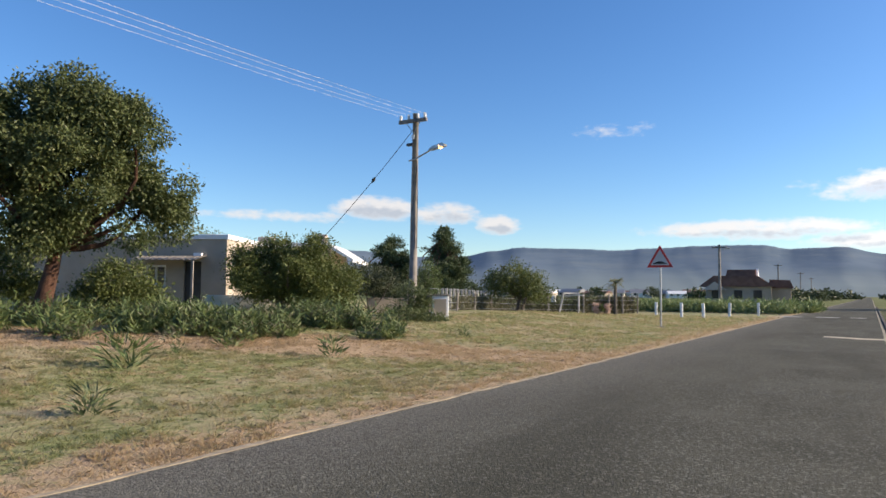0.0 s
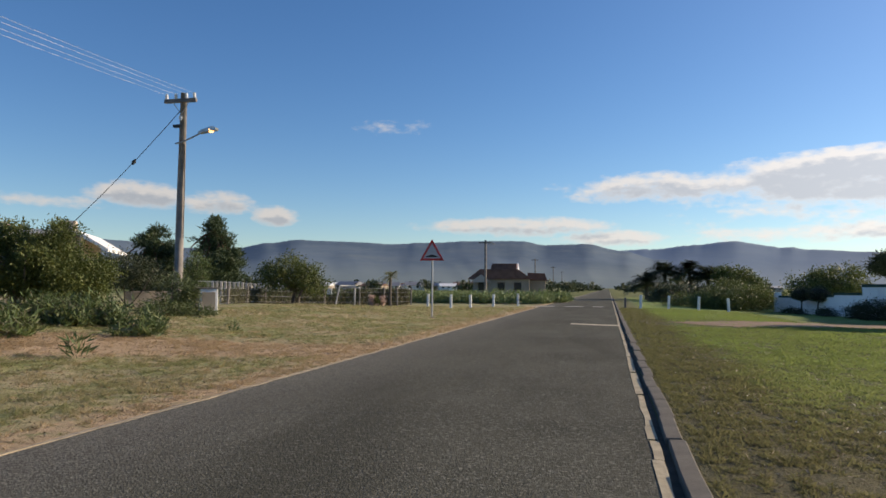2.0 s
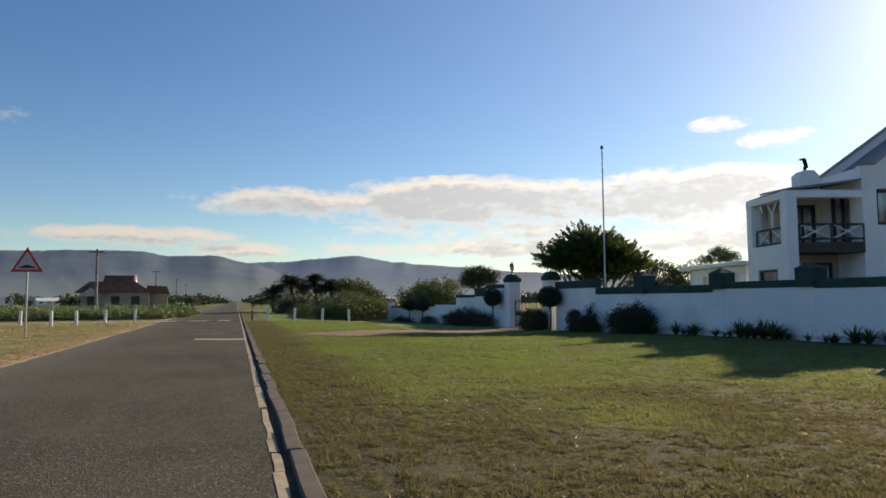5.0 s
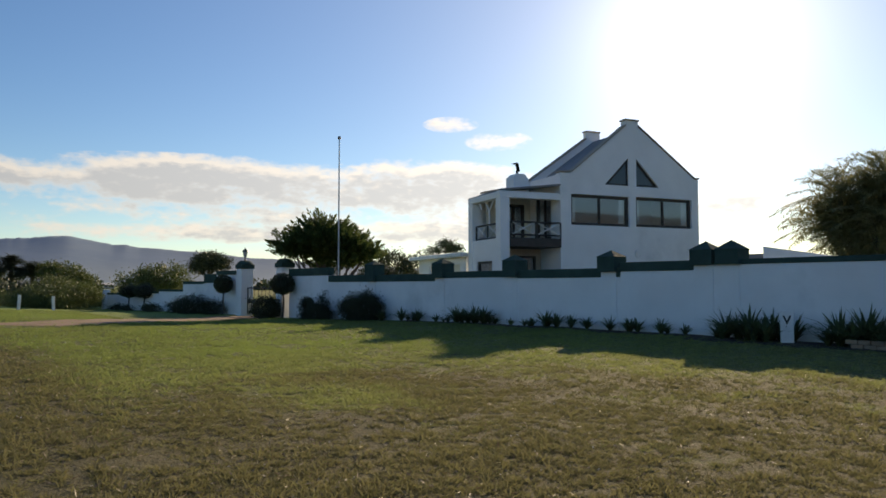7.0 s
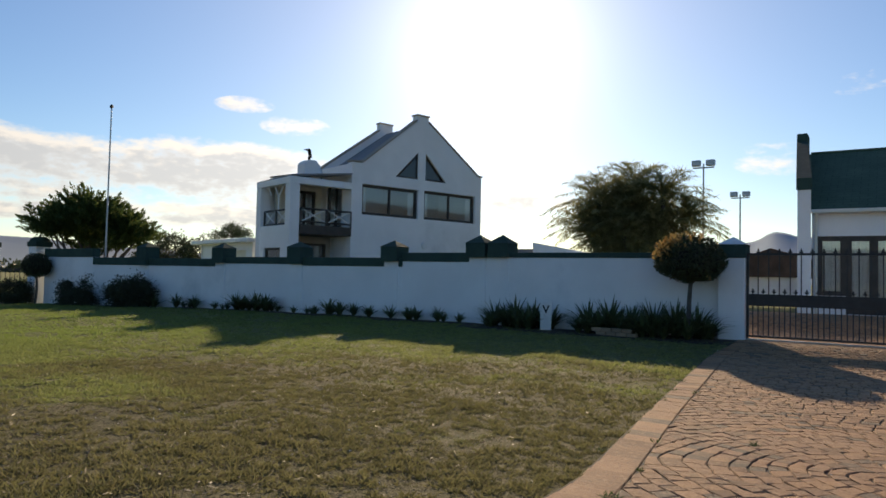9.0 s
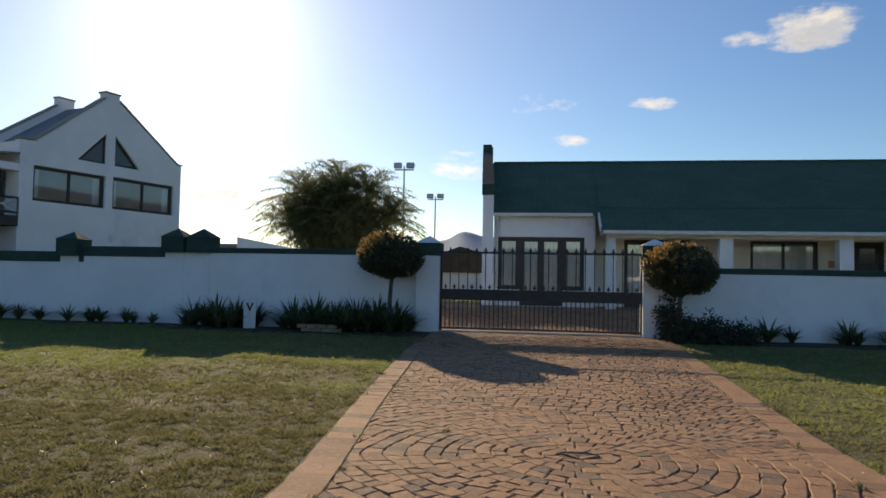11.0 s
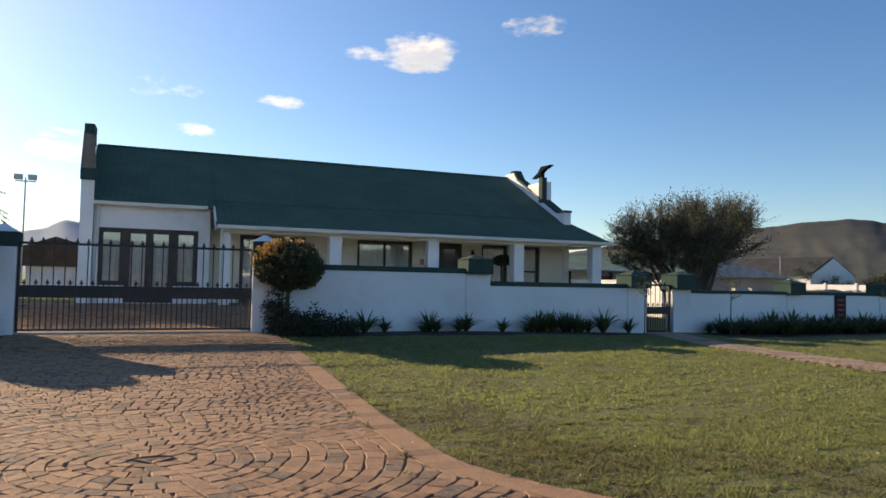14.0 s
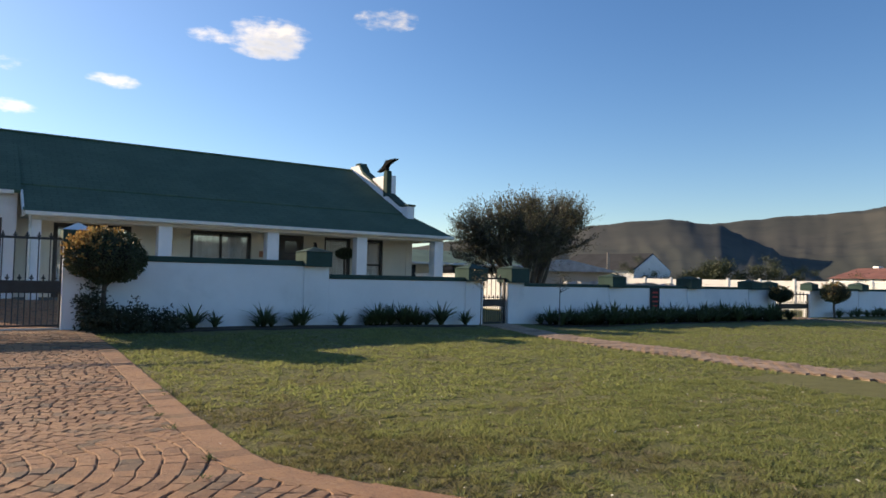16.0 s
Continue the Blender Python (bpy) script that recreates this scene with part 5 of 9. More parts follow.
def brick_path(name, line, width, label):
    """A garden path of single bricks on a bed."""
    p = thing(name, label, "path", kind="structure")
    r = random.Random(3)
    verts, faces = [], []
    k = path_brick_mesh(0.212, 0.104, 0.05, 0.005, 4)
    k.verts.ensure_lookup_table()
    k.verts.index_update()
    cs, fs = [v.co.copy() for v in k.verts], [[v.index for v in f.verts] for f in k.faces]
    pts = [Vector((*q, 0)) for q in line]
    for a, b in zip(pts, pts[1:]):
        d = (b - a).normalized()
        s = Vector((-d.y, d.x, 0))
        n = int((b - a).length / 0.113)
        for i in range(n):
            c = a.lerp(b, (i + 0.5) / n)
            for j in range(int(width / 0.222)):
                q = c + s * ((j + 0.5 + 0.5 * (i % 2)) * 0.222 - width / 2)
                m = pose(q.x, q.y, ground_z(q.x, q.y) + 0.03 + r.uniform(-0.002, 0.002), r.uniform(-0.6, 0.6), r.uniform(-0.6, 0.6), math.degrees(math.atan2(s.y, s.x)) + r.uniform(-1.5, 1.5))
                base = len(verts)
                verts += [tuple(m @ v) for v in cs]
                faces += [[v + base for v in f] for f in fs]
    ob = new("bricks", raw("bricks", verts, faces, M["path_brick"]))
    ob.parent = p
    tagged(ob, "worn red paving bricks", kind="stuff")
    return p


ribbon("path_bed", [(15.1, -12.5), (12.5, -11.9), (9.0, -11.2), (1.2, -10.2)], 1.25, 0.012, M["red_soil"], "sandy bed under the brick path", "path")
brick_path("brick_path", [(15.1, -12.5), (12.5, -11.9), (9.0, -11.2), (1.2, -10.2)], 1.05, "red brick path from the garden gate to the road")
brick_path("brick_path", [(15.1, -28.0), (6.0, -26.0)], 1.1, "red brick path to the second garden gate")
ribbon("soil_path", [(3.3, 24.6), (6.5, 27.2), (10.0, 30.5), (15.0, 33.6)], 4.2, 0.016, M["red_soil"], "worn reddish soil path with scant grass to the garden gate", "path")

ribbon("flower_bed", [(14.5, 2.6), (14.5, 8.9)], 1.5, 0.02, M["bed_soil"], "dark bare soil bed at the foot of the white wall", "flower bed")
ribbon("flower_bed", [(14.75, 8.9), (14.75, 28.5)], 0.8, 0.02, M["bed_soil"], "narrow dark soil bed along the white wall", "flower bed")
ribbon("flower_bed", [(14.7, -2.0), (14.7, -11.3)], 0.9, 0.02, M["bed_soil"], "dark soil bed below the garden wall", "flower bed")
ribbon("flower_bed", [(14.5, -13.8), (14.5, -26.2)], 1.2, 0.02, M["bed_soil"], "dark soil bed under dense strap-leaved plants", "flower bed")
# ---- plants: leaves, limbs, fronds ----
def quad_mesh(name, quads, material):
    """A mesh of loose quads from an array (n, 4, 3)."""
    n = len(quads)
    me = bpy.data.meshes.new(name)
    me.vertices.add(n * 4)
    me.vertices.foreach_set("co", np.asarray(quads, dtype=np.float32).ravel())
    me.loops.add(n * 4)
    me.loops.foreach_set("vertex_index", np.arange(n * 4, dtype=np.int32))
    me.polygons.add(n)
    me.polygons.foreach_set("loop_start", np.arange(0, n * 4, 4, dtype=np.int32))
    me.materials.append(material)
    me.update(calc_edges=True)
    return me


def blade_mesh(name, at, axis_dir, length, width, rng, material):
    """A mesh of loose pointed blades, one triangle each."""
    n = len(at)
    ln = length * rng.uniform(0.65, 1.35, (n, 1))
    side = unit(np.cross(axis_dir, rng.normal(size=(n, 3)))) * width * rng.uniform(0.4, 0.65, (n, 1))
    tris = np.stack([at - side, at + side, at + axis_dir * ln], axis=1)
    me = bpy.data.meshes.new(name)
    me.vertices.add(n * 3)
    me.vertices.foreach_set("co", np.asarray(tris, dtype=np.float32).ravel())
    me.loops.add(n * 3)
    me.loops.foreach_set("vertex_index", np.arange(n * 3, dtype=np.int32))
    me.polygons.add(n)
    me.polygons.foreach_set("loop_start", np.arange(0, n * 3, 3, dtype=np.int32))
    me.materials.append(material)
    me.update(calc_edges=True)
    return me


def unit(v):
    return v / np.maximum(np.linalg.norm(v, axis=-1, keepdims=True), 1e-9)


def leaf_quads(rng, at, axis_dir, length, width, spread=0.2):
    """Lozenge leaves at points, along directions."""
    n = len(at)
    ln = length * rng.uniform(1 - spread, 1 + spread, (n, 1))
    side = unit(np.cross(axis_dir, rng.normal(size=(n, 3))))
    w = width * rng.uniform(1 - spread, 1 + spread, (n, 1)) / 2
    mid = at + axis_dir * ln * 0.45
    return np.stack([at, mid + side * w, at + axis_dir * ln, mid - side * w], axis=1)


def ball_leaves(rng, blobs, clumps, per, clump_r, length, width, hollow=0.55, droop=0.0, out=0.6, flat=0.8):
    """Clumps of leaves over ellipsoid masses (x, y, z, rx, ry, rz); gaps stay open between the clumps."""
    vols = np.array([b[3] * b[4] + b[4] * b[5] + b[3] * b[5] for b in blobs])
    counts = np.maximum(1, (clumps * vols / vols.sum()).astype(int))
    quads, heads = [], []
    for b, c in zip(blobs, counts):
        d = unit(rng.normal(size=(c, 3)))
        r = hollow + (1 - hollow) * rng.random((c, 1)) ** 0.6
        r *= 1 + 0.16 * rng.normal(size=(c, 1))
        ctr = np.array(b[:3]) + d * r * np.array(b[3:6])
        heads.append(ctr)
        at = np.repeat(ctr, per, axis=0) + rng.normal(size=(c * per, 3)) * clump_r * np.array([1, 1, flat])
        o = unit(at - np.array(b[:3]))
        ax = unit(o * out + rng.normal(size=(c * per, 3)) * 0.7 + np.array([0, 0, -droop]))
        quads.append(leaf_quads(rng, at, ax, length, width))
    return np.concatenate(quads), np.concatenate(heads)


def spray_leaves(rng, roots, dirs, reach, per, length, width, cone=0.55):
    """Tapering sprays: leaves set along shoots."""
    n = len(roots)
    f = rng.random((n, per, 1))
    axis_dir = dirs[:, None, :]
    jitter = rng.normal(size=(n, per, 3)) * 0.10 * reach[:, None, None] * (1 - 0.75 * f)
    at = roots[:, None, :] + axis_dir * reach[:, None, None] * f + jitter
    ax = unit(axis_dir + cone * rng.normal(size=(n, per, 3)) * (1 - 0.5 * f))
    return leaf_quads(rng, at.reshape(-1, 3), ax.reshape(-1, 3), length, width)


def limb(bm, a, b, r0, r1, rng, bend=0.12, seg=6, steps=5):
    a, b = Vector(a), Vector(b)
    ln = (b - a).length
    side = Vector(rng.normal(size=3)) * bend * ln
    pts = [a.lerp(b, k / steps) + side * math.sin(math.pi * k / steps) * 0.5 for k in range(steps + 1)]
    tube(bm, pts, [r0 + (r1 - r0) * k / steps for k in range(steps + 1)], seg)
    return pts


def tree(name, label, base, trunk_top, r0, blobs, leaf, bark, rng_seed, clumps=300, per=60, clump_r=0.25, length=0.12, width=0.05, hollow=0.5, droop=0.2, limbs=14, category="tree", group="", stems=1, flat=0.8, out=0.6):
    """A trunk that forks into limbs, and a crown of leaf clumps."""
    rng = np.random.default_rng(rng_seed)
    t = thing(name, label, category, base, group=group)
    quads, heads = ball_leaves(rng, blobs, clumps, per, clump_r, length, width, hollow, droop, out, flat)
    bm = bmesh.new()
    b0, top = Vector(base), Vector(trunk_top)
    for s in range(stems):
        off = Vector((rng.normal() * r0 * 1.5, rng.normal() * r0 * 1.5, 0)) if stems > 1 else Vector()
        limb(bm, b0 + off - Vector((0, 0, 0.15)), top + off * 2, r0, r0 * 0.62, rng, 0.08, 9, 6)
    if r0 > 0.1:
        for k in range(7):                       # roots that spread at the foot
            a = k * 0.9
            tube(bm, [b0 + Vector((math.cos(a), math.sin(a), 0)) * r0 * 0.5 + Vector((0, 0, 0.35 * r0 / 0.2)), b0 + Vector((math.cos(a), math.sin(a), 0)) * r0 * 2.0 + Vector((0, 0, -0.05))], [r0 * 0.45, r0 * 0.15], 6)
    pick = rng.choice(len(heads), min(limbs, len(heads)), replace=False)
    for k in pick:
        pts = limb(bm, top + Vector(rng.normal(size=3)) * r0 * 0.2, heads[k], r0 * 0.42, r0 * 0.06, rng, 0.2, 6, 5)
        for j in (2, 3, 4):
            q = heads[rng.integers(len(heads))]
            if (Vector(q) - pts[j]).length < 1.6:
                limb(bm, pts[j], q, r0 * 0.14, r0 * 0.03, rng, 0.2, 4, 3)
    wpart("trunk", bm, M[bark], t, smooth=True)
    crown = new("crown", quad_mesh("crown", quads, M[leaf]))
    crown.parent = t
    crown.matrix_parent_inverse = world_of(t).inverted()
    tagged(crown, kind="stuff")
    return t


def shrub(name, label, blobs, leaf, rng_seed, clumps=120, per=60, clump_r=0.12, length=0.07, width=0.035, hollow=0.55, category="shrub", group="", stems=6, bark="grey_bark"):
    """A leafy shrub on several stems."""
    rng = np.random.default_rng(rng_seed)
    bx, by = float(np.mean([b[0] for b in blobs])), float(np.mean([b[1] for b in blobs]))
    gz = ground_z(bx, by)
    t = thing(name, label, category, (bx, by, gz), group=group)
    quads, heads = ball_leaves(rng, blobs, clumps, per, clump_r, length, width, hollow, 0.0)
    quads = quads[quads[:, :, 2].min(axis=1) > gz - 0.02]
    bm = bmesh.new()
    for k in rng.choice(len(heads), min(stems, len(heads)), replace=False):
        limb(bm, (bx + rng.normal() * 0.05, by + rng.normal() * 0.05, gz - 0.05), heads[k], 0.03, 0.008, rng, 0.2, 5, 4)
    wpart("stems", bm, M[bark], t)
    f = new("foliage", quad_mesh("foliage", quads, M[leaf]))
    f.parent = t
    f.matrix_parent_inverse = world_of(t).inverted()
    tagged(f, kind="stuff")
    return t


def topiary(label, x, y, z, rx, rz, low, rng_seed, shoots=0, leaf="leaf_dark", dense=1.0, base=None):
    """A clipped ball on a bare stem, with loose young shoots coloured for the sun behind them."""
    rng = np.random.default_rng(rng_seed)
    gz = ground_z(x, y) if base is None else base
    t = thing("topiary", label, "topiary", (x, y, gz), group="clipped ball trees along the wall")
    n = int(9000 * dense)
    d = unit(rng.normal(size=(n, 3)))
    d[:, 2] = np.where(d[:, 2] < 0, d[:, 2] * low, d[:, 2] * (1.12 - 0.12 * np.abs(d[:, 0])))
    lump = 1 + 0.05 * np.sin(d[:, :1] * 7 + rng_seed) + 0.05 * np.sin(d[:, 1:2] * 9)
    at = np.array([x, y, z]) + d * np.array([rx, rx, rz]) * (0.86 + 0.14 * rng.random((n, 1))) * lump
    ax = unit(d * 0.6 + rng.normal(size=(n, 3)) * 0.6)
    quads = leaf_quads(rng, at, ax, 0.055, 0.032)
    c = new("crown", quad_mesh("crown", quads, M[leaf]))
    c.parent = t
    c.matrix_parent_inverse = world_of(t).inverted()
    tagged(c, kind="stuff")
    # solid near-black core behind the shell of leaves
    bm = bmesh.new()
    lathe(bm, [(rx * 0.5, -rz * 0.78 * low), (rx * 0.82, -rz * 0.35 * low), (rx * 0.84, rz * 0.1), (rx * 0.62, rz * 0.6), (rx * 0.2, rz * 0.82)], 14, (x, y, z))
    wpart("twig_core", bm, M["core_dark"], t, "solid dark core inside the ball")
    bm = bmesh.new()
    limb(bm, (x, y, gz - 0.05), (x + 0.03, y, z - rz * 0.6 * low), 0.055, 0.04, rng, 0.05, 7, 5)
    for k in range(5):
        a = k * 1.3
        limb(bm, (x + 0.02, y, z - rz * 1.15 * low), (x + math.cos(a) * rx * 0.5, y + math.sin(a) * rx * 0.5, z - rz * 0.5 * low), 0.025, 0.012, rng, 0.1, 5, 3)
    wpart("trunk", bm, M["grey_bark"], t)
    if shoots:
        # shoots gather on the sun's side; the backlight is in their gold
        d = unit(0.55 * rng.normal(size=(shoots, 3)) + np.array([-0.1, 0.75, 0.8]))
        roots = np.array([x, y, z]) + d * np.array([rx, rx, rz]) * 0.93
        dirs = unit(d + np.array([0, 0, 0.6]) + 0.3 * rng.normal(size=d.shape))
        q = spray_leaves(rng, roots, dirs, rng.uniform(0.05, 0.2, shoots), 10, 0.06, 0.04)
        s = new("young_growth", quad_mesh("young_growth", q, M["leaf_sunlit_shoot"]))
        s.parent = t
        s.matrix_parent_inverse = world_of(t).inverted()
        tagged(s, "bronze young shoots coloured sunlit gold", kind="stuff")
    return t


def strap_clump_mesh(rng, n=38, reach=0.55, width=0.042):
    """Arching strap leaves from one crown, three quads each."""
    quads = []
    for k in range(n):
        a, lean = rng.uniform(0, 2 * math.pi), rng.uniform(0.2, 1.25)
        ln = reach * rng.uniform(0.6, 1.15)
        d, s = np.array([math.cos(a), math.sin(a), 0]), np.array([-math.sin(a), math.cos(a), 0])
        pts = []
        for j in range(4):
            f = j / 3
            pts.append(np.array([rng.uniform(-0.03, 0.03), rng.uniform(-0.03, 0.03), 0]) * (j == 0) + d * ln * lean * f ** 1.3 + np.array([0, 0, 1]) * ln * (f - 0.45 * lean * f ** 2.5))
        w = [width * 0.7, width, width * 0.8, 0.003]
        for j in range(3):
            quads.append([pts[j] - s * w[j] / 2, pts[j] + s * w[j] / 2, pts[j + 1] + s * w[j + 1] / 2, pts[j + 1] - s * w[j + 1] / 2])
    return quad_mesh("leaves", np.array(quads), M["leaf_strap"])


def frond_quads(rng, base, yaw, lift, length, leaflets=30, leaf_len=0.45, droop=1.0):
    """One feather frond: an arching rib with drooping leaflets."""
    d, s, up = np.array([math.cos(yaw), math.sin(yaw), 0]), np.array([-math.sin(yaw), math.cos(yaw), 0]), np.array([0, 0, 1.0])
    quads, rib = [], []
    for j in range(9):
        f = j / 8
        rib.append(base + length * (d * (math.cos(lift) * f + 0.10 * f * f) + up * (math.sin(lift) * f - droop * 0.5 * f ** 2.2)))
    for j in range(8):
        w0, w1 = 0.03 * (1 - j / 9), 0.03 * (1 - (j + 1) / 9)
        quads.append([rib[j] - s * w0, rib[j] + s * w0, rib[j + 1] + s * w1, rib[j + 1] - s * w1])
    for k in range(leaflets):
        f = 0.12 + 0.88 * (k + rng.random()) / leaflets
        i = min(7, int(f * 8))
        p = rib[i] + (rib[i + 1] - rib[i]) * (f * 8 - i)
        t = unit(rib[i + 1] - rib[i])
        for sg in (-1, 1):
            ax = unit(t * 0.55 + sg * s * 0.75 + up * (-0.12 + rng.normal() * 0.2))
            ln = leaf_len * (0.45 + 0.75 * math.sin(math.pi * min(1, f * 0.92 + 0.06))) * rng.uniform(0.8, 1.15)
            e = unit(np.cross(ax, up)) * 0.02
            quads.append([p - e, p + e, p + ax * ln + e * 0.3, p + ax * ln - e * 0.3])
    return quads


def palm(label, x, y, base_z, crowns, length, fronds, rng_seed, leaflets=30, leaf_len=0.45, name="palm_tree", trunk_r=0.16, group="", low=-15, fill=(), leaf="leaf_palm"):
    """A palm of one or more stems."""
    rng = np.random.default_rng(rng_seed)
    t = thing(name, label, "palm", (x, y, base_z), group=group)
    bm = bmesh.new()
    quads = []
    for cx, cy, cz in crowns:
        limb(bm, (x + (cx - x) * 0.3, y + (cy - y) * 0.3, base_z - 0.1), (cx, cy, cz), trunk_r, trunk_r * 0.75, rng, 0.04, 9, 6)
        for k in range(fronds):
            quads += frond_quads(rng, np.array([cx, cy, cz]), 2.399 * k + rng.uniform(-0.2, 0.2), math.radians(rng.uniform(low, 84)), length * rng.uniform(0.75, 1.1), leaflets, leaf_len)
    if fill:
        q, _ = ball_leaves(rng, fill, 230, 60, 0.3, 0.5, 0.045, 0.1, 0.1, 0.5)
        quads += [list(v) for v in q]
    wpart("trunk", bm, M["grey_bark"], t)
    f = new("fronds", quad_mesh("fronds", np.array(quads), M[leaf]))
    f.parent = t
    f.matrix_parent_inverse = world_of(t).inverted()
    tagged(f, kind="stuff")
    return t


M["core_dark"] = worn("near_black_fill", (0.02, 0.018, 0.014), 0.3, 12.0, 50, 0.95, 0.8)

# ---- gates, pillars and planting along the garden wall ----
def spear(bm, x, y, z, h=0.1):
    """A three-lobed spear point."""
    prism(bm, [(y - 0.008, z), (y - 0.04, z + 0.02), (y - 0.035, z + 0.045), (y - 0.012, z + 0.035), (y - 0.02, z + 0.06), (y, z + h), (y + 0.02, z + 0.06), (y + 0.012, z + 0.035), (y + 0.035, z + 0.045), (y + 0.04, z + 0.02), (y + 0.008, z)], "x", x - 0.006, x + 0.006)


def iron_gate(label, x, y0, y1, z0, z1, band, bars, name="driveway_gate", rail=None):
    """An iron gate in the plane x: long bars to the top rail, short ones with spear points up to the band."""
    g = thing(name, label, "gate", (x, (y0 + y1) / 2, z0))
    I = M["black_iron"]
    zb0, zb1 = band
    zr = rail if rail else z1 - 0.14
    wpart("rail", boxed(x - 0.02, x + 0.02, y0, y1, z0 + 0.03, z0 + 0.07), I, g)
    wpart("rail", boxed(x - 0.02, x + 0.02, y0, y1, zr, zr + 0.045), I, g)
    wpart("band", boxed(x - 0.02, x + 0.02, y0, y1, zb0, zb1, bevel=0.006), I, g, "solid black band across the gate")
    for y in (y0, y1):
        wpart("stile", boxed(x - 0.025, x + 0.025, y - 0.025, y + 0.025, z0, zr + 0.045), I, g)
    n = bars * 2
    for k in range(1, n):
        y = y0 + (y1 - y0) * k / n
        bm = bmesh.new()
        if k % 2 == 0:
            tube(bm, [(x, y, z0 + 0.05), (x, y, z1 - 0.09)], 0.011, 6)
            spear(bm, x, y, z1 - 0.1, 0.11)
        else:
            tube(bm, [(x, y, z0 + 0.05), (x, y, zb1 + 0.03)], 0.011, 6)
            spear(bm, x, y, zb1 + 0.02, 0.10)
        wpart("bar", bm, I, g)
    return g


iron_gate("black iron sliding driveway gate with spear points", 15.12, -1.76, 2.56, 0.06, 1.90, (0.73, 0.97), 22)
iron_gate("narrow black iron garden gate in the white wall", 15.26, -12.93, -12.15, -0.09, 1.32, (0.42, 0.62), 5, name="garden_gate")
iron_gate("low black iron garden gate between white piers", 15.26, -29.15, -26.65, -0.25, 0.95, (0.25, 0.45), 9, name="garden_gate")
# rail on which the driveway gate slides
solid("gate_rail", boxed(15.09, 15.15, -2.0, 2.7, 0.02, 0.06), M["steel"], "steel ground rail under the sliding gate", "gate rail")


def lantern_pillar(x, y, z0, mid, top, w, lantern):
    p = thing("gate_pillar", "white plastered gate pillar with dark domed cap" + (" and black lantern" if lantern else " and finial"), "gate pillar", (x, y, z0), group="garden gate pillars")
    wpart("shaft", boxed(x - w / 2, x + w / 2, y - w / 2, y + w / 2, z0 - 0.3, mid, bevel=0.012), M["plaster"], p)
    bm = boxed(x - w / 2 - 0.05, x + w / 2 + 0.05, y - w / 2 - 0.05, y + w / 2 + 0.05, mid, mid + 0.22, bevel=0.02)
    lathe(bm, [(w * 0.66, 0.0), (w * 0.6, 0.08), (w * 0.4, 0.2), (w * 0.12, top - mid - 0.22)], 16, (x, y, mid + 0.22))
    wpart("pier_cap", bm, M["green_coping"], p, "dark green domed cap")
    bm = bmesh.new()
    if lantern:
        lathe(bm, [(0.10, 0.0), (0.06, 0.05), (0.035, 0.1), (0.035, 0.2), (0.08, 0.24)], 10, (x, y, top - 0.02))
        wpart("lantern_stem", bm, M["black_iron"], p)
        bm = bmesh.new()
        lathe(bm, [(0.07, 0.0), (0.125, 0.27)], 6, (x, y, top + 0.22))
        lan = wpart("lantern", bm, M["ceramic"], p, "white lantern glass")
        bm = bmesh.new()
        for k in range(6):
            a = k * math.pi / 3
            tube(bm, [(x + 0.075 * math.cos(a), y + 0.075 * math.sin(a), top + 0.22), (x + 0.13 * math.cos(a), y + 0.13 * math.sin(a), top + 0.49)], 0.012, 4)
        lathe(bm, [(0.16, 0.0), (0.13, 0.06), (0.05, 0.14), (0.02, 0.2), (0.0, 0.26)], 12, (x, y, top + 0.48))
        wpart("lantern_frame", bm, M["black_iron"], lan)
    else:
        lathe(bm, [(0.05, 0.0), (0.02, 0.05), (0.05, 0.12), (0.01, 0.22)], 10, (x, y, top - 0.02))
        wpart("finial", bm, M["black_iron"], p)


lantern_pillar(15.3, 35.15, -0.33, 2.1, 2.52, 0.66, True)
lantern_pillar(15.3, 30.65, -0.3, 2.08, 2.44, 0.62, False)
iron_gate("dark garden gate between white pillars", 15.3, 31.0, 34.75, -0.25, 1.2, (0.3, 0.5), 9, name="garden_gate")
shrub("shrub", "dark garden shrub behind the garden gate", [(17.0, 32.2, 0.3, 0.7, 1.0, 0.9), (17.2, 34.0, 0.2, 0.7, 0.9, 0.8), (17.4, 33.0, 0.9, 0.5, 0.6, 0.6)], "leaf_dark", 30, 170, 45, 0.14, group="shrubs along the wall")

# stepped wing wall to the north
wall_wing = thing("wall_wing", "low white wing wall stepping down with dark coping", "wall", kind="structure")
for k, (y0, y1, x0, x1, top, cop) in enumerate(((35.5, 38.2, 15.2, 15.0, 1.80, 0.22), (38.2, 39.6, 15.0, 14.85, 1.36, 0.5), (39.6, 42.0, 14.85, 14.5, 1.3, 0.16), (42.0, 44.5, 14.5, 13.9, 0.85, 0.13), (44.5, 47.0, 13.9, 13.2, 0.72, 0.12), (47.0, 50.0, 13.2, 12.3, 0.62, 0.12))):
    for (z0, z1, gap, mt, nm) in ((-0.7, top, 0.0, "plaster", "wall_panel"), (top, top + cop, 0.03, "green_coping", "coping")):
        bm = bmesh.new()
        prism(bm, [(x0 - gap, y0), (x1 - gap, y1), (x1 + 0.24 + gap, y1), (x0 + 0.24 + gap, y0)], "z", z0, z1)
        part(nm, bm, M[mt], wall_wing)
part("end_pier", boxed(12.1, 12.5, 49.9, 50.3, -0.7, 0.95, bevel=0.01), M["plaster"], wall_wing)

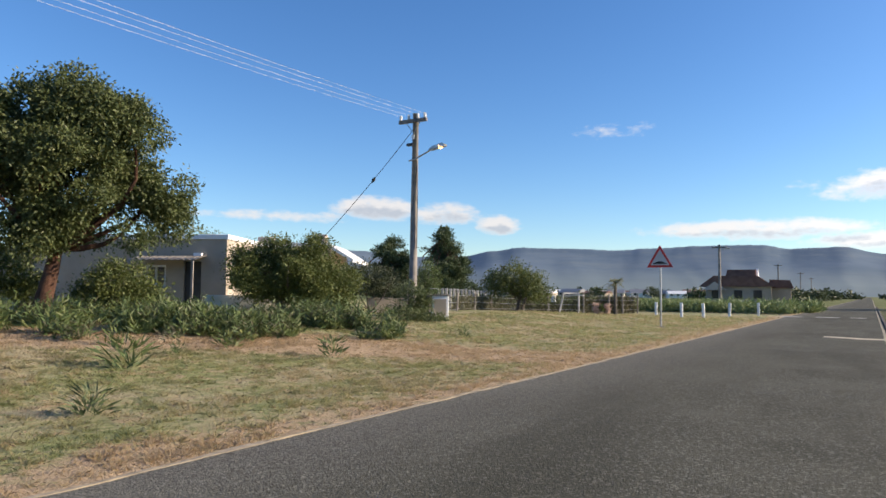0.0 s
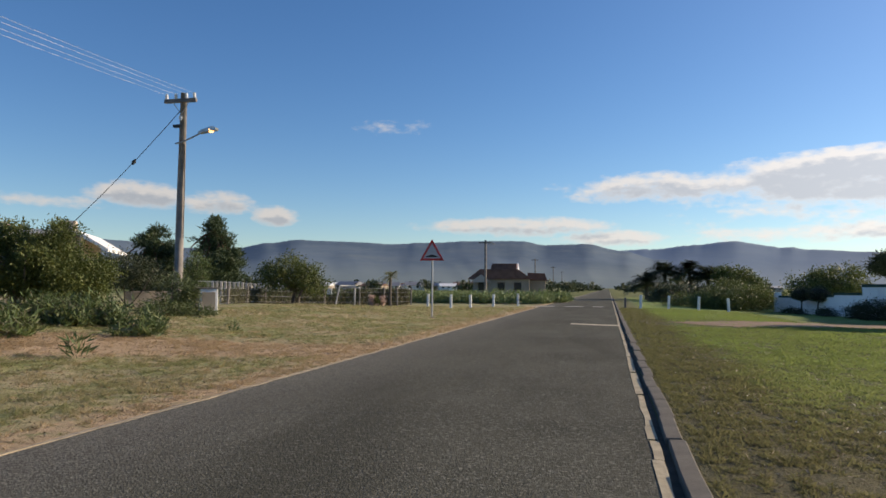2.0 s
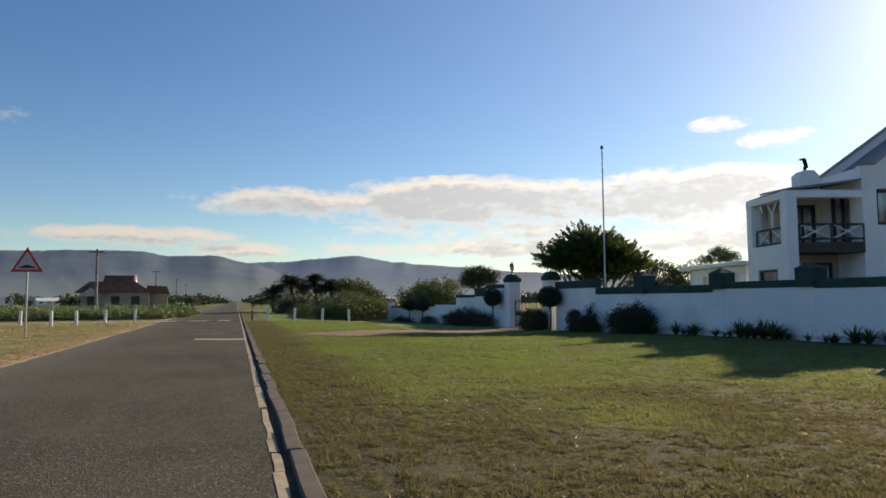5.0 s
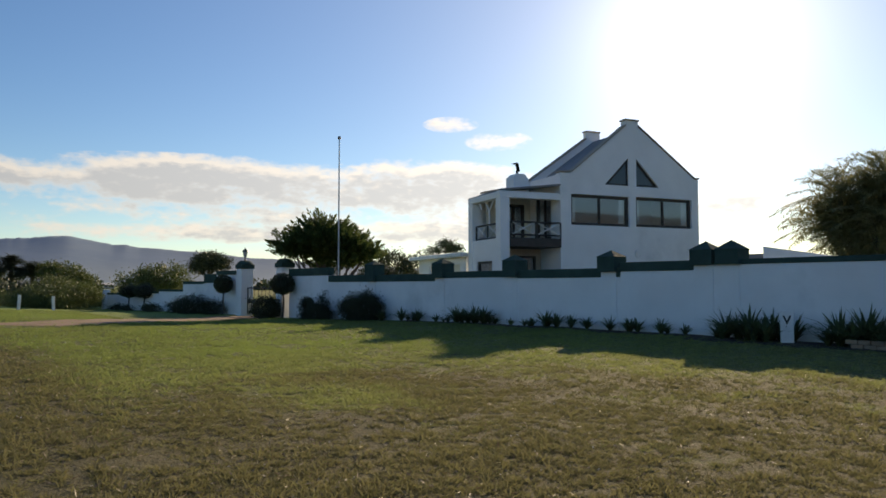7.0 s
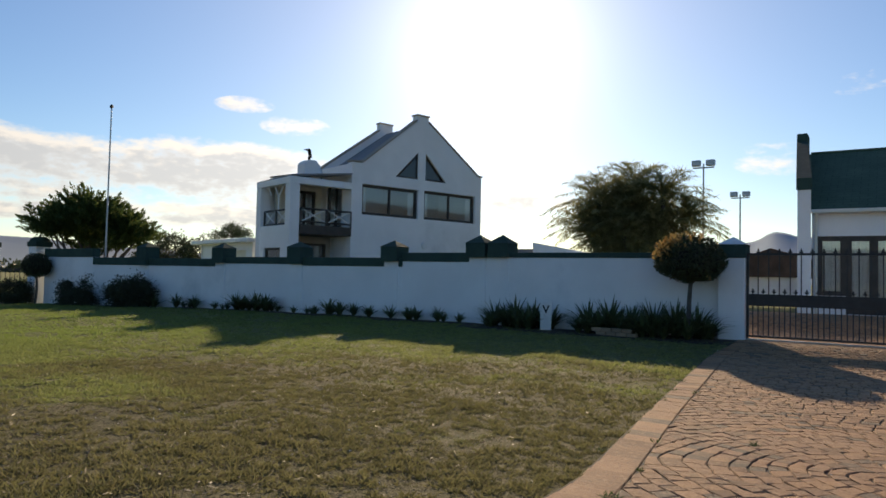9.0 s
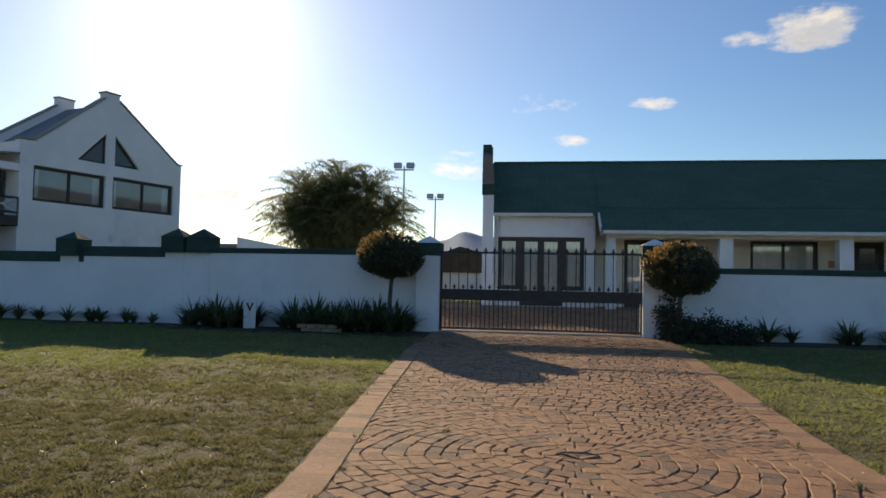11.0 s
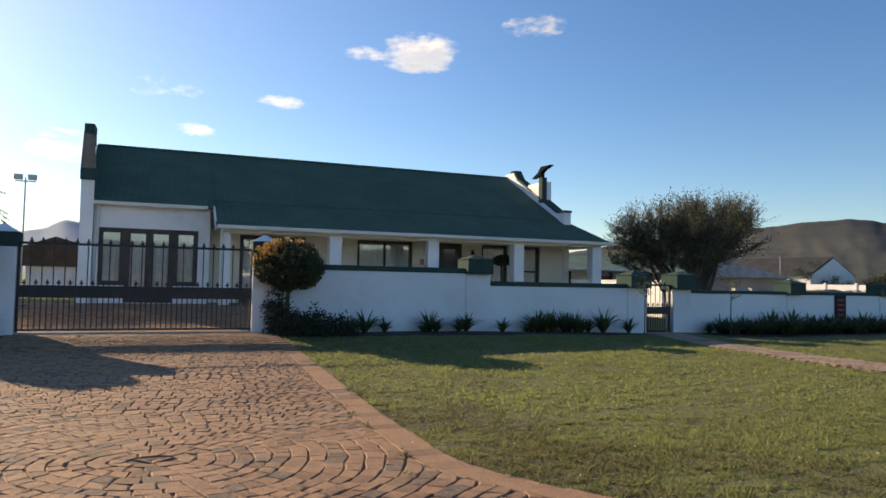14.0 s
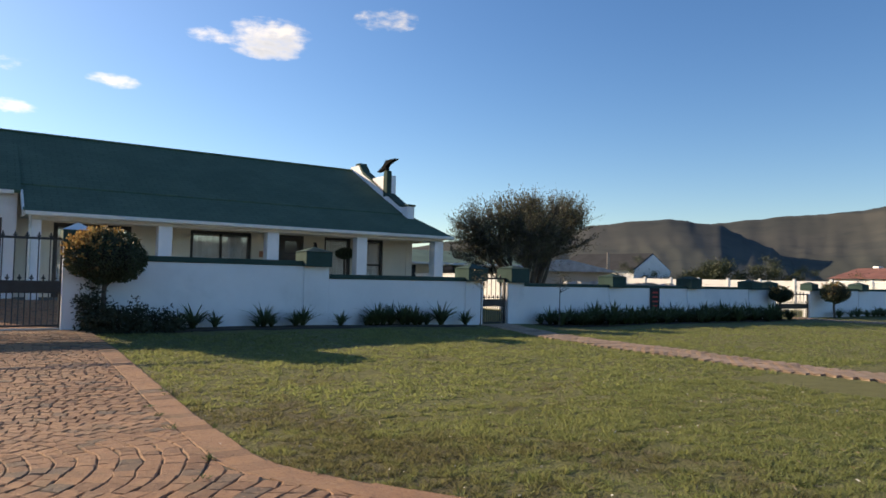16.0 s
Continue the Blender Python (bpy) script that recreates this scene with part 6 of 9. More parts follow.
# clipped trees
topiary("large clipped ball tree with young shoots coloured sunlit gold beside the gate pillar", 14.42, 3.52, 1.60, 0.68, 0.46, 0.85, 21, 210)
topiary("large clipped ball tree with young shoots coloured sunlit gold against the white wall", 14.72, -2.51, 1.42, 0.72, 0.50, 0.92, 22, 210)
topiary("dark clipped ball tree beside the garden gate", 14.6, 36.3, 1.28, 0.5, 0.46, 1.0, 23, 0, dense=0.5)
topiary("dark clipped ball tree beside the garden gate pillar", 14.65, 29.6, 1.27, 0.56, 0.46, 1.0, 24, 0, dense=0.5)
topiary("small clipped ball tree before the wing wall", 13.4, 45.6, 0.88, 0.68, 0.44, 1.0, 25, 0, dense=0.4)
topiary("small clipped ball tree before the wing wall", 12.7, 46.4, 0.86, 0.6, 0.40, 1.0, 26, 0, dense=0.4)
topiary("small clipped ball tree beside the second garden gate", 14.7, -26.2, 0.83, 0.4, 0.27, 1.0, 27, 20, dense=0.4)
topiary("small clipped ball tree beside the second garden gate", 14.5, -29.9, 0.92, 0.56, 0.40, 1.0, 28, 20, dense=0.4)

topiary("small standard tree in a pot on the veranda", 23.0, -11.64, 2.0, 0.32, 0.18, 1.0, 29, 0, dense=0.25, base=FLOOR_Z + 0.25)
vp = thing("plant_pot", "round terracotta pot on the veranda floor", "plant pot", (23.0, -11.64, FLOOR_Z))
bm = bmesh.new()
lathe(bm, [(0.13, 0.0), (0.19, 0.28), (0.21, 0.29), (0.21, 0.34), (0.16, 0.34)], 14)
part("pot", bm, M["terracotta"], vp)
# shrubs at the north end of the wall
shrub("shrub", "dark rounded shrub before the white wall", [(14.5, 22.6, 0.3, 0.6, 0.75, 0.66), (14.4, 23.4, 0.15, 0.4, 0.4, 0.5)], "leaf_shrub", 31, 300, 60, 0.11, group="shrubs along the wall")
shrub("shrub", "low dark shrub before the white wall", [(14.6, 26.4, -0.1, 0.5, 0.8, 0.42), (14.6, 27.2, 0.2, 0.28, 0.28, 0.5), (14.6, 25.9, 0.25, 0.22, 0.22, 0.5)], "leaf_shrub", 32, 240, 55, 0.10, group="shrubs along the wall")
shrub("shrub", "dark shrub at the foot of the gate pillar", [(14.3, 30.6, 0.1, 0.6, 0.7, 0.6)], "leaf_shrub", 33, 180, 55, 0.10, group="shrubs along the wall")
shrub("shrub", "wide reddish-dark shrub before the wing wall", [(14.1, 39.4, 0.0, 0.8, 1.4, 0.62), (14.0, 40.8, -0.1, 0.7, 1.0, 0.5), (14.5, 37.4, -0.1, 0.5, 0.8, 0.45)], "leaf_shrub", 34, 340, 50, 0.13, group="shrubs along the wall")
shrub("shrub", "low shrubs along the wing wall", [(13.2, 43.6, -0.25, 0.4, 1.4, 0.3), (12.4, 47.0, -0.3, 0.35, 2.0, 0.22)], "leaf_shrub", 35, 150, 40, 0.12, group="shrubs along the wall")
shrub("shrub", "dark shrub under the clipped tree at the gate", [(14.6, -2.75, 0.1, 0.45, 0.6, 0.38), (14.55, -3.4, 0.05, 0.35, 0.5, 0.28), (14.75, -2.25, 0.45, 0.18, 0.18, 0.4)], "leaf_shrub", 36, 200, 50, 0.09, group="shrubs along the wall")

# strap-leaved clumps at the wall's foot
rng_s = np.random.default_rng(40)
strap_meshes = [strap_clump_mesh(rng_s, 52 + 6 * k, 0.5 + 0.05 * k) for k in range(4)]
spots = []
for y in np.arange(3.2, 8.4, 0.24):
    spots += [(14.8 + rng_s.normal() * 0.12, y, rng_s.uniform(1.1, 1.5)), (14.4 + rng_s.normal() * 0.12, y + 0.1, rng_s.uniform(0.75, 1.1))]
for y in np.arange(9.2, 21.5, 0.40):
    spots.append((14.85 + rng_s.normal() * 0.1, y + rng_s.normal() * 0.2, rng_s.uniform(0.45, 0.95)))
for y in (13.2, 13.6, 16.2, 16.6, 16.9, 17.2, 17.5):
    spots.append((14.7, y, 1.1))
for y in (-3.9, -4.7, -5.6, -5.9, -6.5, -7.6, -8.3, -8.6, -9.0, -9.5, -9.8, -10.1, -10.5, -11.3, -4.2, -5.75, -6.7, -8.45, -8.8, -9.3, -9.65):
    spots.append((14.85 + rng_s.normal() * 0.06, y, rng_s.uniform(0.5, 1.3)))
for y in np.arange(-26.0, -13.9, 0.2):
    spots.append((14.7 + rng_s.normal() * 0.1, y, rng_s.uniform(0.9, 1.35) * (0.75 if y > -16 else 1.0)))
for y in np.arange(-26.0, -14.2, 0.26):
    spots.append((14.3 + rng_s.normal() * 0.16, y + rng_s.normal() * 0.1, rng_s.uniform(0.7, 1.1)))
for y in np.arange(-40.0, -30.2, 0.5):
    spots.append((14.7 + rng_s.normal() * 0.1, y, 0.8))
spots = [p for p in spots if not 5.95 < p[1] < 7.05 or p[0] > 14.82 - 0.35 * (p[1] > 6.8)]
for k, (x, y, sc) in enumerate(spots):
    c = thing("strap_leaf_plant", "dark green strap-leaved clump at the foot of the white wall", "garden plant", (x, y, ground_z(x, y)), turn=float(rng_s.uniform(0, 360)), group="strap-leaved plants along the wall")
    ob = new("leaves", strap_meshes[k % 4])
    ob.parent = c
    ob.matrix_basis = Matrix.Diagonal((sc, sc, sc * 0.95, 1))
    tagged(ob, kind="stuff")

# two saplings on stakes by the garden gate
for x, y, hgt in ((14.6, -11.6, 1.35), (14.2, -14.1, 1.35)):
    rs = np.random.default_rng(int(abs(y) * 10))
    s = thing("sapling", "thin bare sapling beside the white wall", "sapling", (x, y, ground_z(x, y)), group="saplings by the garden gate")
    bm = bmesh.new()
    g0 = ground_z(x, y)
    limb(bm, (x, y, g0 - 0.05), (x, y, g0 + hgt), 0.018, 0.01, rs, 0.03, 6, 5)
    wpart("trunk", bm, M["grey_bark"], s)
    for k in range(12):
        a = rs.uniform(0, 6.28)
        z = g0 + hgt * rs.uniform(0.7, 1.0)
        bm = bmesh.new()
        limb(bm, (x, y, z), (x + math.cos(a) * 0.28, y + math.sin(a) * 0.28, z + 0.15), 0.007, 0.003, rs, 0.2, 4, 3)
        wpart("twig", bm, M["grey_bark"], s)
    q, _ = ball_leaves(rs, [(x, y, g0 + hgt * 0.95, 0.28, 0.28, 0.2)], 14, 8, 0.06, 0.05, 0.03)
    f = new("foliage", quad_mesh("foliage", q, M["leaf_thorn"]))
    f.parent = s
    f.matrix_parent_inverse = world_of(s).inverted()
    tagged(f, kind="stuff")

# white marker post with a letter
mp = thing("marker_post", "white concrete marker post with a black letter V", "marker post", (14.5, 6.77, 0.0), turn=-65)
part("post", boxed(-0.13, 0.13, -0.06, 0.06, -0.2, 0.66, bevel=0.012), M["white_paint"], mp)
fc = bpy.data.curves.new("letter", "FONT")
fc.body, fc.size, fc.extrude, fc.align_x = "V", 0.25, 0.003, "CENTER"
fc.offset = 0.006
fo = new("letter", fc)
fo.data.materials.append(M["black"])
fo.parent = mp
fo.matrix_basis = pose(0, -0.064, 0.4, 90, 0, 0)
# low brick planter among the clumps
pl = thing("planter", "low worn brown brick planter among the plants", "planter", (14.2, 5.0, 0.0))
for k in range(2, 6):
    for j in range(2):
        part("brick", boxed(-0.06, 0.06, -0.9 + k * 0.225 + 0.1 * j, -0.9 + k * 0.225 + 0.21 + 0.1 * j, j * 0.085, j * 0.085 + 0.078, bevel=0.006), M["path_brick"], pl)
# notice fixed to the wall
nt = thing("wall_notice", "red and black notice board fixed to the white wall", "notice", (15.18, -19.37, 0.3))
wpart("board", boxed(15.155, 15.19, -19.6, -19.14, 0.27, 1.0, bevel=0.004), M["black"], nt)
for k in range(4):
    wpart("writing_bar", boxed(15.149, 15.155, -19.5, -19.24, 0.38 + k * 0.15, 0.43 + k * 0.15), M["red_sign"], nt)

# flagpole behind the wall
fp = thing("flagpole", "tall thin white flagpole behind the garden wall", "flagpole", (16.35, 27.5, -0.3))
wpart("pole", tubed([(16.35, 27.5, -0.5), (16.35, 27.5, 7.95)], [0.045, 0.028], 10), M["steel"], fp)
bm = bmesh.new()
lathe(bm, [(0.02, -0.08), (0.075, -0.03), (0.075, 0.04), (0.02, 0.09)], 10, (16.35, 27.5, 8.0))
wpart("finial", bm, M["black_iron"], fp)

# wind-shaped cypress
def build_cypress():
    rng = np.random.default_rng(51)
    base = Vector((17.0, 29.2, -0.3))
    t = thing("cypress_tree", "spreading dark green cypress with spiky sprays behind the wall", "tree", base)
    bm = bmesh.new()
    k = 1.06
    blobs = [(15.94, 27.76, 2.85, 1.5, 1.25, 0.62), (14.85, 28.35, 2.75, 0.7, 0.8, 0.45), (17.0, 27.2, 2.55, 0.95, 0.9, 0.5), (15.8, 27.9, 3.4, 0.95, 0.8, 0.4), (16.3, 27.5, 2.2, 0.9, 0.8, 0.35)]
    blobs = [(b[0] * k, b[1] * k, 1.2 + (b[2] - 1.2) * k, *b[3:]) for b in blobs]
    roots, dirs = [], []
    for b, n in zip(blobs, (330, 130, 170, 140, 90)):
        d = unit(rng.normal(size=(n, 3)) + np.array([0, 0, 0.25]))
        roots.append(np.array(b[:3]) + d * np.array(b[3:6]) * rng.uniform(0.45, 0.85, (n, 1)))
        dirs.append(unit(d * np.array([1.35, 1.35, 0.4]) + np.array([0, 0, 0.5]) + 0.2 * rng.normal(size=(n, 3))))
    roots, dirs = np.concatenate(roots), np.concatenate(dirs)
    quads = spray_leaves(rng, roots, dirs, rng.uniform(0.6, 1.2, len(roots)), 110, 0.13, 0.05, 0.34)
    for i in rng.choice(len(roots), 22, replace=False):
        limb(bm, base + Vector(rng.normal(size=3)) * 0.15 + Vector((0, 0, 0.9)), roots[i], 0.09, 0.02, rng, 0.12, 6, 5)
    limb(bm, base, base + Vector((0, 0, 1.3)), 0.26, 0.2, rng, 0.05, 9, 3)
    wpart("trunk", bm, M["grey_bark"], t)
    c = new("crown", quad_mesh("crown", quads, M["leaf_cypress"]))
    c.parent = t
    c.matrix_parent_inverse = world_of(t).inverted()
    tagged(c, kind="stuff")


build_cypress()

# palm clump behind the wall
def build_palm_clump():
    """Many short stems whose fronds make one dome."""
    rng = np.random.default_rng(61)
    t = thing("palm_tree", "bushy clump of feather palms behind the wall", "palm", (34.2, 10.7, 0.3))
    bm = bmesh.new()
    quads = []
    heads = [(34.2, 10.9, 5.9), (33.6, 12.6, 5.2), (33.7, 9.3, 5.3), (34.6, 13.7, 4.0), (34.5, 8.4, 4.2), (33.2, 11.2, 4.2), (35.0, 11.8, 5.4), (34.0, 10.0, 3.6), (34.0, 12.2, 3.4)]
    for k, (hx, hy, hz) in enumerate(heads):
        limb(bm, (34.2 + (hx - 34.2) * 0.4, 10.7 + (hy - 10.7) * 0.4, 0.2), (hx, hy, hz), 0.16, 0.12, rng, 0.05, 8, 5)
        for n in range(38):
            lift = math.radians(82 - 86 * ((n + 0.5) / 38) ** 0.85 + rng.normal() * 6)
            quads += frond_quads(rng, np.array([hx, hy, hz]), 2.399 * n + k + rng.uniform(-0.2, 0.2), lift, rng.uniform(2.0, 2.8) * (1.0 if k < 3 else 0.8), 40, 0.55, 0.85)
    wpart("trunk", bm, M["grey_bark"], t)
    q, _ = ball_leaves(rng, [(34.2, 10.9, 3.6, 1.6, 3.0, 2.2)], 420, 50, 0.32, 0.5, 0.05, 0.1, 0.1, 0.5)
    f = new("fronds", quad_mesh("fronds", np.concatenate([np.array(quads), q]), M["leaf_palm"]))
    f.parent = t
    f.matrix_parent_inverse = world_of(t).inverted()
    tagged(f, kind="stuff")


build_palm_clump()

# sunlit garden wall behind the cottage's end
gw = thing("garden_wall", "low white garden wall behind the cottage", "wall", (28, -20.4, -0.2))
wpart("wall_panel", boxed(24.6, 32.0, -20.5, -20.3, -0.5, 1.36, bevel=0.01), M["plaster"], gw)
wpart("coping", boxed(24.55, 32.05, -20.54, -20.26, 1.36, 1.42, bevel=0.008), M["white_paint"], gw)

# two floodlight masts far behind
for x, y, z in ((52.5, 11.5, 9.9), (64.5, 11.0, 8.95)):
    m = thing("floodlight_mast", "tall thin floodlight mast with two lamps", "floodlight mast", (x, y, 0.0), group="floodlight masts")
    wpart("mast", tubed([(x, y, 0), (x, y, z)], [0.09, 0.06], 8), M["steel"], m)
    wpart("crossbar", boxed(x - 0.05, x + 0.05, y - 0.75, y + 0.75, z - 0.35, z - 0.25), M["steel"], m)
    for e in (-0.5, 0.5):
        bm = boxed(x - 0.2, x + 0.1, y + e - 0.32, y + e + 0.32, z - 0.2, z + 0.25, bevel=0.05)
        wpart("floodlight", bm, M["steel"], m)

# red-roofed shed seen through the gate
sh = thing("garage", "low brick outbuilding with a red tiled roof behind the drive", "outbuilding", (48, 6, 0.3))
wpart("wall", boxed(46, 52, 4.55, 7.6, 0.2, 1.6), M["plaster"], sh)
bm = bmesh.new()
prism(bm, [(4.4, 1.6), (7.75, 1.6), (7.75, 2.75), (6.1, 3.35), (4.4, 2.85)], "x", 45.7, 52.3)
wpart("roof", bm, M["old_tile"], sh)


# thorn tree
def build_thorn():
    rng = np.random.default_rng(71)
    base = Vector((22.4, -20.15, 0.0))
    t = thing("thorn_tree", "umbrella-shaped thorn tree with fine dense twigs behind the wall", "tree", base)
    bm = bmesh.new()
    twigs, ends = [], []
    for k in range(17):
        a = 2.399 * k
        lean = 0.04 + 1.1 * ((k * 0.618) % 1.0)
        d = Vector((math.cos(a) * lean, math.sin(a) * lean, 1.0)).normalized()
        reach = 3.7 + 0.9 * lean * 0.6
        pts = limb(bm, base + Vector((0, 0, -0.25)), base + Vector((0, 0, 0.6)) + d * reach * 0.62, 0.11, 0.05, rng, 0.12, 7, 5)
        for j in range(5):
            d2 = (d + Vector(rng.normal(size=3)) * 0.42 + Vector((0, 0, 0.05))).normalized()
            p2 = limb(bm, pts[-1 - (j % 3)], pts[-1 - (j % 3)] + d2 * reach * 0.36, 0.035, 0.014, rng, 0.12, 5, 4)
            ends += [(p, d2) for p in p2[1:]]
    crown_c, crown_r = Vector((22.45, -20.05, 3.2)), Vector((3.5, 3.5, 1.9))
    tw = []
    for p, d in ends:
        for j in range(13):
            e = (d * 0.8 + Vector(rng.normal(size=3)) * 0.6 + Vector((0, 0, 0.35))).normalized()
            ln = rng.uniform(0.45, 1.0)
            q = p + e * ln
            v = q - crown_c
            s = math.sqrt((v.x / crown_r.x) ** 2 + (v.y / crown_r.y) ** 2 + (v.z / crown_r.z) ** 2)
            if s > 1:
                q = crown_c + v * (1.0 + rng.normal() * 0.03) / s
            tw.append((p, q))
    for p, q in tw:
        tube(bm, [p, (p + q) / 2 + Vector(rng.normal(size=3)) * 0.05, q], [0.011, 0.008, 0.004], 3, cap=False)
    wpart("trunk", bm, M["grey_bark"], t)
    q = np.array([tuple(b) for a, b in tw])
    p = np.array([tuple(a) for a, b in tw])
    quads = spray_leaves(rng, p + (q - p) * 0.3, unit(q - p), np.linalg.norm(q - p, axis=1) * 0.95, 15, 0.085, 0.03, 0.9)
    c = new("crown", quad_mesh("crown", quads, M["leaf_thorn"]))
    c.parent = t
    c.matrix_parent_inverse = world_of(t).inverted()
    tagged(c, kind="stuff")


build_thorn()

end_plot()

# ---- far side of the road: pole, sign, small house, planting ----
def on(x, y, up=0.0):
    return (x, y, ground_z(x, y) + up)


# street pole with crossarm, insulators, lamp and wires
def build_pole():
    x, y = -13.5, 20.9
    g = ground_z(x, y)
    p = thing("utility_pole", "weathered wooden utility pole with crossarm and street lamp", "utility pole", (x, y, g))
    top = 7.75
    wpart("pole", tubed([(x - 0.02, y, g - 0.4), (x, y, g + 3.5), (x + 0.03, y, top)], [0.15, 0.13, 0.105], 12), M["pole_wood"], p, smooth=True)
    arm = wpart("crossarm", boxed(x - 0.62, x + 0.58, y - 0.17, y - 0.06, top - 0.35, top - 0.22, bevel=0.01), M["pole_wood"], p)
    for e in (-0.55, -0.2, 0.2, 0.5):
        bm = bmesh.new()
        lathe(bm, [(0.035, 0.0), (0.055, 0.04), (0.045, 0.08), (0.06, 0.12), (0.03, 0.19)], 10, (x + e, y - 0.115, top - 0.22))
        wpart("insulator", bm, M["ceramic"], arm, "white ceramic insulator")
    for e in (-1, 1):
        wpart("brace", tubed([(x + 0.02, y - 0.12, top - 0.75), (x + e * 0.3, y - 0.12, top - 0.35)], 0.015, 5), M["steel"], p)
    wpart("number_plate", boxed(x - 0.05, x + 0.06, y - 0.14, y - 0.125, top - 0.95, top - 0.8), M["white_paint"], p)
    wpart("bracket", boxed(x - 0.32, x - 0.02, y - 0.1, y + 0.04, top - 1.18, top - 1.08, bevel=0.02), M["black_iron"], p)
    lamp = wpart("lamp_arm", tubed([(x - 0.15, y - 0.15, 6.0), (x + 0.1, y - 0.16, 6.03), (x + 0.75, y - 0.3, 6.22), (x + 0.95, y - 0.34, 6.3)], 0.028, 7), M["steel"], p)
    bm = bmesh.new()
    prism(bm, [(x + 0.85, 6.26), (x + 1.0, 6.36), (x + 1.4, 6.46), (x + 1.52, 6.40), (x + 1.5, 6.33), (x + 0.9, 6.24)], "y", y - 0.46, y - 0.26)
    wpart("lamp_head", bm, M["steel"], lamp)
    bm = bmesh.new()
    lathe(bm, [(0.05, -0.09), (0.10, -0.05), (0.11, 0.0)], 12, (x + 1.3, y - 0.36, 6.36))
    wpart("lamp_glass", bm, M["lamp_glow"], lamp, "glowing orange lamp glass")
    wpart("cable", tubed([(x + 0.13, y - 0.05, 6.0), (x + 0.17, y - 0.05, 4.5), (x + 0.16, y - 0.05, 2.8)], 0.012, 5), M["black"], p)
    # line wires along the verge
    for k, e in enumerate((-0.55, -0.2, 0.2, 0.5)):
        w = thing("overhead_wire", "pale overhead power wire along the verge", "wire", (x + e, y, top), group="overhead wires")
        pts = []
        for j in range(25):
            f = j / 24
            pts.append((x + e - 0.4 * f, y - 0.1 - 46 * f, top - 0.06 - 4 * 0.62 * f * (1 - f)))
        wpart("wire", tubed(pts, 0.0036, 5), M["wire"], w)
    st = thing("service_wire", "black service wire from the pole to the small house", "wire", (x, y, 7.0))
    pts = [(x + (-17.9 - x) * f, y + (20.6 - y) * f, 7.25 + (3.0 - 7.25) * f - 0.5 * f * (1 - f)) for f in (k / 10 for k in range(11))]
    wpart("wire", tubed(pts, 0.012, 5), M["black"], st)
    q = Vector(pts[4])
    wpart("insulator", tubed([q + Vector((0.06, 0, 0.09)), q, q - Vector((0.06, 0, 0.09))], [0.03, 0.07, 0.03], 8), M["black"], st)


def glow():
    g = Graph("lamp_glow")
    g.bsdf.inputs["Emission Color"].default_value = (1.0, 0.48, 0.16, 1)
    g.bsdf.inputs["Emission Strength"].default_value = 3.0
    return g.done((0.8, 0.6, 0.4), 0.4)


M["lamp_glow"] = glow()
M["wire"] = worn("bare_aluminium_wire", (0.62, 0.62, 0.62), 0.1, 6.0, 90, 0.5, 0.1)
build_pole()


def build_sign():
    x, y = -6.02, 26.2
    g = ground_z(x, y)
    s = thing("warning_sign", "triangular red-bordered speed hump warning sign on a steel post", "road sign", (x, y, g))
    wpart("post", tubed([(x, y, g - 0.2), (x, y, 2.75)], 0.038, 10), M["steel"], s)
    h, w, z0 = 0.83, 0.48, 2.22
    bm = bmesh.new()
    prism(bm, [(x - w, z0), (x + w, z0), (x, z0 + h)], "y", y - 0.062, y - 0.05)
    plate = wpart("plate", bm, M["red_sign"], s)
    bm = bmesh.new()
    prism(bm, [(x - w * 0.72, z0 + 0.085), (x + w * 0.72, z0 + 0.085), (x, z0 + h - 0.16)], "y", y - 0.067, y - 0.062)
    wpart("field", bm, M["sign_face"], plate, "white field inside the red border")
    bm = bmesh.new()
    pts = [(x - 0.25, z0 + 0.13)] + [(x - 0.25 + 0.5 * k / 12, z0 + 0.155 + 0.075 * math.sin(math.pi * k / 12) ** 1.5) for k in range(13)] + [(x + 0.25, z0 + 0.13)]
    prism(bm, pts, "y", y - 0.072, y - 0.067)
    wpart("hump_symbol", bm, M["black"], plate, "black hump symbol")
    wpart("foot", boxed(x - 0.12, x + 0.12, y - 0.12, y + 0.12, g - 0.1, g + 0.04, bevel=0.02), M["concrete"], s)
    for z in (2.35, 2.7):
        wpart("clamp", boxed(x - 0.06, x + 0.06, y - 0.05, y + 0.045, z - 0.02, z + 0.02), M["steel"], s)


M["sign_face"] = worn("white_sign_face", (0.42, 0.43, 0.46), 0.05, 6.0, 90, 0.4, 0.05)
build_sign()

# white posts on both sides
mark = boxed(-0.07, 0.07, -0.05, 0.05, -0.2, 0.78, bevel=0.012)
mark_mesh = finish(mark, "post", M["white_paint"])
for x, y in ((-9.9, 41.2), (-7.85, 38.3), (-6.75, 38.4), (-5.95, 41.6), (-4.9, 45.4), (2.6, 41.5), (4.15, 41.7), (5.8, 41.9), (7.45, 42.1)):
    p = thing("marker_post", "short white roadside post", "marker post", on(x, y), group="white roadside posts")
    ob = new("post", mark_mesh)
    ob.parent = p
    ob.matrix_basis = pose(0, 0, 0, random.uniform(-2, 2), random.uniform(-3, 3), random.uniform(-10, 10))
p = thing("marker_post", "dark wooden roadside post", "marker post", on(1.75, 41.5))
part("post", boxed(-0.06, 0.06, -0.06, 0.06, -0.2, 0.62, bevel=0.01), M["pole_wood"], p)

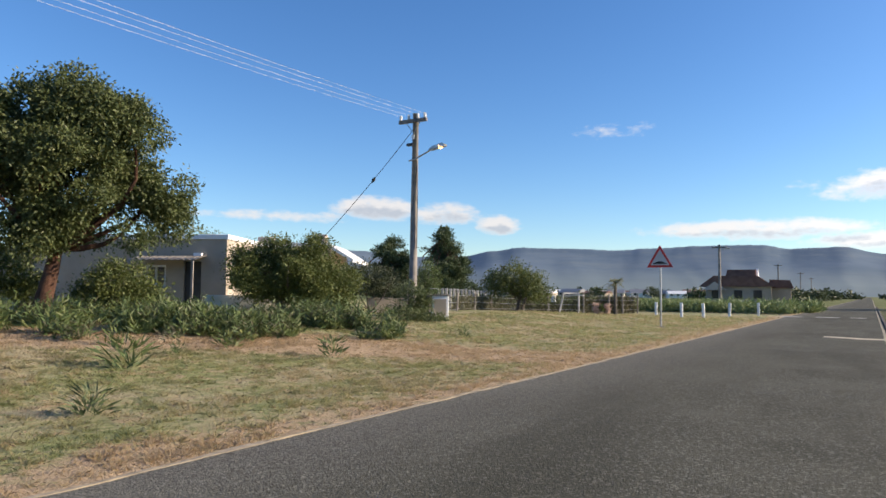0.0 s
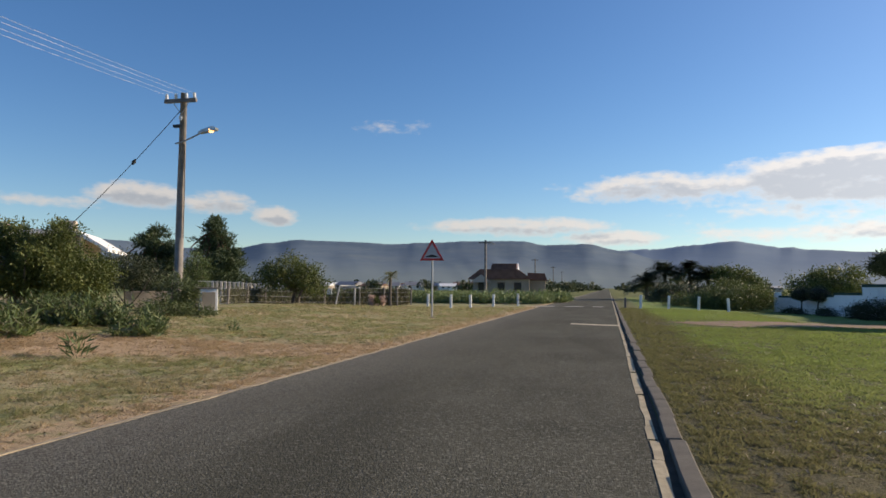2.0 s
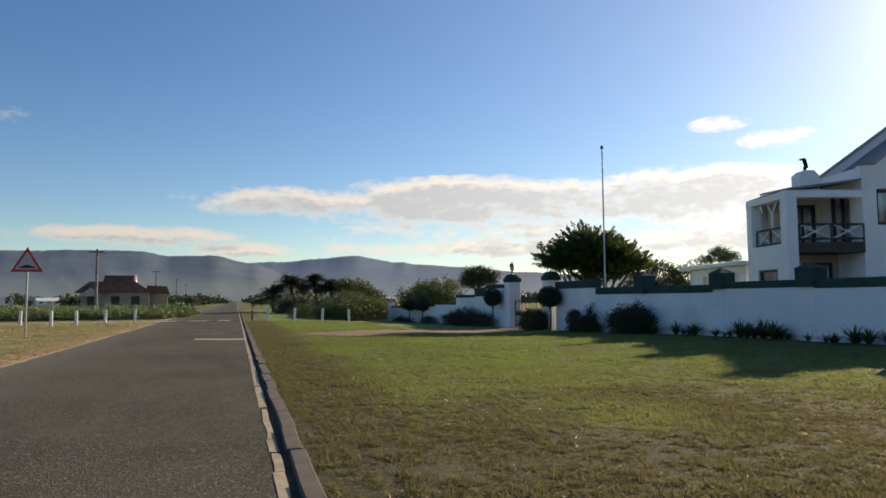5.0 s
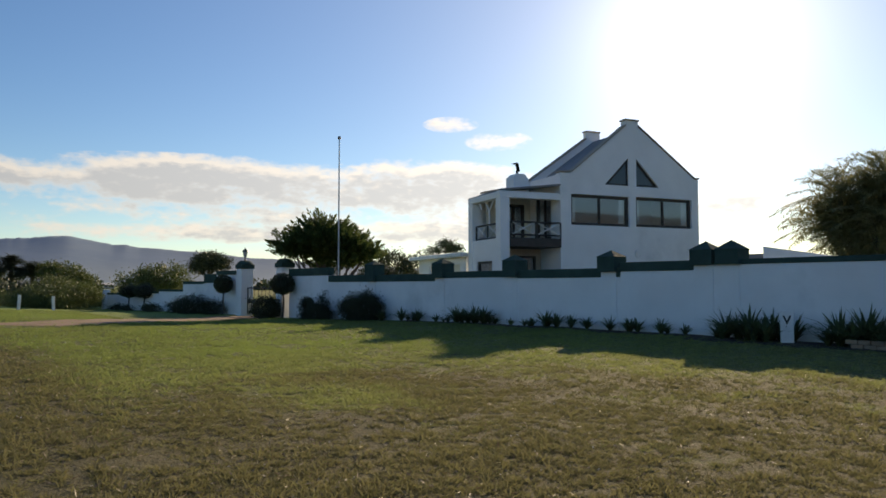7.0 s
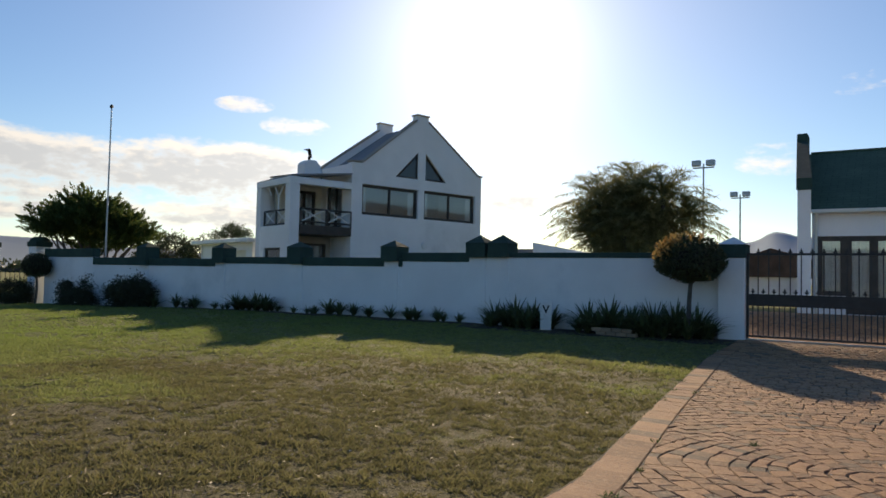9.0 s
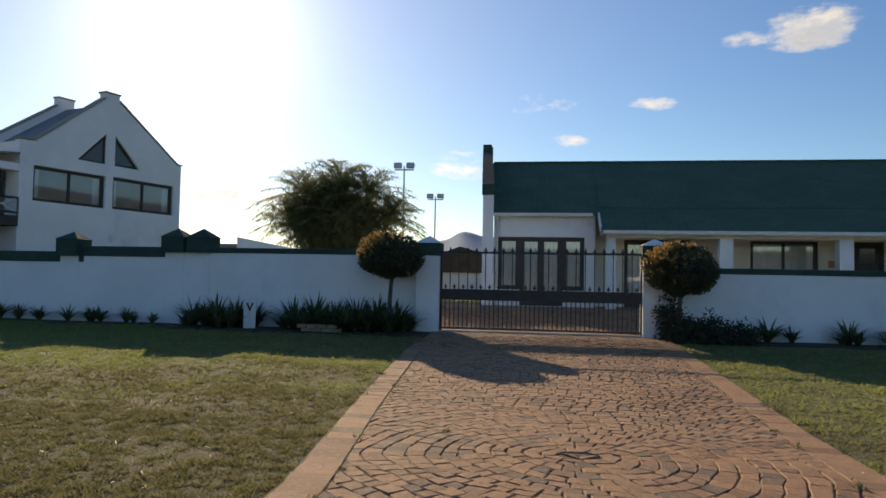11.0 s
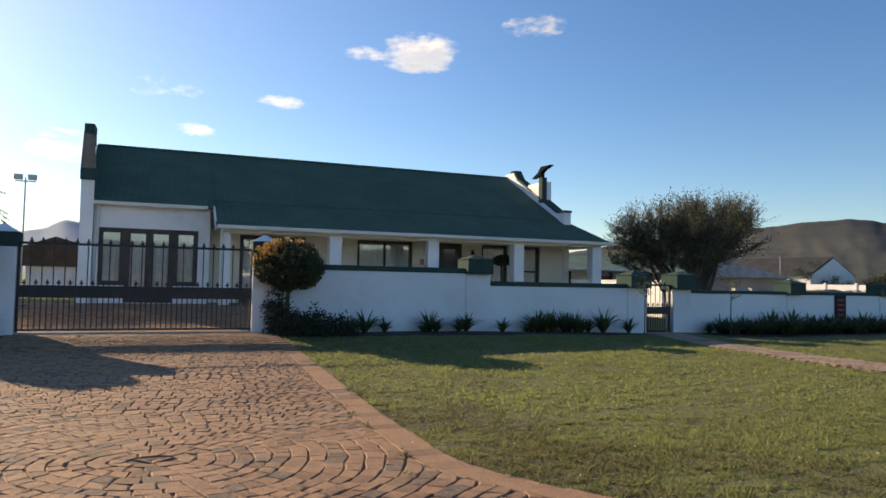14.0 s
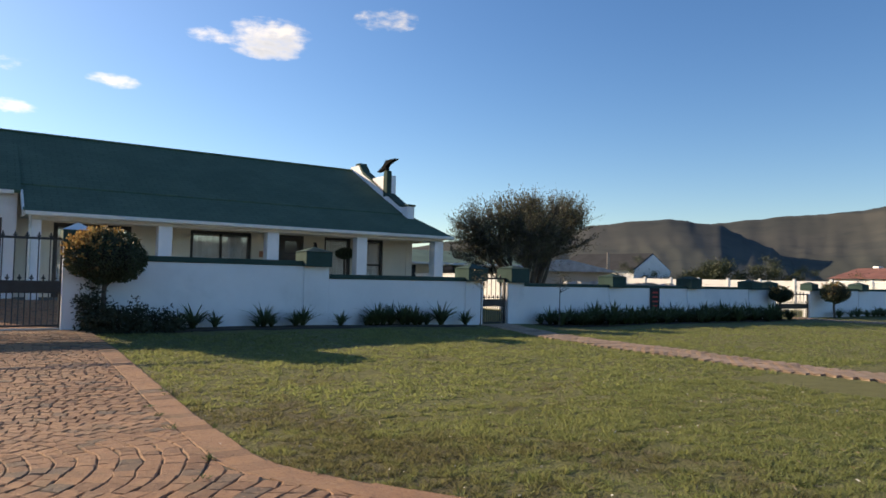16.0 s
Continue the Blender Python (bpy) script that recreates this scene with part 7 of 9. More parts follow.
# meter box and gate post
mb = thing("meter_box", "white concrete meter box beside the fence", "meter box", on(-11.75, 19.85), turn=36)
part("body", boxed(-0.28, 0.28, -0.25, 0.25, -0.1, 0.72, bevel=0.015), M["white_paint"], mb)
part("lid", boxed(-0.31, 0.31, -0.28, 0.28, 0.72, 0.77, bevel=0.01), M["concrete"], mb)
part("door", boxed(-0.2, 0.2, -0.265, -0.25, 0.06, 0.62, bevel=0.004), M["grey_plaster"], mb)
fpst = thing("fence_post", "leaning steel fence post with a diagonal stay", "fence post", on(-12.1, 19.6))
part("post", tubed([(0, 0, -0.2), (0, 0, 0.85)], 0.04, 8), M["pole_wood"], fpst)
part("stay", tubed([(0.02, 0, 0.7), (0.5, -0.15, -0.02)], 0.025, 6), M["pole_wood"], fpst)


# small flat-roofed house
def build_small_house():
    h = thing("small_house", "small flat-roofed plastered house with white fascia behind bushes", "house", (-19.9, 17.96, 0.42), turn=28)
    A, B = M["grey_plaster"], M["pink_plaster"]
    part("wall", wall_holes(0.0, 0.22, -7.5, 0.0, -0.4, 2.72, [(-3.1, -2.3, 0.95, 1.75), (-1.62, -0.95, 0.0, 1.9)], swap=True), A, h)
    part("wall", wall_holes(-0.22, 0.0, 0.22, 11.0, -0.4, 2.72, [(5.6, 6.6, 0.8, 1.9)]), B, h)
    part("fascia", boxed(-7.6, 0.06, -0.06, 11.1, 2.72, 2.9, bevel=0.01), M["white_paint"], h, "white painted fascia and flat roof edge")
    part("wall", boxed(-7.5, -7.28, 0.22, 11.0, -0.4, 2.72), A, h)
    part("wall", boxed(-7.28, -0.22, 10.78, 11.0, -0.4, 2.72), A, h)
    window(h, 0.05, -3.1, -2.3, 0.95, 1.75, M["white_paint"], 2, 1, 0.07, swap=True, put=part)
    # a slab in the dark wood colour fills the doorway
    part("door", boxed(-1.6, -0.97, 0.12, 0.17, 0.0, 1.88), M["dark_wood"], h, "dark slab filling the doorway")
    bm = bmesh.new()
    for k in range(22):
        x0 = -3.3 + k * 0.115
        prism(bm, [(-1.0, 1.88 + 0.02 * (k % 2)), (0.0, 2.08 + 0.02 * (k % 2)), (0.0, 2.1 + 0.02 * (k % 2)), (-1.0, 1.90 + 0.02 * (k % 2))], "x", x0, x0 + 0.115)
    part("awning", bm, M["pole_wood"], h, "corrugated awning over the door")
    for x0 in (-3.2, -0.9):
        part("awning_post", boxed(x0 - 0.04, x0 + 0.04, -0.98, -0.9, -0.4, 1.88), M["pole_wood"], h)
    part("chimney", boxed(-1.6, -0.9, 8.5, 9.2, 2.7, 3.5, bevel=0.02), B, h)
    # step roof of the porch
    bm = bmesh.new()
    prism(bm, [(0.0, 2.6), (2.4, 1.9), (2.4, 2.0), (0.0, 2.72)], "y", 8.6, 11.2)
    part("porch_roof", bm, M["white_paint"], h)
    for y0 in (8.7, 11.05):
        part("porch_post", boxed(2.15, 2.3, y0, y0 + 0.14, -0.4, 1.92), B, h)
    part("porch_wall", boxed(1.2, 2.35, 8.5, 8.65, -0.4, 0.6), M["brick_red"], h)
    bm = bmesh.new()
    tube(bm, [(0.15, -0.2, 1.0), (0.15, -0.2, 1.5)], 0.02, 5)
    part("lamp_pair", boxed(-1.2, -0.9, -0.16, -0.02, 2.08, 2.2), M["white_paint"], h)
    bm.free()
    # porch room with a sloping white roof and a chimney
    part("annex_wall", boxed(1.0, 3.0, 4.3, 8.0, -0.4, 2.66), B, h)
    bm = bmesh.new()
    prism(bm, [(0.9, 2.92), (2.9, 2.88), (4.0, 2.2), (4.0, 2.08), (2.9, 2.72), (0.9, 2.76)], "y", 4.1, 8.2)
    part("annex_roof", bm, M["white_paint"], h, "sloping white porch roof")
    part("annex_chimney", boxed(2.2, 2.7, 4.5, 5.0, 2.7, 3.3, bevel=0.02), B, h)
    # lower shed to the side
    part("shed_wall", boxed(-13.0, -7.6, 0.6, 4.5, -0.4, 1.9), A, h)
    part("shed_roof", boxed(-13.2, -7.5, 0.4, 4.7, 1.9, 2.0), M["grey_roof"], h)
    part("shed_door", boxed(-10.2, -9.4, 0.56, 0.6, -0.1, 1.5), M["dark_wood"], h)


build_small_house()
# low brick wall of the porch garden
bw = thing("garden_wall", "low brick and plaster wall beside the small house", "wall", on(-14.6, 21.6), turn=38)
part("wall_panel", boxed(-1.2, 0.3, -0.1, 0.1, -0.2, 0.55, bevel=0.01), M["pink_plaster"], bw)
part("pier", boxed(0.3, 0.5, -0.12, 0.12, -0.2, 0.95, bevel=0.01), M["pink_plaster"], bw)
wl = thing("garden_wall", "low pale garden wall half hidden by plants", "wall", on(-17.2, 17.6), turn=40)
part("wall_panel", boxed(-2.2, 1.6, -0.1, 0.1, -0.2, 0.62, bevel=0.01), M["cream"], wl)

# the gum tree: lumps of leaves on the outside of a few large masses
def lumps(masses, n, size, seed):
    r = np.random.default_rng(seed)
    w = np.array([m[3] * m[5] for m in masses])
    out = []
    for k in r.choice(len(masses), n, p=w / w.sum()):
        m = masses[k]
        d = unit(r.normal(size=3))
        q = r.uniform(0.6, 1.2) * size
        out.append((m[0] + d[0] * m[3] * 0.7, m[1] + d[1] * m[4] * 0.7, m[2] + d[2] * m[5] * 0.68, q, q, q * 0.75))
    return out


tree("gum_tree", "leafy gum tree with leaning reddish-brown trunk on the verge", on(-16.25, 9.05), (-16.05, 9.35, 2.1), 0.22,
     lumps([(-15.25, 9.43, 5.3, 1.08, 1.08, 0.98), (-16.1, 8.73, 5.3, 1.14, 1.14, 1.03), (-14.75, 10.0, 4.95, 0.94, 0.94, 0.85), (-14.9, 10.4, 5.6, 0.5, 0.5, 0.45), (-15.2, 9.05, 3.85, 1.28, 1.28, 1.15), (-15.3, 10.55, 3.85, 0.9, 0.9, 0.8),
      (-14.45, 11.1, 3.7, 0.75, 0.75, 0.7), (-14.6, 11.4, 3.05, 0.5, 0.5, 0.45), (-16.4, 8.55, 4.0, 1.2, 1.2, 1.1), (-16.0, 8.5, 2.65, 0.76, 0.76, 0.6), (-15.95, 9.55, 2.9, 0.75, 0.75, 0.6), (-14.95, 10.25, 2.8, 0.65, 0.65, 0.55), (-16.6, 7.7, 4.5, 1.45, 1.45, 1.3), (-15.1, 10.95, 2.4, 0.4, 0.4, 0.35), (-14.75, 9.6, 5.75, 0.6, 0.6, 0.5)], 150, 0.44, 5),
     "leaf_gum", "red_bark", 101, clumps=2500, per=56, clump_r=0.13, length=0.10, width=0.045, hollow=0.6, droop=0.3, limbs=26)
tree("garden_tree", "dense rounded bush-like tree beside the small house", on(-15.6, 16.7), (-15.6, 16.7, 1.1), 0.12,
     lumps([(-16.1, 16.2, 1.85, 1.25, 1.25, 1.15), (-15.5, 16.8, 2.3, 1.3, 1.3, 0.85), (-15.25, 17.0, 1.75, 0.8, 0.8, 0.85), (-16.3, 15.9, 1.45, 0.8, 0.8, 0.8), (-14.6, 17.7, 1.45, 0.75, 0.75, 0.9), (-15.0, 17.3, 1.0, 0.8, 0.8, 0.7)], 58, 0.5, 9),
     "leaf_bush", "grey_bark", 102, clumps=980, per=80, clump_r=0.14, length=0.08, width=0.042, hollow=0.4, droop=0.0, limbs=14, stems=3)
shrub("shrub", "loose green garden bush before the small house", [(-16.9, 11.5, 1.35, 0.75, 0.75, 0.6), (-16.4, 11.8, 1.0, 0.6, 0.6, 0.5), (-17.4, 11.2, 0.9, 0.6, 0.6, 0.4)], "leaf_bush", 112, 260, 50, 0.14, 0.09, 0.04)
shrub("shrub", "dark garden bush behind the gum tree", [(-18.6, 9.4, 1.5, 0.8, 0.8, 0.7), (-18.9, 8.6, 1.6, 0.9, 0.9, 0.9), (-18.3, 10.0, 1.1, 0.5, 0.5, 0.4)], "leaf_bush", 113, 300, 50, 0.15, 0.09, 0.04)
shrub("climbing_shrub", "dark reddish bougainvillea over the porch", [(-15.4, 20.8, 1.7, 0.75, 0.75, 0.5), (-14.9, 21.2, 1.55, 0.55, 0.55, 0.45), (-15.85, 20.4, 1.8, 0.5, 0.5, 0.45)], "leaf_dark", 103, 160, 50, 0.15)
shrub("spiky_plant", "tall spiky plant beside the pole", [(-12.5, 19.3, 0.85, 0.55, 0.55, 0.5)], "leaf_strap", 104, 60, 40, 0.12, 0.22, 0.03)
shrub("shrub", "grey-green low shrub before the pole", [(-11.6, 17.6, 0.4, 0.8, 0.6, 0.28), (-11.0, 18.0, 0.35, 0.5, 0.4, 0.22)], "leaf_gum", 105, 130, 45, 0.12, 0.08, 0.03)
for label, (px, py), top, wide, seed in (("dark pine tree with layered branches behind the houses", (-27.5, 39.2), 5.1, 1.9, 106),
                                        ("tall dark pine tree with open layered crown behind the fence", (-23.4, 39.5), 5.6, 2.1, 107)):
    rp = random.Random(seed)
    layers = []
    for k in range(20):
        f = k / 19
        z = 0.9 + (top - 1.1) * f
        r = wide * (1 - f) ** 0.55 * rp.uniform(0.65, 1.0) + 0.25
        a = rp.uniform(0, 6.28)
        layers.append((px + math.cos(a) * r * 0.45, py + math.sin(a) * r * 0.45, z, r * 0.8, r * 0.8, 0.3 + 0.1 * r))
    tree("pine_tree", label, on(px, py), (px, py, top * 0.85), 0.15, layers, "leaf_pine", "bark", seed, clumps=620, per=44, clump_r=0.15, length=0.24, width=0.06, hollow=0.2, droop=-0.5, limbs=26, flat=0.6, group="pine trees")
tree("willow", "pale green feathery young tree behind the pole", on(-17.8, 28.8), (-17.8, 28.8, 1.3), 0.06, [(-17.8, 28.8, 2.0, 0.55, 0.55, 0.75), (-17.9, 28.9, 1.3, 0.6, 0.6, 0.6)], "leaf_weed", "grey_bark", 108, clumps=120, per=40, clump_r=0.14, length=0.12, width=0.03, droop=0.6)
tree("garden_tree", "low spreading green tree behind the wire fence", on(-14.9, 32.6), (-14.9, 32.6, 1.0), 0.09, [(-15.1, 32.55, 2.0, 1.2, 1.1, 0.75), (-14.3, 32.9, 1.75, 0.85, 0.85, 0.6), (-15.7, 32.3, 1.7, 0.85, 0.85, 0.6), (-14.0, 33.0, 1.2, 0.9, 0.9, 0.4)], "leaf_bush", "grey_bark", 109, clumps=260, per=45, clump_r=0.16, length=0.12, width=0.05, stems=3)
tree("garden_tree", "leafy tree behind the small house", on(-27.4, 22.6), (-27.4, 22.6, 2.4), 0.12, [(-27.4, 22.6, 3.4, 1.3, 1.3, 0.8), (-29.0, 20.0, 2.6, 1.8, 1.8, 1.0), (-30, 16.5, 2.2, 2.0, 2.0, 1.0)], "leaf_bush", "grey_bark", 110, clumps=200, per=45, clump_r=0.2, length=0.12, width=0.05)
palm("small palm beside the wire fence", -11.4, 38.3, 0.0, [(-11.4, 38.3, 1.75)], 0.75, 16, 111, 14, 0.22, trunk_r=0.1)

# wire fence with netting
def build_fence():
    f = thing("fence", "wire fence with weathered posts and dark brush behind", "fence", on(-15.5, 36))
    line = [(-13.0, 21.2), (-14.6, 26.0), (-15.9, 30.0), (-16.9, 33.8), (-16.4, 36.9), (-15.7, 39.0), (-14.2, 40.9), (-13.1, 42.5), (-12.4, 43.1), (-11.9, 44.6)]
    for x, y in line:
        g = ground_z(x, y)
        wpart("post", tubed([(x, y, g - 0.2), (x + random.uniform(-0.04, 0.04), y, 1.22)], 0.05, 7), M["pole_wood"], f)
    for z in (0.25, 0.55, 0.85, 1.1):
        wpart("wire", tubed([(x, y, max(ground_z(x, y), 0) * 0.6 + z) for x, y in line], 0.008, 4), M["steel"], f)
    rng = np.random.default_rng(120)
    pts = []
    for (x0, y0), (x1, y1) in zip(line[1:9], line[2:10]):
        n = 1500
        t = rng.random((n, 1))
        p = np.array([x0, y0]) * (1 - t) + np.array([x1, y1]) * t
        pts.append(np.concatenate([p + rng.normal(size=(n, 2)) * 0.12 + np.array([-0.3, 0.3]), 0.03 + 1.0 * rng.random((n, 1)) ** 1.15], axis=1))
    pts = np.concatenate(pts)
    q = leaf_quads(rng, pts, unit(rng.normal(size=pts.shape) + np.array([0, 0, 0.5])), 0.22, 0.05)
    b = new("brush", quad_mesh("brush", q, M["leaf_thorn"]))
    b.parent = f
    b.matrix_parent_inverse = world_of(f).inverted()
    tagged(b, "dry brown brush caught in the fence", kind="stuff")
    # frame of a small wire gate
    for a, b in (((-13.95, 36.2, 0.0), (-13.75, 36.4, 1.25)), ((-13.75, 36.4, 1.25), (-13.2, 37.3, 1.25)), ((-13.2, 37.3, 1.25), (-13.2, 37.3, 0.05)), ((-12.8, 36.2, 1.15), (-12.8, 36.2, 0.02)), ((-13.4, 36.9, 1.15), (-12.6, 36.4, 1.15)), ((-13.3, 36.6, 0.05), (-12.5, 36.1, 0.05))):
        wpart("gate_bar", tubed([a, b], 0.045, 6), M["board"], f)
    wpart("plate", boxed(-15.4, -15.1, 38.6, 38.63, 0.75, 1.1), M["white_paint"], f)


build_fence()
bf = thing("board_fence", "white panel fence behind the garden", "fence", on(-19.2, 33.5))
for k in range(13):
    x, y = -19.9 + k * 0.16, 33.2 + k * 0.16
    wpart("board", boxed(x - 0.07, x + 0.07, y - 0.02, y + 0.02, 0.3, 1.5 - 0.012 * k, bevel=0.005), M["board"], bf)
# flower pots at the fence
for k, (x, y, s) in enumerate(((-12.55, 38.4, 0.2), (-12.2, 38.3, 0.15), (-11.95, 38.5, 0.18))):
    fpt = thing("flower_pot", "pale clay pot with pale pink flowers by the fence", "flower pot", on(x, y), group="flower pots at the fence")
    bm = bmesh.new()
    lathe(bm, [(s * 0.55, 0.0), (s * 0.8, s * 1.1), (s * 0.9, s * 1.15), (s * 0.9, s * 1.3), (s * 0.7, s * 1.3)], 12)
    part("pot", bm, M["pale_clay"], fpt)
    rng = np.random.default_rng(130 + k)
    q, _ = ball_leaves(rng, [(0, 0, s * 2.2, s * 0.9, s * 0.9, s * 1.3)], 40, 12, 0.05, 0.07, 0.05)
    fl = new("flowers", quad_mesh("flowers", q, M["petal"] if k != 1 else M["leaf_bush"]))
    fl.parent = fpt
    tagged(fl, kind="stuff")


# weeds on the bank, tall crop in the field
def weed_patch(name, label, category, centres, material, seed, leaf=(0.34, 0.04), per=26, height=0.55, lean=0.8, kind="stuff"):
    rng = np.random.default_rng(seed)
    size = np.repeat(rng.uniform(0.3, 1.75, (len(centres), 1)) ** 1.2, per, axis=0)
    c = np.repeat(np.array(centres), per, axis=0)
    n = len(c)
    f = rng.random((n, 1))
    at = c + np.concatenate([rng.normal(size=(n, 2)) * 0.11, height * size * f * rng.uniform(0.6, 1.2, (n, 1))], axis=1)
    ax = unit(np.concatenate([rng.normal(size=(n, 2)) * lean, 0.25 + 0.75 * rng.random((n, 1))], axis=1))
    q = leaf_quads(rng, at, ax, leaf[0], leaf[1], 0.35)
    return tagged(new(name, quad_mesh(name, q, M[material])), label, category, kind=kind)


rw = np.random.default_rng(140)
centres = []
while len(centres) < 1250:
    a, d = rw.uniform(34, 68), rw.normal(0, 1.0)
    r = 16.4 + 1.1 * math.sin(a * 0.21) + 1.6 * noise.noise((a * 0.35, 0, 4)) + d * 1.25
    if abs(d) > 2.0:
        continue
    x, y = -r * math.sin(radians(a)), r * math.cos(radians(a))
    if noise.noise((x * 0.55, y * 0.55, 8.0)) + 0.5 * noise.noise((x * 1.7, y * 1.7, 2.0)) < 0.02 or (58.5 < a < 66 and r > 16.8):
        continue
    centres.append((x, y, ground_z(x, y)))
weed_patch("weeds", "tall green weeds along the bank", "weeds", centres[::2], "leaf_weed", 141, (0.2, 0.032), 34, 0.30)
weed_patch("weeds", "dark green low weeds along the bank", "weeds", centres[1::4], "leaf_bush", 143, (0.13, 0.04), 44, 0.22)
weed_patch("weeds", "dry brownish weeds along the bank", "weeds", centres[3::4], "leaf_thorn", 144, (0.18, 0.02), 30, 0.24)
centres = [(x, y, ground_z(x, y)) for x, y in zip(rw.uniform(-27, -2.2, 2600), rw.uniform(50, 62, 2600)) if x < -3.2 or y > 55]
weed_patch("crop", "tall green crop in the field beyond the posts", "crop", centres, "leaf_crop", 142, (0.45, 0.07), 16, 0.42, 0.7)
# single weeds on the verge: x, y, size
for k, (x, y, s) in enumerate(((-8.45, 6.05, 1.15), (-6.1, 4.05, 0.75), (-12.3, 7.1, 1.3), (-7.6, 9.4, 0.9), (-10.6, 8.6, 0.7), (-9.7, 8.9, 0.7), (-11.2, 9.6, 0.6), (-8.2, 15.2, 0.6), (-9.1, 7.4, 0.5))):
    rng = np.random.default_rng(150 + k)
    w = thing("weed", "leafy green weed growing on the dry verge", "weed", on(x, y), group="weeds on the verge")
    n = 90
    at = np.concatenate([rng.normal(size=(n, 2)) * 0.10 * s, 0.32 * s * rng.random((n, 1)) ** 1.2], axis=1)
    ax = unit(np.concatenate([at[:, :2] * 6 / s + rng.normal(size=(n, 2)) * 0.5, 0.35 + 0.5 * rng.random((n, 1))], axis=1))
    f = new("leaves", quad_mesh("leaves", leaf_quads(rng, at, ax, 0.2 * s, 0.028 * s, 0.4), M["leaf_strap" if k == 1 else "leaf_weed"]))
    f.parent = w
    tagged(f, kind="stuff")

# ---- distance: houses, trees, poles, hills ----
def hip_house(label, x, y, w, d, eave, ridge, wall_m, roof_m, turn=0.0, name="far_house", wins=3, group="", base=None):
    """A small house with a pitched roof, windows and a door."""
    z = ground_z(x, y) if base is None else base
    h = thing(name, label, "house", (x, y, z), turn, group)
    part("wall", boxed(-w / 2, w / 2, -d / 2, d / 2, -0.3, eave), M[wall_m], h)
    bm = bmesh.new()
    prism(bm, [(-d / 2 - 0.3, eave), (d / 2 + 0.3, eave), (0, ridge)], "x", -w / 2 - 0.2, w / 2 + 0.2)
    part("roof", bm, M[roof_m], h)
    for k in range(wins):
        cx = -w / 2 + w * (k + 0.5) / wins
        for sgn in (-1, 1):
            bm = bmesh.new()
            f = d / 2 * sgn
            box(bm, cx - 0.5, cx + 0.5, min(f, f + 0.03 * sgn), max(f, f + 0.03 * sgn), 0.9, min(eave - 0.2, 2.0))
            part("window", bm, M["glass"], h)
    return h


# brown-roofed house beyond the crop field
def build_far_house():
    h = thing("far_house", "brown tiled house with raised centre roof beyond the crop field", "house", (-13.5, 99, 0.0), turn=4)
    part("wall", boxed(-3.6, 4.2, -3, 4, -0.2, 2.4), M["grey_plaster"], h)
    bm = bmesh.new()
    prism(bm, [(-4.4, 2.35), (4.6, 2.35), (2.6, 3.75), (-2.6, 3.75)], "y", -3.4, 4.4)
    part("roof", bm, M["brown_tile"], h)
    bm = bmesh.new()
    prism(bm, [(-1.4, 3.0), (2.4, 3.0), (2.4, 4.55), (-1.0, 4.55)], "y", -2.4, 2.0)
    part("upper_roof", bm, M["brown_tile"], h)
    bm = bmesh.new()
    prism(bm, [(-2.6, 3.2), (2.2, 3.2), (-0.2, 4.75)], "x", 2.42, 2.6)
    part("gable", bm, M["white_paint"], h)
    bm = bmesh.new()
    prism(bm, [(-3.9, 1.9), (-1.0, 1.9), (-2.45, 3.0)], "y", -3.9, -3.45)
    part("front_gable", bm, M["pink_plaster"], h)
    part("side_wing", boxed(4.2, 6.4, -1, 3, -0.2, 2.2), M["grey_plaster"], h)
    bm = bmesh.new()
    prism(bm, [(3.9, 2.2), (6.7, 2.2), (6.3, 3.2), (3.9, 3.3)], "y", -1.3, 3.3)
    part("side_roof", bm, M["brown_tile"], h)
    for x in (-2.4, 0.3, 2.6):
        part("window", boxed(x - 0.5, x + 0.5, -3.04, -3.0, 0.8, 1.9), M["glass"], h)


build_far_house()
rf = random.Random(9)
for k in range(64):
    a = rf.uniform(3, 31) if k < 56 else rf.uniform(-14, -4)
    r = rf.uniform(260, 430)
    x, y = -r * math.sin(radians(a)), r * math.cos(radians(a))
    hip_house("distant low house with a pale roof", x, y, rf.uniform(6, 13), rf.uniform(6, 8), rf.uniform(1.6, 2.2), rf.uniform(2.5, 3.6), rf.choice(["cream", "pink_plaster", "wall_pale", "grey_plaster"]),
              rf.choice(["board", "grey_roof", "brown_tile", "brown_tile", "grey_roof", "white_paint"]), rf.uniform(-25, 25), group="distant houses", wins=3)

# other poles along the road
for x, y, top, lamp in ((-10.6, 67.5, 5.85, True), (-11.3, 130, 6.6, False), (-11.0, 178, 6.6, False), (-12, 240, 6.8, False), (11.5, 92, 3.6, False)):
    p = thing("utility_pole", "distant wooden utility pole beside the road", "utility pole", on(x, y), group="distant poles")
    wpart("pole", tubed([on(x, y, -0.2), (x, y, top)], [0.14, 0.10], 8), M["pole_wood"], p)
    wpart("crossarm", boxed(x - 0.65, x + 0.65, y - 0.06, y + 0.06, top - 0.3, top - 0.18), M["pole_wood"], p)
    if lamp:
        wpart("lamp_arm", tubed([(x, y, top - 0.55), (x + 0.7, y - 0.05, top - 0.35)], 0.025, 6), M["steel"], p)
        wpart("lamp_head", boxed(x + 0.65, x + 0.95, y - 0.12, y + 0.02, top - 0.4, top - 0.3, bevel=0.03), M["steel"], p)

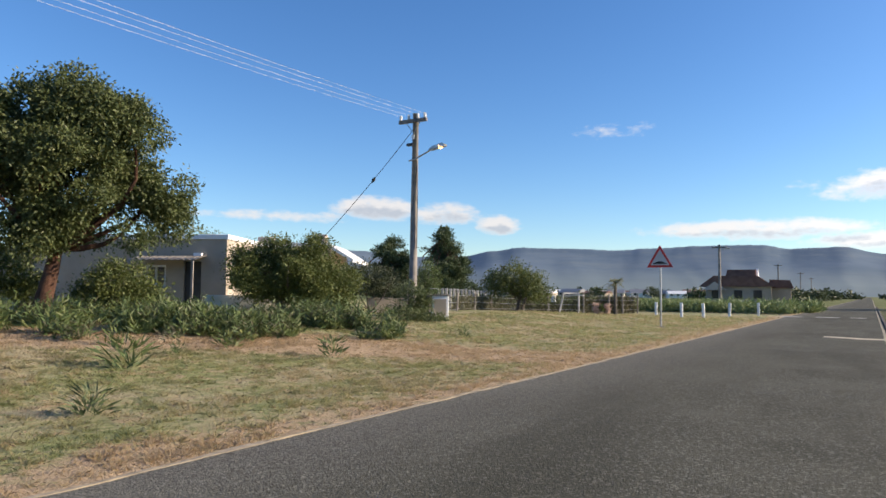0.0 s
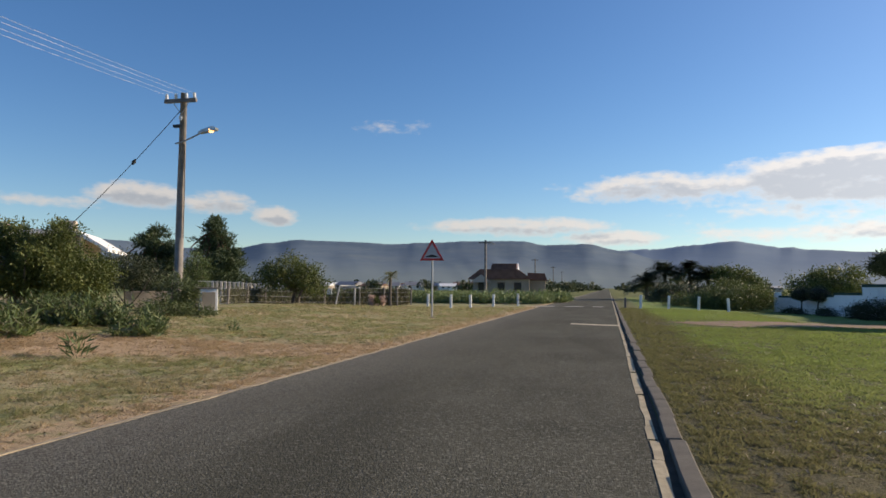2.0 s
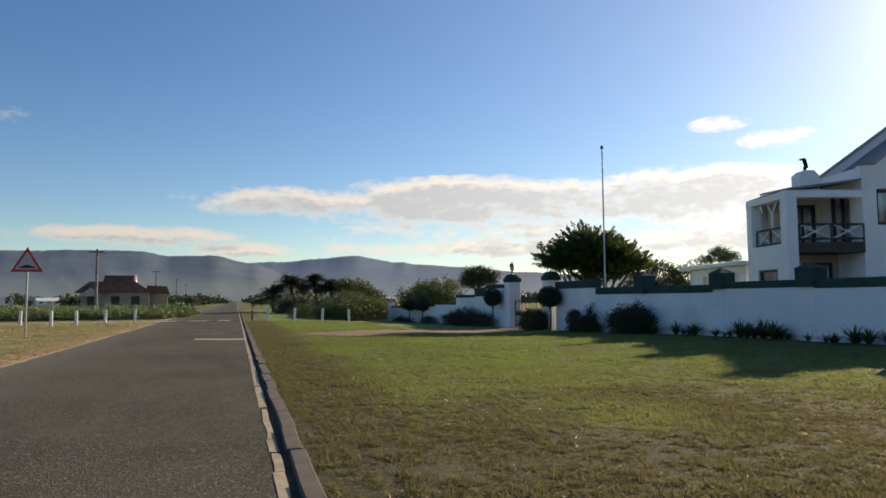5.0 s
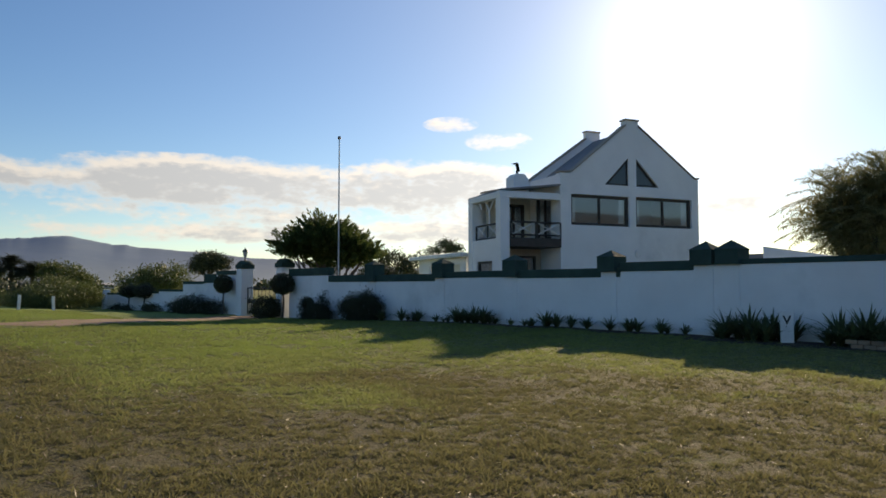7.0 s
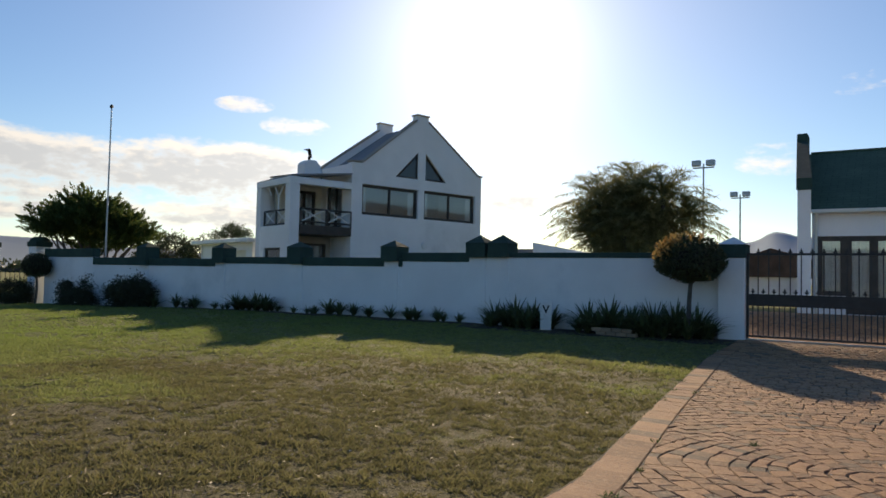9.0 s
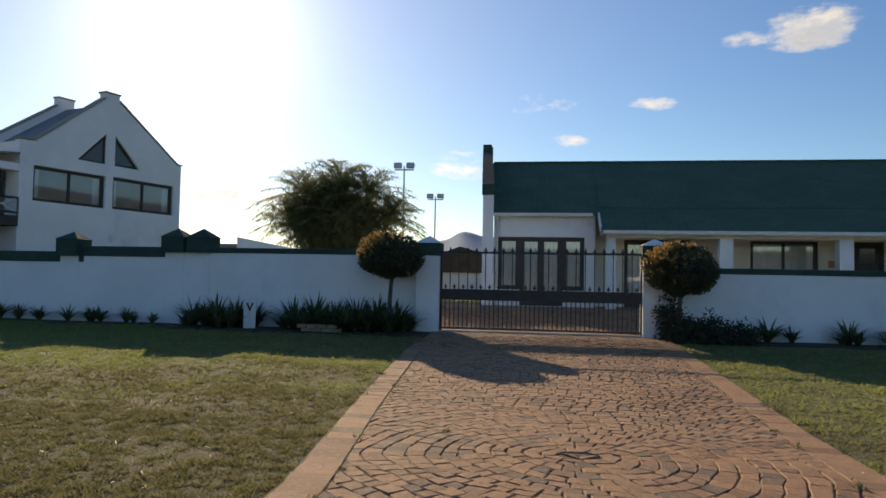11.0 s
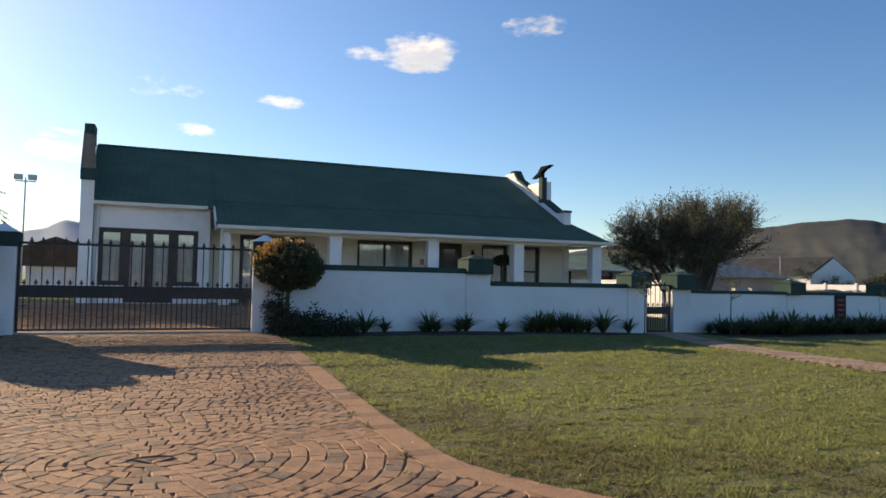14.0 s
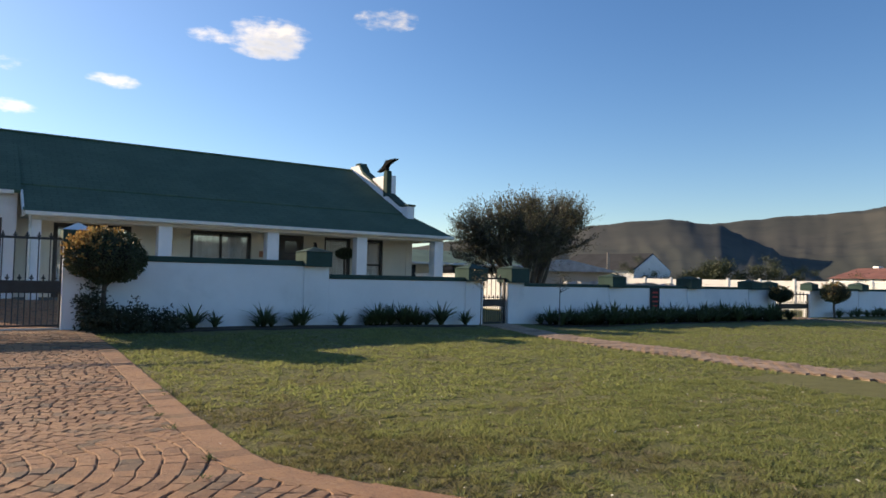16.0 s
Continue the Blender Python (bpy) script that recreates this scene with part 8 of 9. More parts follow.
# palms and bushes on the east side
for k, (x, y, z) in enumerate(((6.9, 74.9, 2.75), (9.3, 74.6, 2.85), (11.0, 74.4, 2.3), (5.2, 76, 1.7))):
    palm("distant feather palm above the bushes", x, y, -0.3, [(x, y, z)], 2.1, 80, 200 + k, 34, 0.62, group="distant palms", trunk_r=0.22, leaf="leaf_far_palm", low=-5)
tree("garden_tree", "broad green tree behind the bushes beside the road", on(13, 72), (13, 72, 1.6), 0.15, [(12.9, 72, 2.4, 1.7, 1.7, 0.9), (14.2, 72, 1.8, 1.5, 1.5, 0.8)], "leaf_bush", "grey_bark", 210, clumps=170, per=40, clump_r=0.25, length=0.22, width=0.1)
shrub("bush_thicket", "large dense green thicket beside the roadside posts", [(8.6, 47.4, 0.38, 1.2, 1.2, 0.72), (9.9, 48.4, 0.52, 1.1, 1.1, 0.86), (7.3, 48.6, 0.30, 1.1, 1.1, 0.65), (8.6, 49.6, 0.98, 0.9, 0.9, 0.58), (6.0, 51, 0.15, 1.2, 1.2, 0.50), (10.9, 51, 0.38, 1.1, 1.1, 0.79), (9.6, 50.4, 1.12, 0.6, 0.6, 0.50), (12.0, 51.5, 0.15, 1.0, 1.0, 0.65), (7.8, 50.2, 0.68, 0.6, 0.6, 0.43)], "leaf_bush", 211, 650, 55, 0.2, 0.12, 0.055, stems=20, category="bush")
shrub("bush_thicket", "rough green thicket behind the posts", [(6.6, 66, 0.3, 1.8, 1.8, 1.1), (8.8, 63, 0.3, 1.8, 1.8, 1.0)], "leaf_dark", 212, 300, 45, 0.25, 0.2, 0.09, stems=12, category="bush")
tree("garden_tree", "rounded green tree beyond the wing wall", on(17.5, 57.3), (17.5, 57.3, 1.0), 0.15, [(17.8, 57.3, 1.7, 2.0, 2.0, 1.1), (16.2, 57.7, 1.3, 1.7, 1.7, 0.9)], "leaf_bush", "grey_bark", 213, clumps=220, per=45, clump_r=0.25, length=0.2, width=0.09)
tree("umbrella_tree", "dark umbrella-crowned tree with bare stems beyond the gate", on(18.3, 48.8), (18.2, 48.8, 1.9), 0.14, [(18.2, 48.7, 3.0, 1.05, 1.05, 0.6), (18.9, 48.4, 2.75, 0.7, 0.7, 0.45), (17.6, 49, 2.6, 0.55, 0.55, 0.35)], "leaf_dark", "grey_bark", 214, clumps=190, per=55, clump_r=0.17, length=0.14, width=0.06, limbs=16, stems=3)
tree("garden_tree", "dark rounded tree beyond the garden wall", on(33.0, 49.5), (33.0, 49.5, 1.6), 0.2, [(34.4, 49.0, 2.9, 1.5, 1.5, 1.3), (36.2, 47.8, 2.6, 1.4, 1.4, 1.1), (33, 50, 2.0, 1.2, 1.2, 1.0)], "leaf_dark", "grey_bark", 215, clumps=220, per=45, clump_r=0.25, length=0.2, width=0.09)
tree("pine_tree", "distant umbrella pine beyond the white house", on(44.5, 54.2), (44.5, 54.2, 4.6), 0.14, [(44.5, 54.1, 5.3, 1.0, 1.0, 0.5), (43.4, 55, 4.7, 0.8, 0.8, 0.3), (45.2, 53.4, 4.9, 0.7, 0.7, 0.3)], "leaf_pine", "grey_bark", 216, clumps=110, per=40, clump_r=0.2, length=0.18, width=0.06, limbs=12)


def far_wood(name, label, spots, material, seed, leaf=(1.1, 0.6), per=70):
    """Distant bushes and trees as one mass."""
    rng = np.random.default_rng(seed)
    qs = []
    for x, y, r, h in spots:
        z0 = ground_z(x, y)
        q, _ = ball_leaves(rng, [(x, y, z0 + h * 0.5, r, r, h * 0.55), (x + r * 0.6, y, z0 + h * 0.35, r * 0.7, r * 0.7, h * 0.4)], 26, per // 2, r * 0.16, leaf[0] * r / 3, leaf[1] * r / 3, 0.4)
        qs.append(q)
    return tagged(new(name, quad_mesh(name, np.concatenate(qs), M[material])), label, "trees", kind="stuff")


rt = random.Random(17)
spots = []
for k in range(150):
    a, r = rt.uniform(-40, 40), rt.uniform(220, 480)
    x, y = r * math.sin(radians(a)), r * math.cos(radians(a))
    if abs(x - LEAN * y) > 6:
        spots.append((x, y, rt.uniform(1.4, 4.0), rt.uniform(1.6, 3.9)))
for k in range(26):
    y = rt.uniform(85, 300)
    x = LEAN * y + rt.choice([rt.uniform(7, 18), rt.uniform(-22, -10)])
    if not (-22 < x < -5 and y < 118):
        spots.append((x, y, rt.uniform(1.2, 2.6), rt.uniform(1.5, 3.6)))
far_wood("distant_trees", "distant bushes and trees on the plain", spots, "leaf_far", 220, per=24)
begin_plot()
spots = [(40.5, -57.3, 2.0, 3.0), (38.9, -58.5, 2.4, 3.2), (36.0, -60.3, 1.4, 3.9), (34.9, -61, 1.6, 3.0), (32.9, -62.1, 1.3, 2.6), (45.6, -53.3, 1.5, 3.3), (43.8, -54.9, 1.4, 2.4), (30, -66, 1.8, 2.6), (27, -70, 1.6, 2.8)]
far_wood("distant_trees", "green trees behind the panel wall", spots, "leaf_dark", 221, (0.22, 0.12), 620)

# houses behind the south wall
def build_south():
    h = thing("far_house", "low house with pale green roof and veranda behind the wall", "house", (33, -22, 0.2))
    wpart("wall", boxed(33.5, 34, -30, -18.5, -0.5, 2.2), M["cream"], h)
    roof_sheet([(32.2, -30.5, 2.05), (32.2, -18.0, 2.05), (35.0, -18.0, 2.85), (35.0, -30.5, 2.85)], 0.08, M["pale_roof"], h)
    roof_sheet([(35.0, -30.5, 2.85), (35.0, -18.0, 2.85), (37.5, -18.0, 2.9), (37.5, -30.5, 2.9)], 0.08, M["grey_roof"], h)
    wpart("gutter", boxed(32.08, 32.2, -30.5, -18.0, 1.95, 2.06), M["gutter"], h)
    for y in (-19.0, -21.8, -24.6, -27.4):
        wpart("column", boxed(32.3, 32.5, y - 0.1, y + 0.1, -0.5, 2.0), M["plaster"], h)
    for y in (-20.4, -23.2, -26.0):
        wpart("window", boxed(33.45, 33.5, y - 0.8, y + 0.8, 0.9, 1.9), M["glass"], h)
    g = thing("far_house", "low grey-roofed house behind the panel wall", "house", (31.8, -30.4, 0.2), turn=-40)
    part("wall", boxed(-4, 4, -3, 3, -0.7, 1.5), M["pink_plaster"], g)
    bm = bmesh.new()
    prism(bm, [(-3.4, 1.5), (3.4, 1.5), (0.6, 2.15), (-0.6, 2.15)], "x", -4.4, 4.4)
    part("roof", bm, M["sheet"], g)
    b = thing("far_house", "white gabled house with dark roof below the hills", "house", (49.4, -56.0, 0.0), turn=186)
    part("wall", boxed(-5.5, 4.0, -3.2, 3.2, -0.3, 2.3), M["white_paint"], b)
    bm = bmesh.new()
    prism(bm, [(-3.5, 2.3), (3.5, 2.3), (0, 4.1)], "x", -5.7, 4.0)
    part("roof", bm, M["dark_slate"], b)
    bm = bmesh.new()
    prism(bm, [(-3.2, 2.3), (3.2, 2.3), (0, 3.95)], "x", 4.0, 4.1)
    part("gable", bm, M["white_paint"], b)
    for x in (-4.5, -2, 0.5, 2.5):
        part("window", boxed(x - 0.45, x + 0.45, 3.2, 3.24, 0.8, 1.8), M["glass"], b)
    r = thing("far_house", "red-roofed house below the hills", "house", (25.5, -66, 0.0), turn=-20)
    part("wall", boxed(-6, 6, -3, 3, -0.3, 1.9), M["plaster"], r)
    bm = bmesh.new()
    prism(bm, [(-3.4, 1.9), (3.4, 1.9), (0, 2.9)], "x", -6.4, 6.4)
    part("roof", bm, M["red_tile"], r)
    part("chimney", boxed(4.6, 5.2, -1, -0.5, 2.0, 3.1), M["white_paint"], r)
    # precast panel wall
    v = thing("panel_wall", "white precast panel wall behind the gardens", "wall", (24, -42, 0.0))
    p0, p1 = Vector((42.0, -36.3, 0)), Vector((13.0, -38.6, 0))
    n = 15
    ang = math.degrees(math.atan2(p1.y - p0.y, p1.x - p0.x))
    step = (p1 - p0).length / n
    for k in range(n):
        m = p0.lerp(p1, k / n)
        for j in range(-1, 5):
            ob = part("panel", boxed(0.06, step - 0.06, -0.025, 0.025, j * 0.31 - 0.1, j * 0.31 + 0.205, bevel=0.008), M["wall_pale"], v)
            ob.matrix_parent_inverse = world_of(v).inverted()
            ob.matrix_basis = pose(m.x, m.y, 0.0, 0, 0, ang)
        ob = part("post", boxed(-0.07, 0.07, -0.07, 0.07, -0.6, 1.55, bevel=0.01), M["wall_pale"], v)
        ob.matrix_parent_inverse = world_of(v).inverted()
        ob.matrix_basis = pose(m.x, m.y, 0.0, 0, 0, ang)
    # crumpled grey sheet under the thorn tree, standing for a wall with tree shadows
    bm = bmesh.new()
    rows = []
    for i in range(26):
        row = []
        for j in range(7):
            f = i / 25
            x, y = 22.5 - 3.6 * f, -22.2 - 3.9 * f
            row.append(bm.verts.new((x + 0.25 * noise.noise((i * 0.5, j * 0.7, 1)), y + 0.25 * noise.noise((i * 0.6, j * 0.5, 5)), -0.25 + j * 0.235 + 0.12 * noise.noise((i * 0.8, j * 0.9, 9)))))
        rows.append(row)
    for a, b in zip(rows, rows[1:]):
        for j in range(6):
            bm.faces.new((a[j], b[j], b[j + 1], a[j + 1]))
    solid("plastic_cover", bm, M["sheet"], "crumpled grey sheet standing for a wall dappled with tree shade", "plastic cover")
    p = thing("utility_pole", "distant thin pole behind the panel wall", "utility pole", (33, -36.5, 0.0))
    wpart("pole", tubed([(33, -36.5, -0.4), (33, -36.5, 3.2)], 0.08, 7), M["pole_wood"], p)


build_south()
end_plot()

# speed hump with worn paint
def build_hump():
    bm = bmesh.new()
    rows = []
    for k in range(9):
        y = 41.0 + k * 0.4
        z = 0.014 + 0.09 * math.sin(math.pi * k / 8)
        rows.append([bm.verts.new((s + LEAN * y, y, z)) for s in (ROAD_L + 0.05, -2.5, -1.2, 0.0, ROAD_R - 0.05)])
    for a, b in zip(rows, rows[1:]):
        for j in range(4):
            bm.faces.new((a[j], a[j + 1], b[j + 1], b[j]))
    h = solid("speed_hump", bm, M["asphalt"], "asphalt speed hump with worn white paint", "speed hump", kind="structure")
    for a, b in ((-3.5, -2.4), (-1.8, -0.7), (-0.2, 0.5)):
        bm = bmesh.new()
        q = [bm.verts.new(c) for c in ((a, 41.8, 0.08), (b, 41.8, 0.08), (b + 0.15, 42.05, 0.1), (a + 0.15, 42.05, 0.1))]
        bm.faces.new(q)
        part("paint_mark", bm, M["road_paint"], h)


build_hump()
for y, a, b, w in ((22.9, -0.95, 0.6, 0.6),):
    bm = bmesh.new()
    q = [bm.verts.new((s + LEAN * y + 0.04 * noise.noise((s * 3, y, 0)), y - 0.5 * s + e * (1 + 0.7 * noise.noise((s * 2.5, e, 2))), 0.017)) for e in (-w / 2, w / 2) for s in np.linspace(a, b, 9)]
    for k in range(8):
        bm.faces.new((q[k], q[k + 1], q[k + 10], q[k + 9]))
    solid("sand_streak", bm, M["pale_sand"], "pale sand washed across the asphalt", "sand", kind="structure")


# cracks across the asphalt
for y0, s0, s1, w in ((9.3, -1.9, 0.45, 0.022), (15.8, -3.0, -0.4, 0.018), (6.1, -3.2, -1.6, 0.014)):
    bm = bmesh.new()
    q = []
    for e in (0, 1):
        for k in range(25):
            f = k / 24
            x = s0 + (s1 - s0) * f
            y = y0 + 0.35 * f + 0.10 * noise.noise((x * 2.3, y0, 1.0)) + 0.03 * noise.noise((x * 9, y0, 4.0)) + e * w * (0.4 + abs(noise.noise((x * 5, y0, 8.0))))
            q.append(bm.verts.new((x + LEAN * y, y, 0.0165)))
    for k in range(24):
        bm.faces.new((q[k], q[k + 1], q[k + 26], q[k + 25]))
    solid("road_crack", bm, M["black"], "dark sealed crack across the asphalt", "road crack", kind="structure")


# hills
def ridge(points, a):
    for (a0, e0), (a1, e1) in zip(points, points[1:]):
        if a0 <= a <= a1:
            t = (a - a0) / (a1 - a0)
            t = t * t * (3 - 2 * t)
            return e0 + (e1 - e0) * t
    return points[0][1] if a < points[0][0] else points[-1][1]


def range_of_hills(name, label, points, a0, a1, r_top, r_foot, material, step=0.25, rough=1.0, seed=0.0):
    """A range along the horizon: azimuths clockwise from the road, elevations of its crest, spurs and gullies on its slope."""
    n, m = int((a1 - a0) / step), 34
    verts, faces = [], []
    for i in range(n + 1):
        a = a0 + (a1 - a0) * i / n
        e = ridge(points, a)
        top = r_top * math.tan(radians(max(e, 0.1)))
        crest = r_top * radians(0.06 * noise.noise((a * 1.3, seed, 0)) + 0.04 * noise.noise((a * 4.1, seed, 3)))
        for j in range(m + 1):
            f = j / m
            r = r_foot + (r_top - r_foot) * f
            bent = a * 0.17 + 0.5 * noise.noise((a * 0.06, f * 1.5, seed + 4))
            fold = 0.75 - 2.2 * abs(noise.noise((bent + seed, f * 0.7, seed))) + 0.45 * (0.5 - 1.6 * abs(noise.noise((a * 0.55 + f, f * 1.8, seed + 7)))) + 0.12 * noise.noise((a * 2.2, f * 6.0, seed))
            z = top * (0.5 * f + 0.5 * f ** 2.4) + rough * top * 0.20 * fold * math.sin(math.pi * min(1, f * 1.02)) ** 0.8
            z += crest * f ** 7
            ang = radians(a)
            verts.append((r * math.sin(ang), r * math.cos(ang), max(z, -2.0) - 1.0 * (j == 0)))
        ang = radians(a)
        verts.append(((r_top + 500) * math.sin(ang), (r_top + 500) * math.cos(ang), -2.0))
    w = m + 2
    for i in range(n):
        for j in range(w - 1):
            q = i * w + j
            faces.append((q, q + w, q + w + 1, q + 1))
    return tagged(new(name, raw(name, verts, faces, M[material], True)), label, "hills", kind="structure")


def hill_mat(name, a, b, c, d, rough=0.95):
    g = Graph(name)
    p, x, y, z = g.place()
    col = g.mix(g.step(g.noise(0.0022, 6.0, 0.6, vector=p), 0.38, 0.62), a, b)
    # towards the foot colour d, which carries paler haze on the far ranges
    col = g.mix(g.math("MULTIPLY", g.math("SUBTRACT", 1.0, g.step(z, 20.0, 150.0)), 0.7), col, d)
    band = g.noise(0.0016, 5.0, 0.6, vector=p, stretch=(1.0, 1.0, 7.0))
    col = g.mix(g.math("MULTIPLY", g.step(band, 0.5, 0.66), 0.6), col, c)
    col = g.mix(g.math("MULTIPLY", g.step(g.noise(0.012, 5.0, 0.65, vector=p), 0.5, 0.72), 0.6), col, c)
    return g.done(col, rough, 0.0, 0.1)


# distance haze is painted into these blue and pale base colours
M["hill_blue_haze"] = hill_mat("far_hills_haze_blue", (0.105, 0.15, 0.20), (0.145, 0.192, 0.238), (0.175, 0.215, 0.235), (0.225, 0.268, 0.252))
M["hill_pale_haze"] = hill_mat("farthest_hazed_hills", (0.165, 0.225, 0.30), (0.185, 0.245, 0.32), (0.20, 0.26, 0.315), (0.235, 0.285, 0.31))
# bluish greys in this mix carry some haze and shade of the slopes
M["hill_brown"] = hill_mat("dry_brown_hills", (0.068, 0.072, 0.066), (0.094, 0.093, 0.082), (0.043, 0.052, 0.054), (0.076, 0.084, 0.068))
range_of_hills("backdrop_north_hills", "flat-topped mountain range across the plain, haze painted blue-grey", [(-60, 3.2), (-38.6, 3.46), (-32.5, 2.98), (-29.5, 3.05), (-26.5, 3.55), (-24.6, 3.8), (-20.9, 3.72), (-16.5, 3.56), (-14.7, 3.68), (-10, 3.84), (-6.5, 3.86), (-4.2, 3.51), (-1.0, 3.58), (1.8, 3.0), (4.5, 2.3), (9, 1.6), (16, 0.9), (24, 0.4), (30, 0.1)], -60, 30, 3900, 2300, "hill_blue_haze", seed=2.0, rough=0.08)
range_of_hills("backdrop_east_hills", "far mountain with a rounded summit, paled by painted haze", [(-4, 2.8), (4.2, 3.1), (7.0, 3.36), (10.0, 3.64), (13.5, 3.11), (15.7, 2.88), (18.8, 2.67), (24.3, 2.18), (30, 1.8), (40, 1.3), (60, 0.9)], -4, 60, 4400, 2500, "hill_pale_haze", seed=5.0, rough=0.07)
begin_plot()
# haze below the sun, put into a pale blue base colour
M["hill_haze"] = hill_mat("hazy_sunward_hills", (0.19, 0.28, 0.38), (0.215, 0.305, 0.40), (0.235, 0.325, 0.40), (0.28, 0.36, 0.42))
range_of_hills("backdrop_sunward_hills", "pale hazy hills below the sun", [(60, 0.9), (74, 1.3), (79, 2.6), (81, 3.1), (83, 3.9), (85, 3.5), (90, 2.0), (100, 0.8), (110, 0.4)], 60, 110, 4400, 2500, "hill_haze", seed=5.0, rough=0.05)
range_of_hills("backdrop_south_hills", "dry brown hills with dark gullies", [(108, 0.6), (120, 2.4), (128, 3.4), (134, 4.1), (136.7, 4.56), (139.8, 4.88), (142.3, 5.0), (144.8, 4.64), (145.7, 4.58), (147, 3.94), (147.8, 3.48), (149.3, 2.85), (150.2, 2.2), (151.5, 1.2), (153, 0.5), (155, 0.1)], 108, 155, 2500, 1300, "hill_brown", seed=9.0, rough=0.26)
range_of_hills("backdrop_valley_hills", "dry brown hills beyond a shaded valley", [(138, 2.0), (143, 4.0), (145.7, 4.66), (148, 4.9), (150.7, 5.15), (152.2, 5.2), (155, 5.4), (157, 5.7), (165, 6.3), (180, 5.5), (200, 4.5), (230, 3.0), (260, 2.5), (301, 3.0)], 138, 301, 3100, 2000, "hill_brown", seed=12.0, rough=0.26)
end_plot()

# ---- grass blades ----
def beside_road(line):
    return [tuple((PLOT @ Vector((*p, 0))).xy) for p in line]


# paths trodden or laid through the grass, with their half widths
BARE = [(beside_road([(3.3, 24.6), (6.5, 27.2), (10.0, 30.5), (15.0, 33.6)]), 1.9), (beside_road([(15.1, -12.5), (12.5, -11.9), (9.0, -11.2), (1.2, -10.2)]), 0.5)]


def tufts(name, label, areas, seed, material="blades", gaps=0.0, keep_off_drive=True):
    """Creeping turf: tufts of arching blades of uneven height, thick in some places and worn away in others.
    Areas are (s0, s1, y0, y1, tufts, blades, length, width)."""
    rng = np.random.default_rng(seed)
    out = []
    for s0, s1, y0, y1, count, per, ln, wd in areas:
        y = rng.uniform(y0, y1, count)
        x = rng.uniform(s0, s1, count) + LEAN * y
        keep = np.ones(count, bool)
        if keep_off_drive:
            own = [TO_PLOT @ Vector((a, b, 0)) for a, b in zip(x, y)]
            keep &= ~np.array([p.x > 0.2 and drive_edges(p.x)[0] - 0.29 < p.y < drive_edges(p.x)[1] + 0.29 for p in own])
        for line, half in BARE:
            for (ax0, ay0), (bx0, by0) in zip(line, line[1:]):
                dx, dy = bx0 - ax0, by0 - ay0
                f = np.clip(((x - ax0) * dx + (y - ay0) * dy) / (dx * dx + dy * dy), 0, 1)
                keep &= (np.hypot(x - ax0 - f * dx, y - ay0 - f * dy) > half * rng.uniform(0.75, 1.15, count)) | (rng.random(count) < 0.12)
        lush = np.array([0.45 * noise.noise((a * 0.7, b * 0.7, 7.0)) + 0.5 * noise.noise((a * 2.6, b * 2.6, 3.0)) + 1.0 * noise.noise((a * 8.0, b * 8.0, 5.0)) for a, b in zip(x, y)])
        keep &= lush > rng.normal(gaps, 0.15, count)
        x, y, lush = x[keep], y[keep], lush[keep]
        n = len(x)
        tall = ln * np.clip(0.75 + 0.55 * lush, 0.45, 1.6) * rng.uniform(0.7, 1.3, n)
        z = np.array([ground_z(a, b) for a, b in zip(x, y)])
        at = np.repeat(np.stack([x, y, z - 0.004], axis=1), per, axis=0)
        m = len(at)
        off = rng.normal(size=(m, 2))
        at[:, :2] += off * np.repeat(tall, per)[:, None] * 0.33
        ax = unit(np.concatenate([off * 0.75 + rng.normal(size=(m, 2)) * 0.5, rng.uniform(0.35, 1.1, (m, 1))], axis=1))
        out.append((at, ax, np.repeat(tall, per)[:, None], np.full((m, 1), wd)))
    at, ax, ln, wd = (np.concatenate(c) for c in zip(*out))
    return tagged(new(name, blade_mesh(name, at, ax, ln, wd * 1.25, rng, M[material])), label, "grass", kind="stuff")


tufts("lawn_grass", "short creeping lawn grass in tufts with thin brown patches", [(0.86, 6.5, -9, 8, 100000, 6, 0.05, 0.0075), (0.86, 6.5, 8, 14, 28000, 6, 0.055, 0.010), (6.5, 14.9, -13, 14, 72000, 5, 0.055, 0.013), (0.86, 6.5, 14, 24, 17000, 6, 0.06, 0.013), (6.5, 14.6, 14, 30, 22000, 5, 0.06, 0.015), (0.86, 8, 24, 42, 14000, 5, 0.07, 0.02), (3, 14, -26, -12, 16000, 5, 0.06, 0.014)], 301, gaps=-0.12)
tufts("verge_grass", "sparse dry verge grass in low tufts", [(-10.5, -3.95, 1.5, 14, 34000, 7, 0.062, 0.008), (-13, -4.0, 14, 30, 18000, 6, 0.08, 0.015), (-16, -10.5, 3, 14, 12000, 6, 0.08, 0.012), (-14, -4.0, 30, 42, 6000, 5, 0.09, 0.03)], 302, gaps=0.12, keep_off_drive=False)



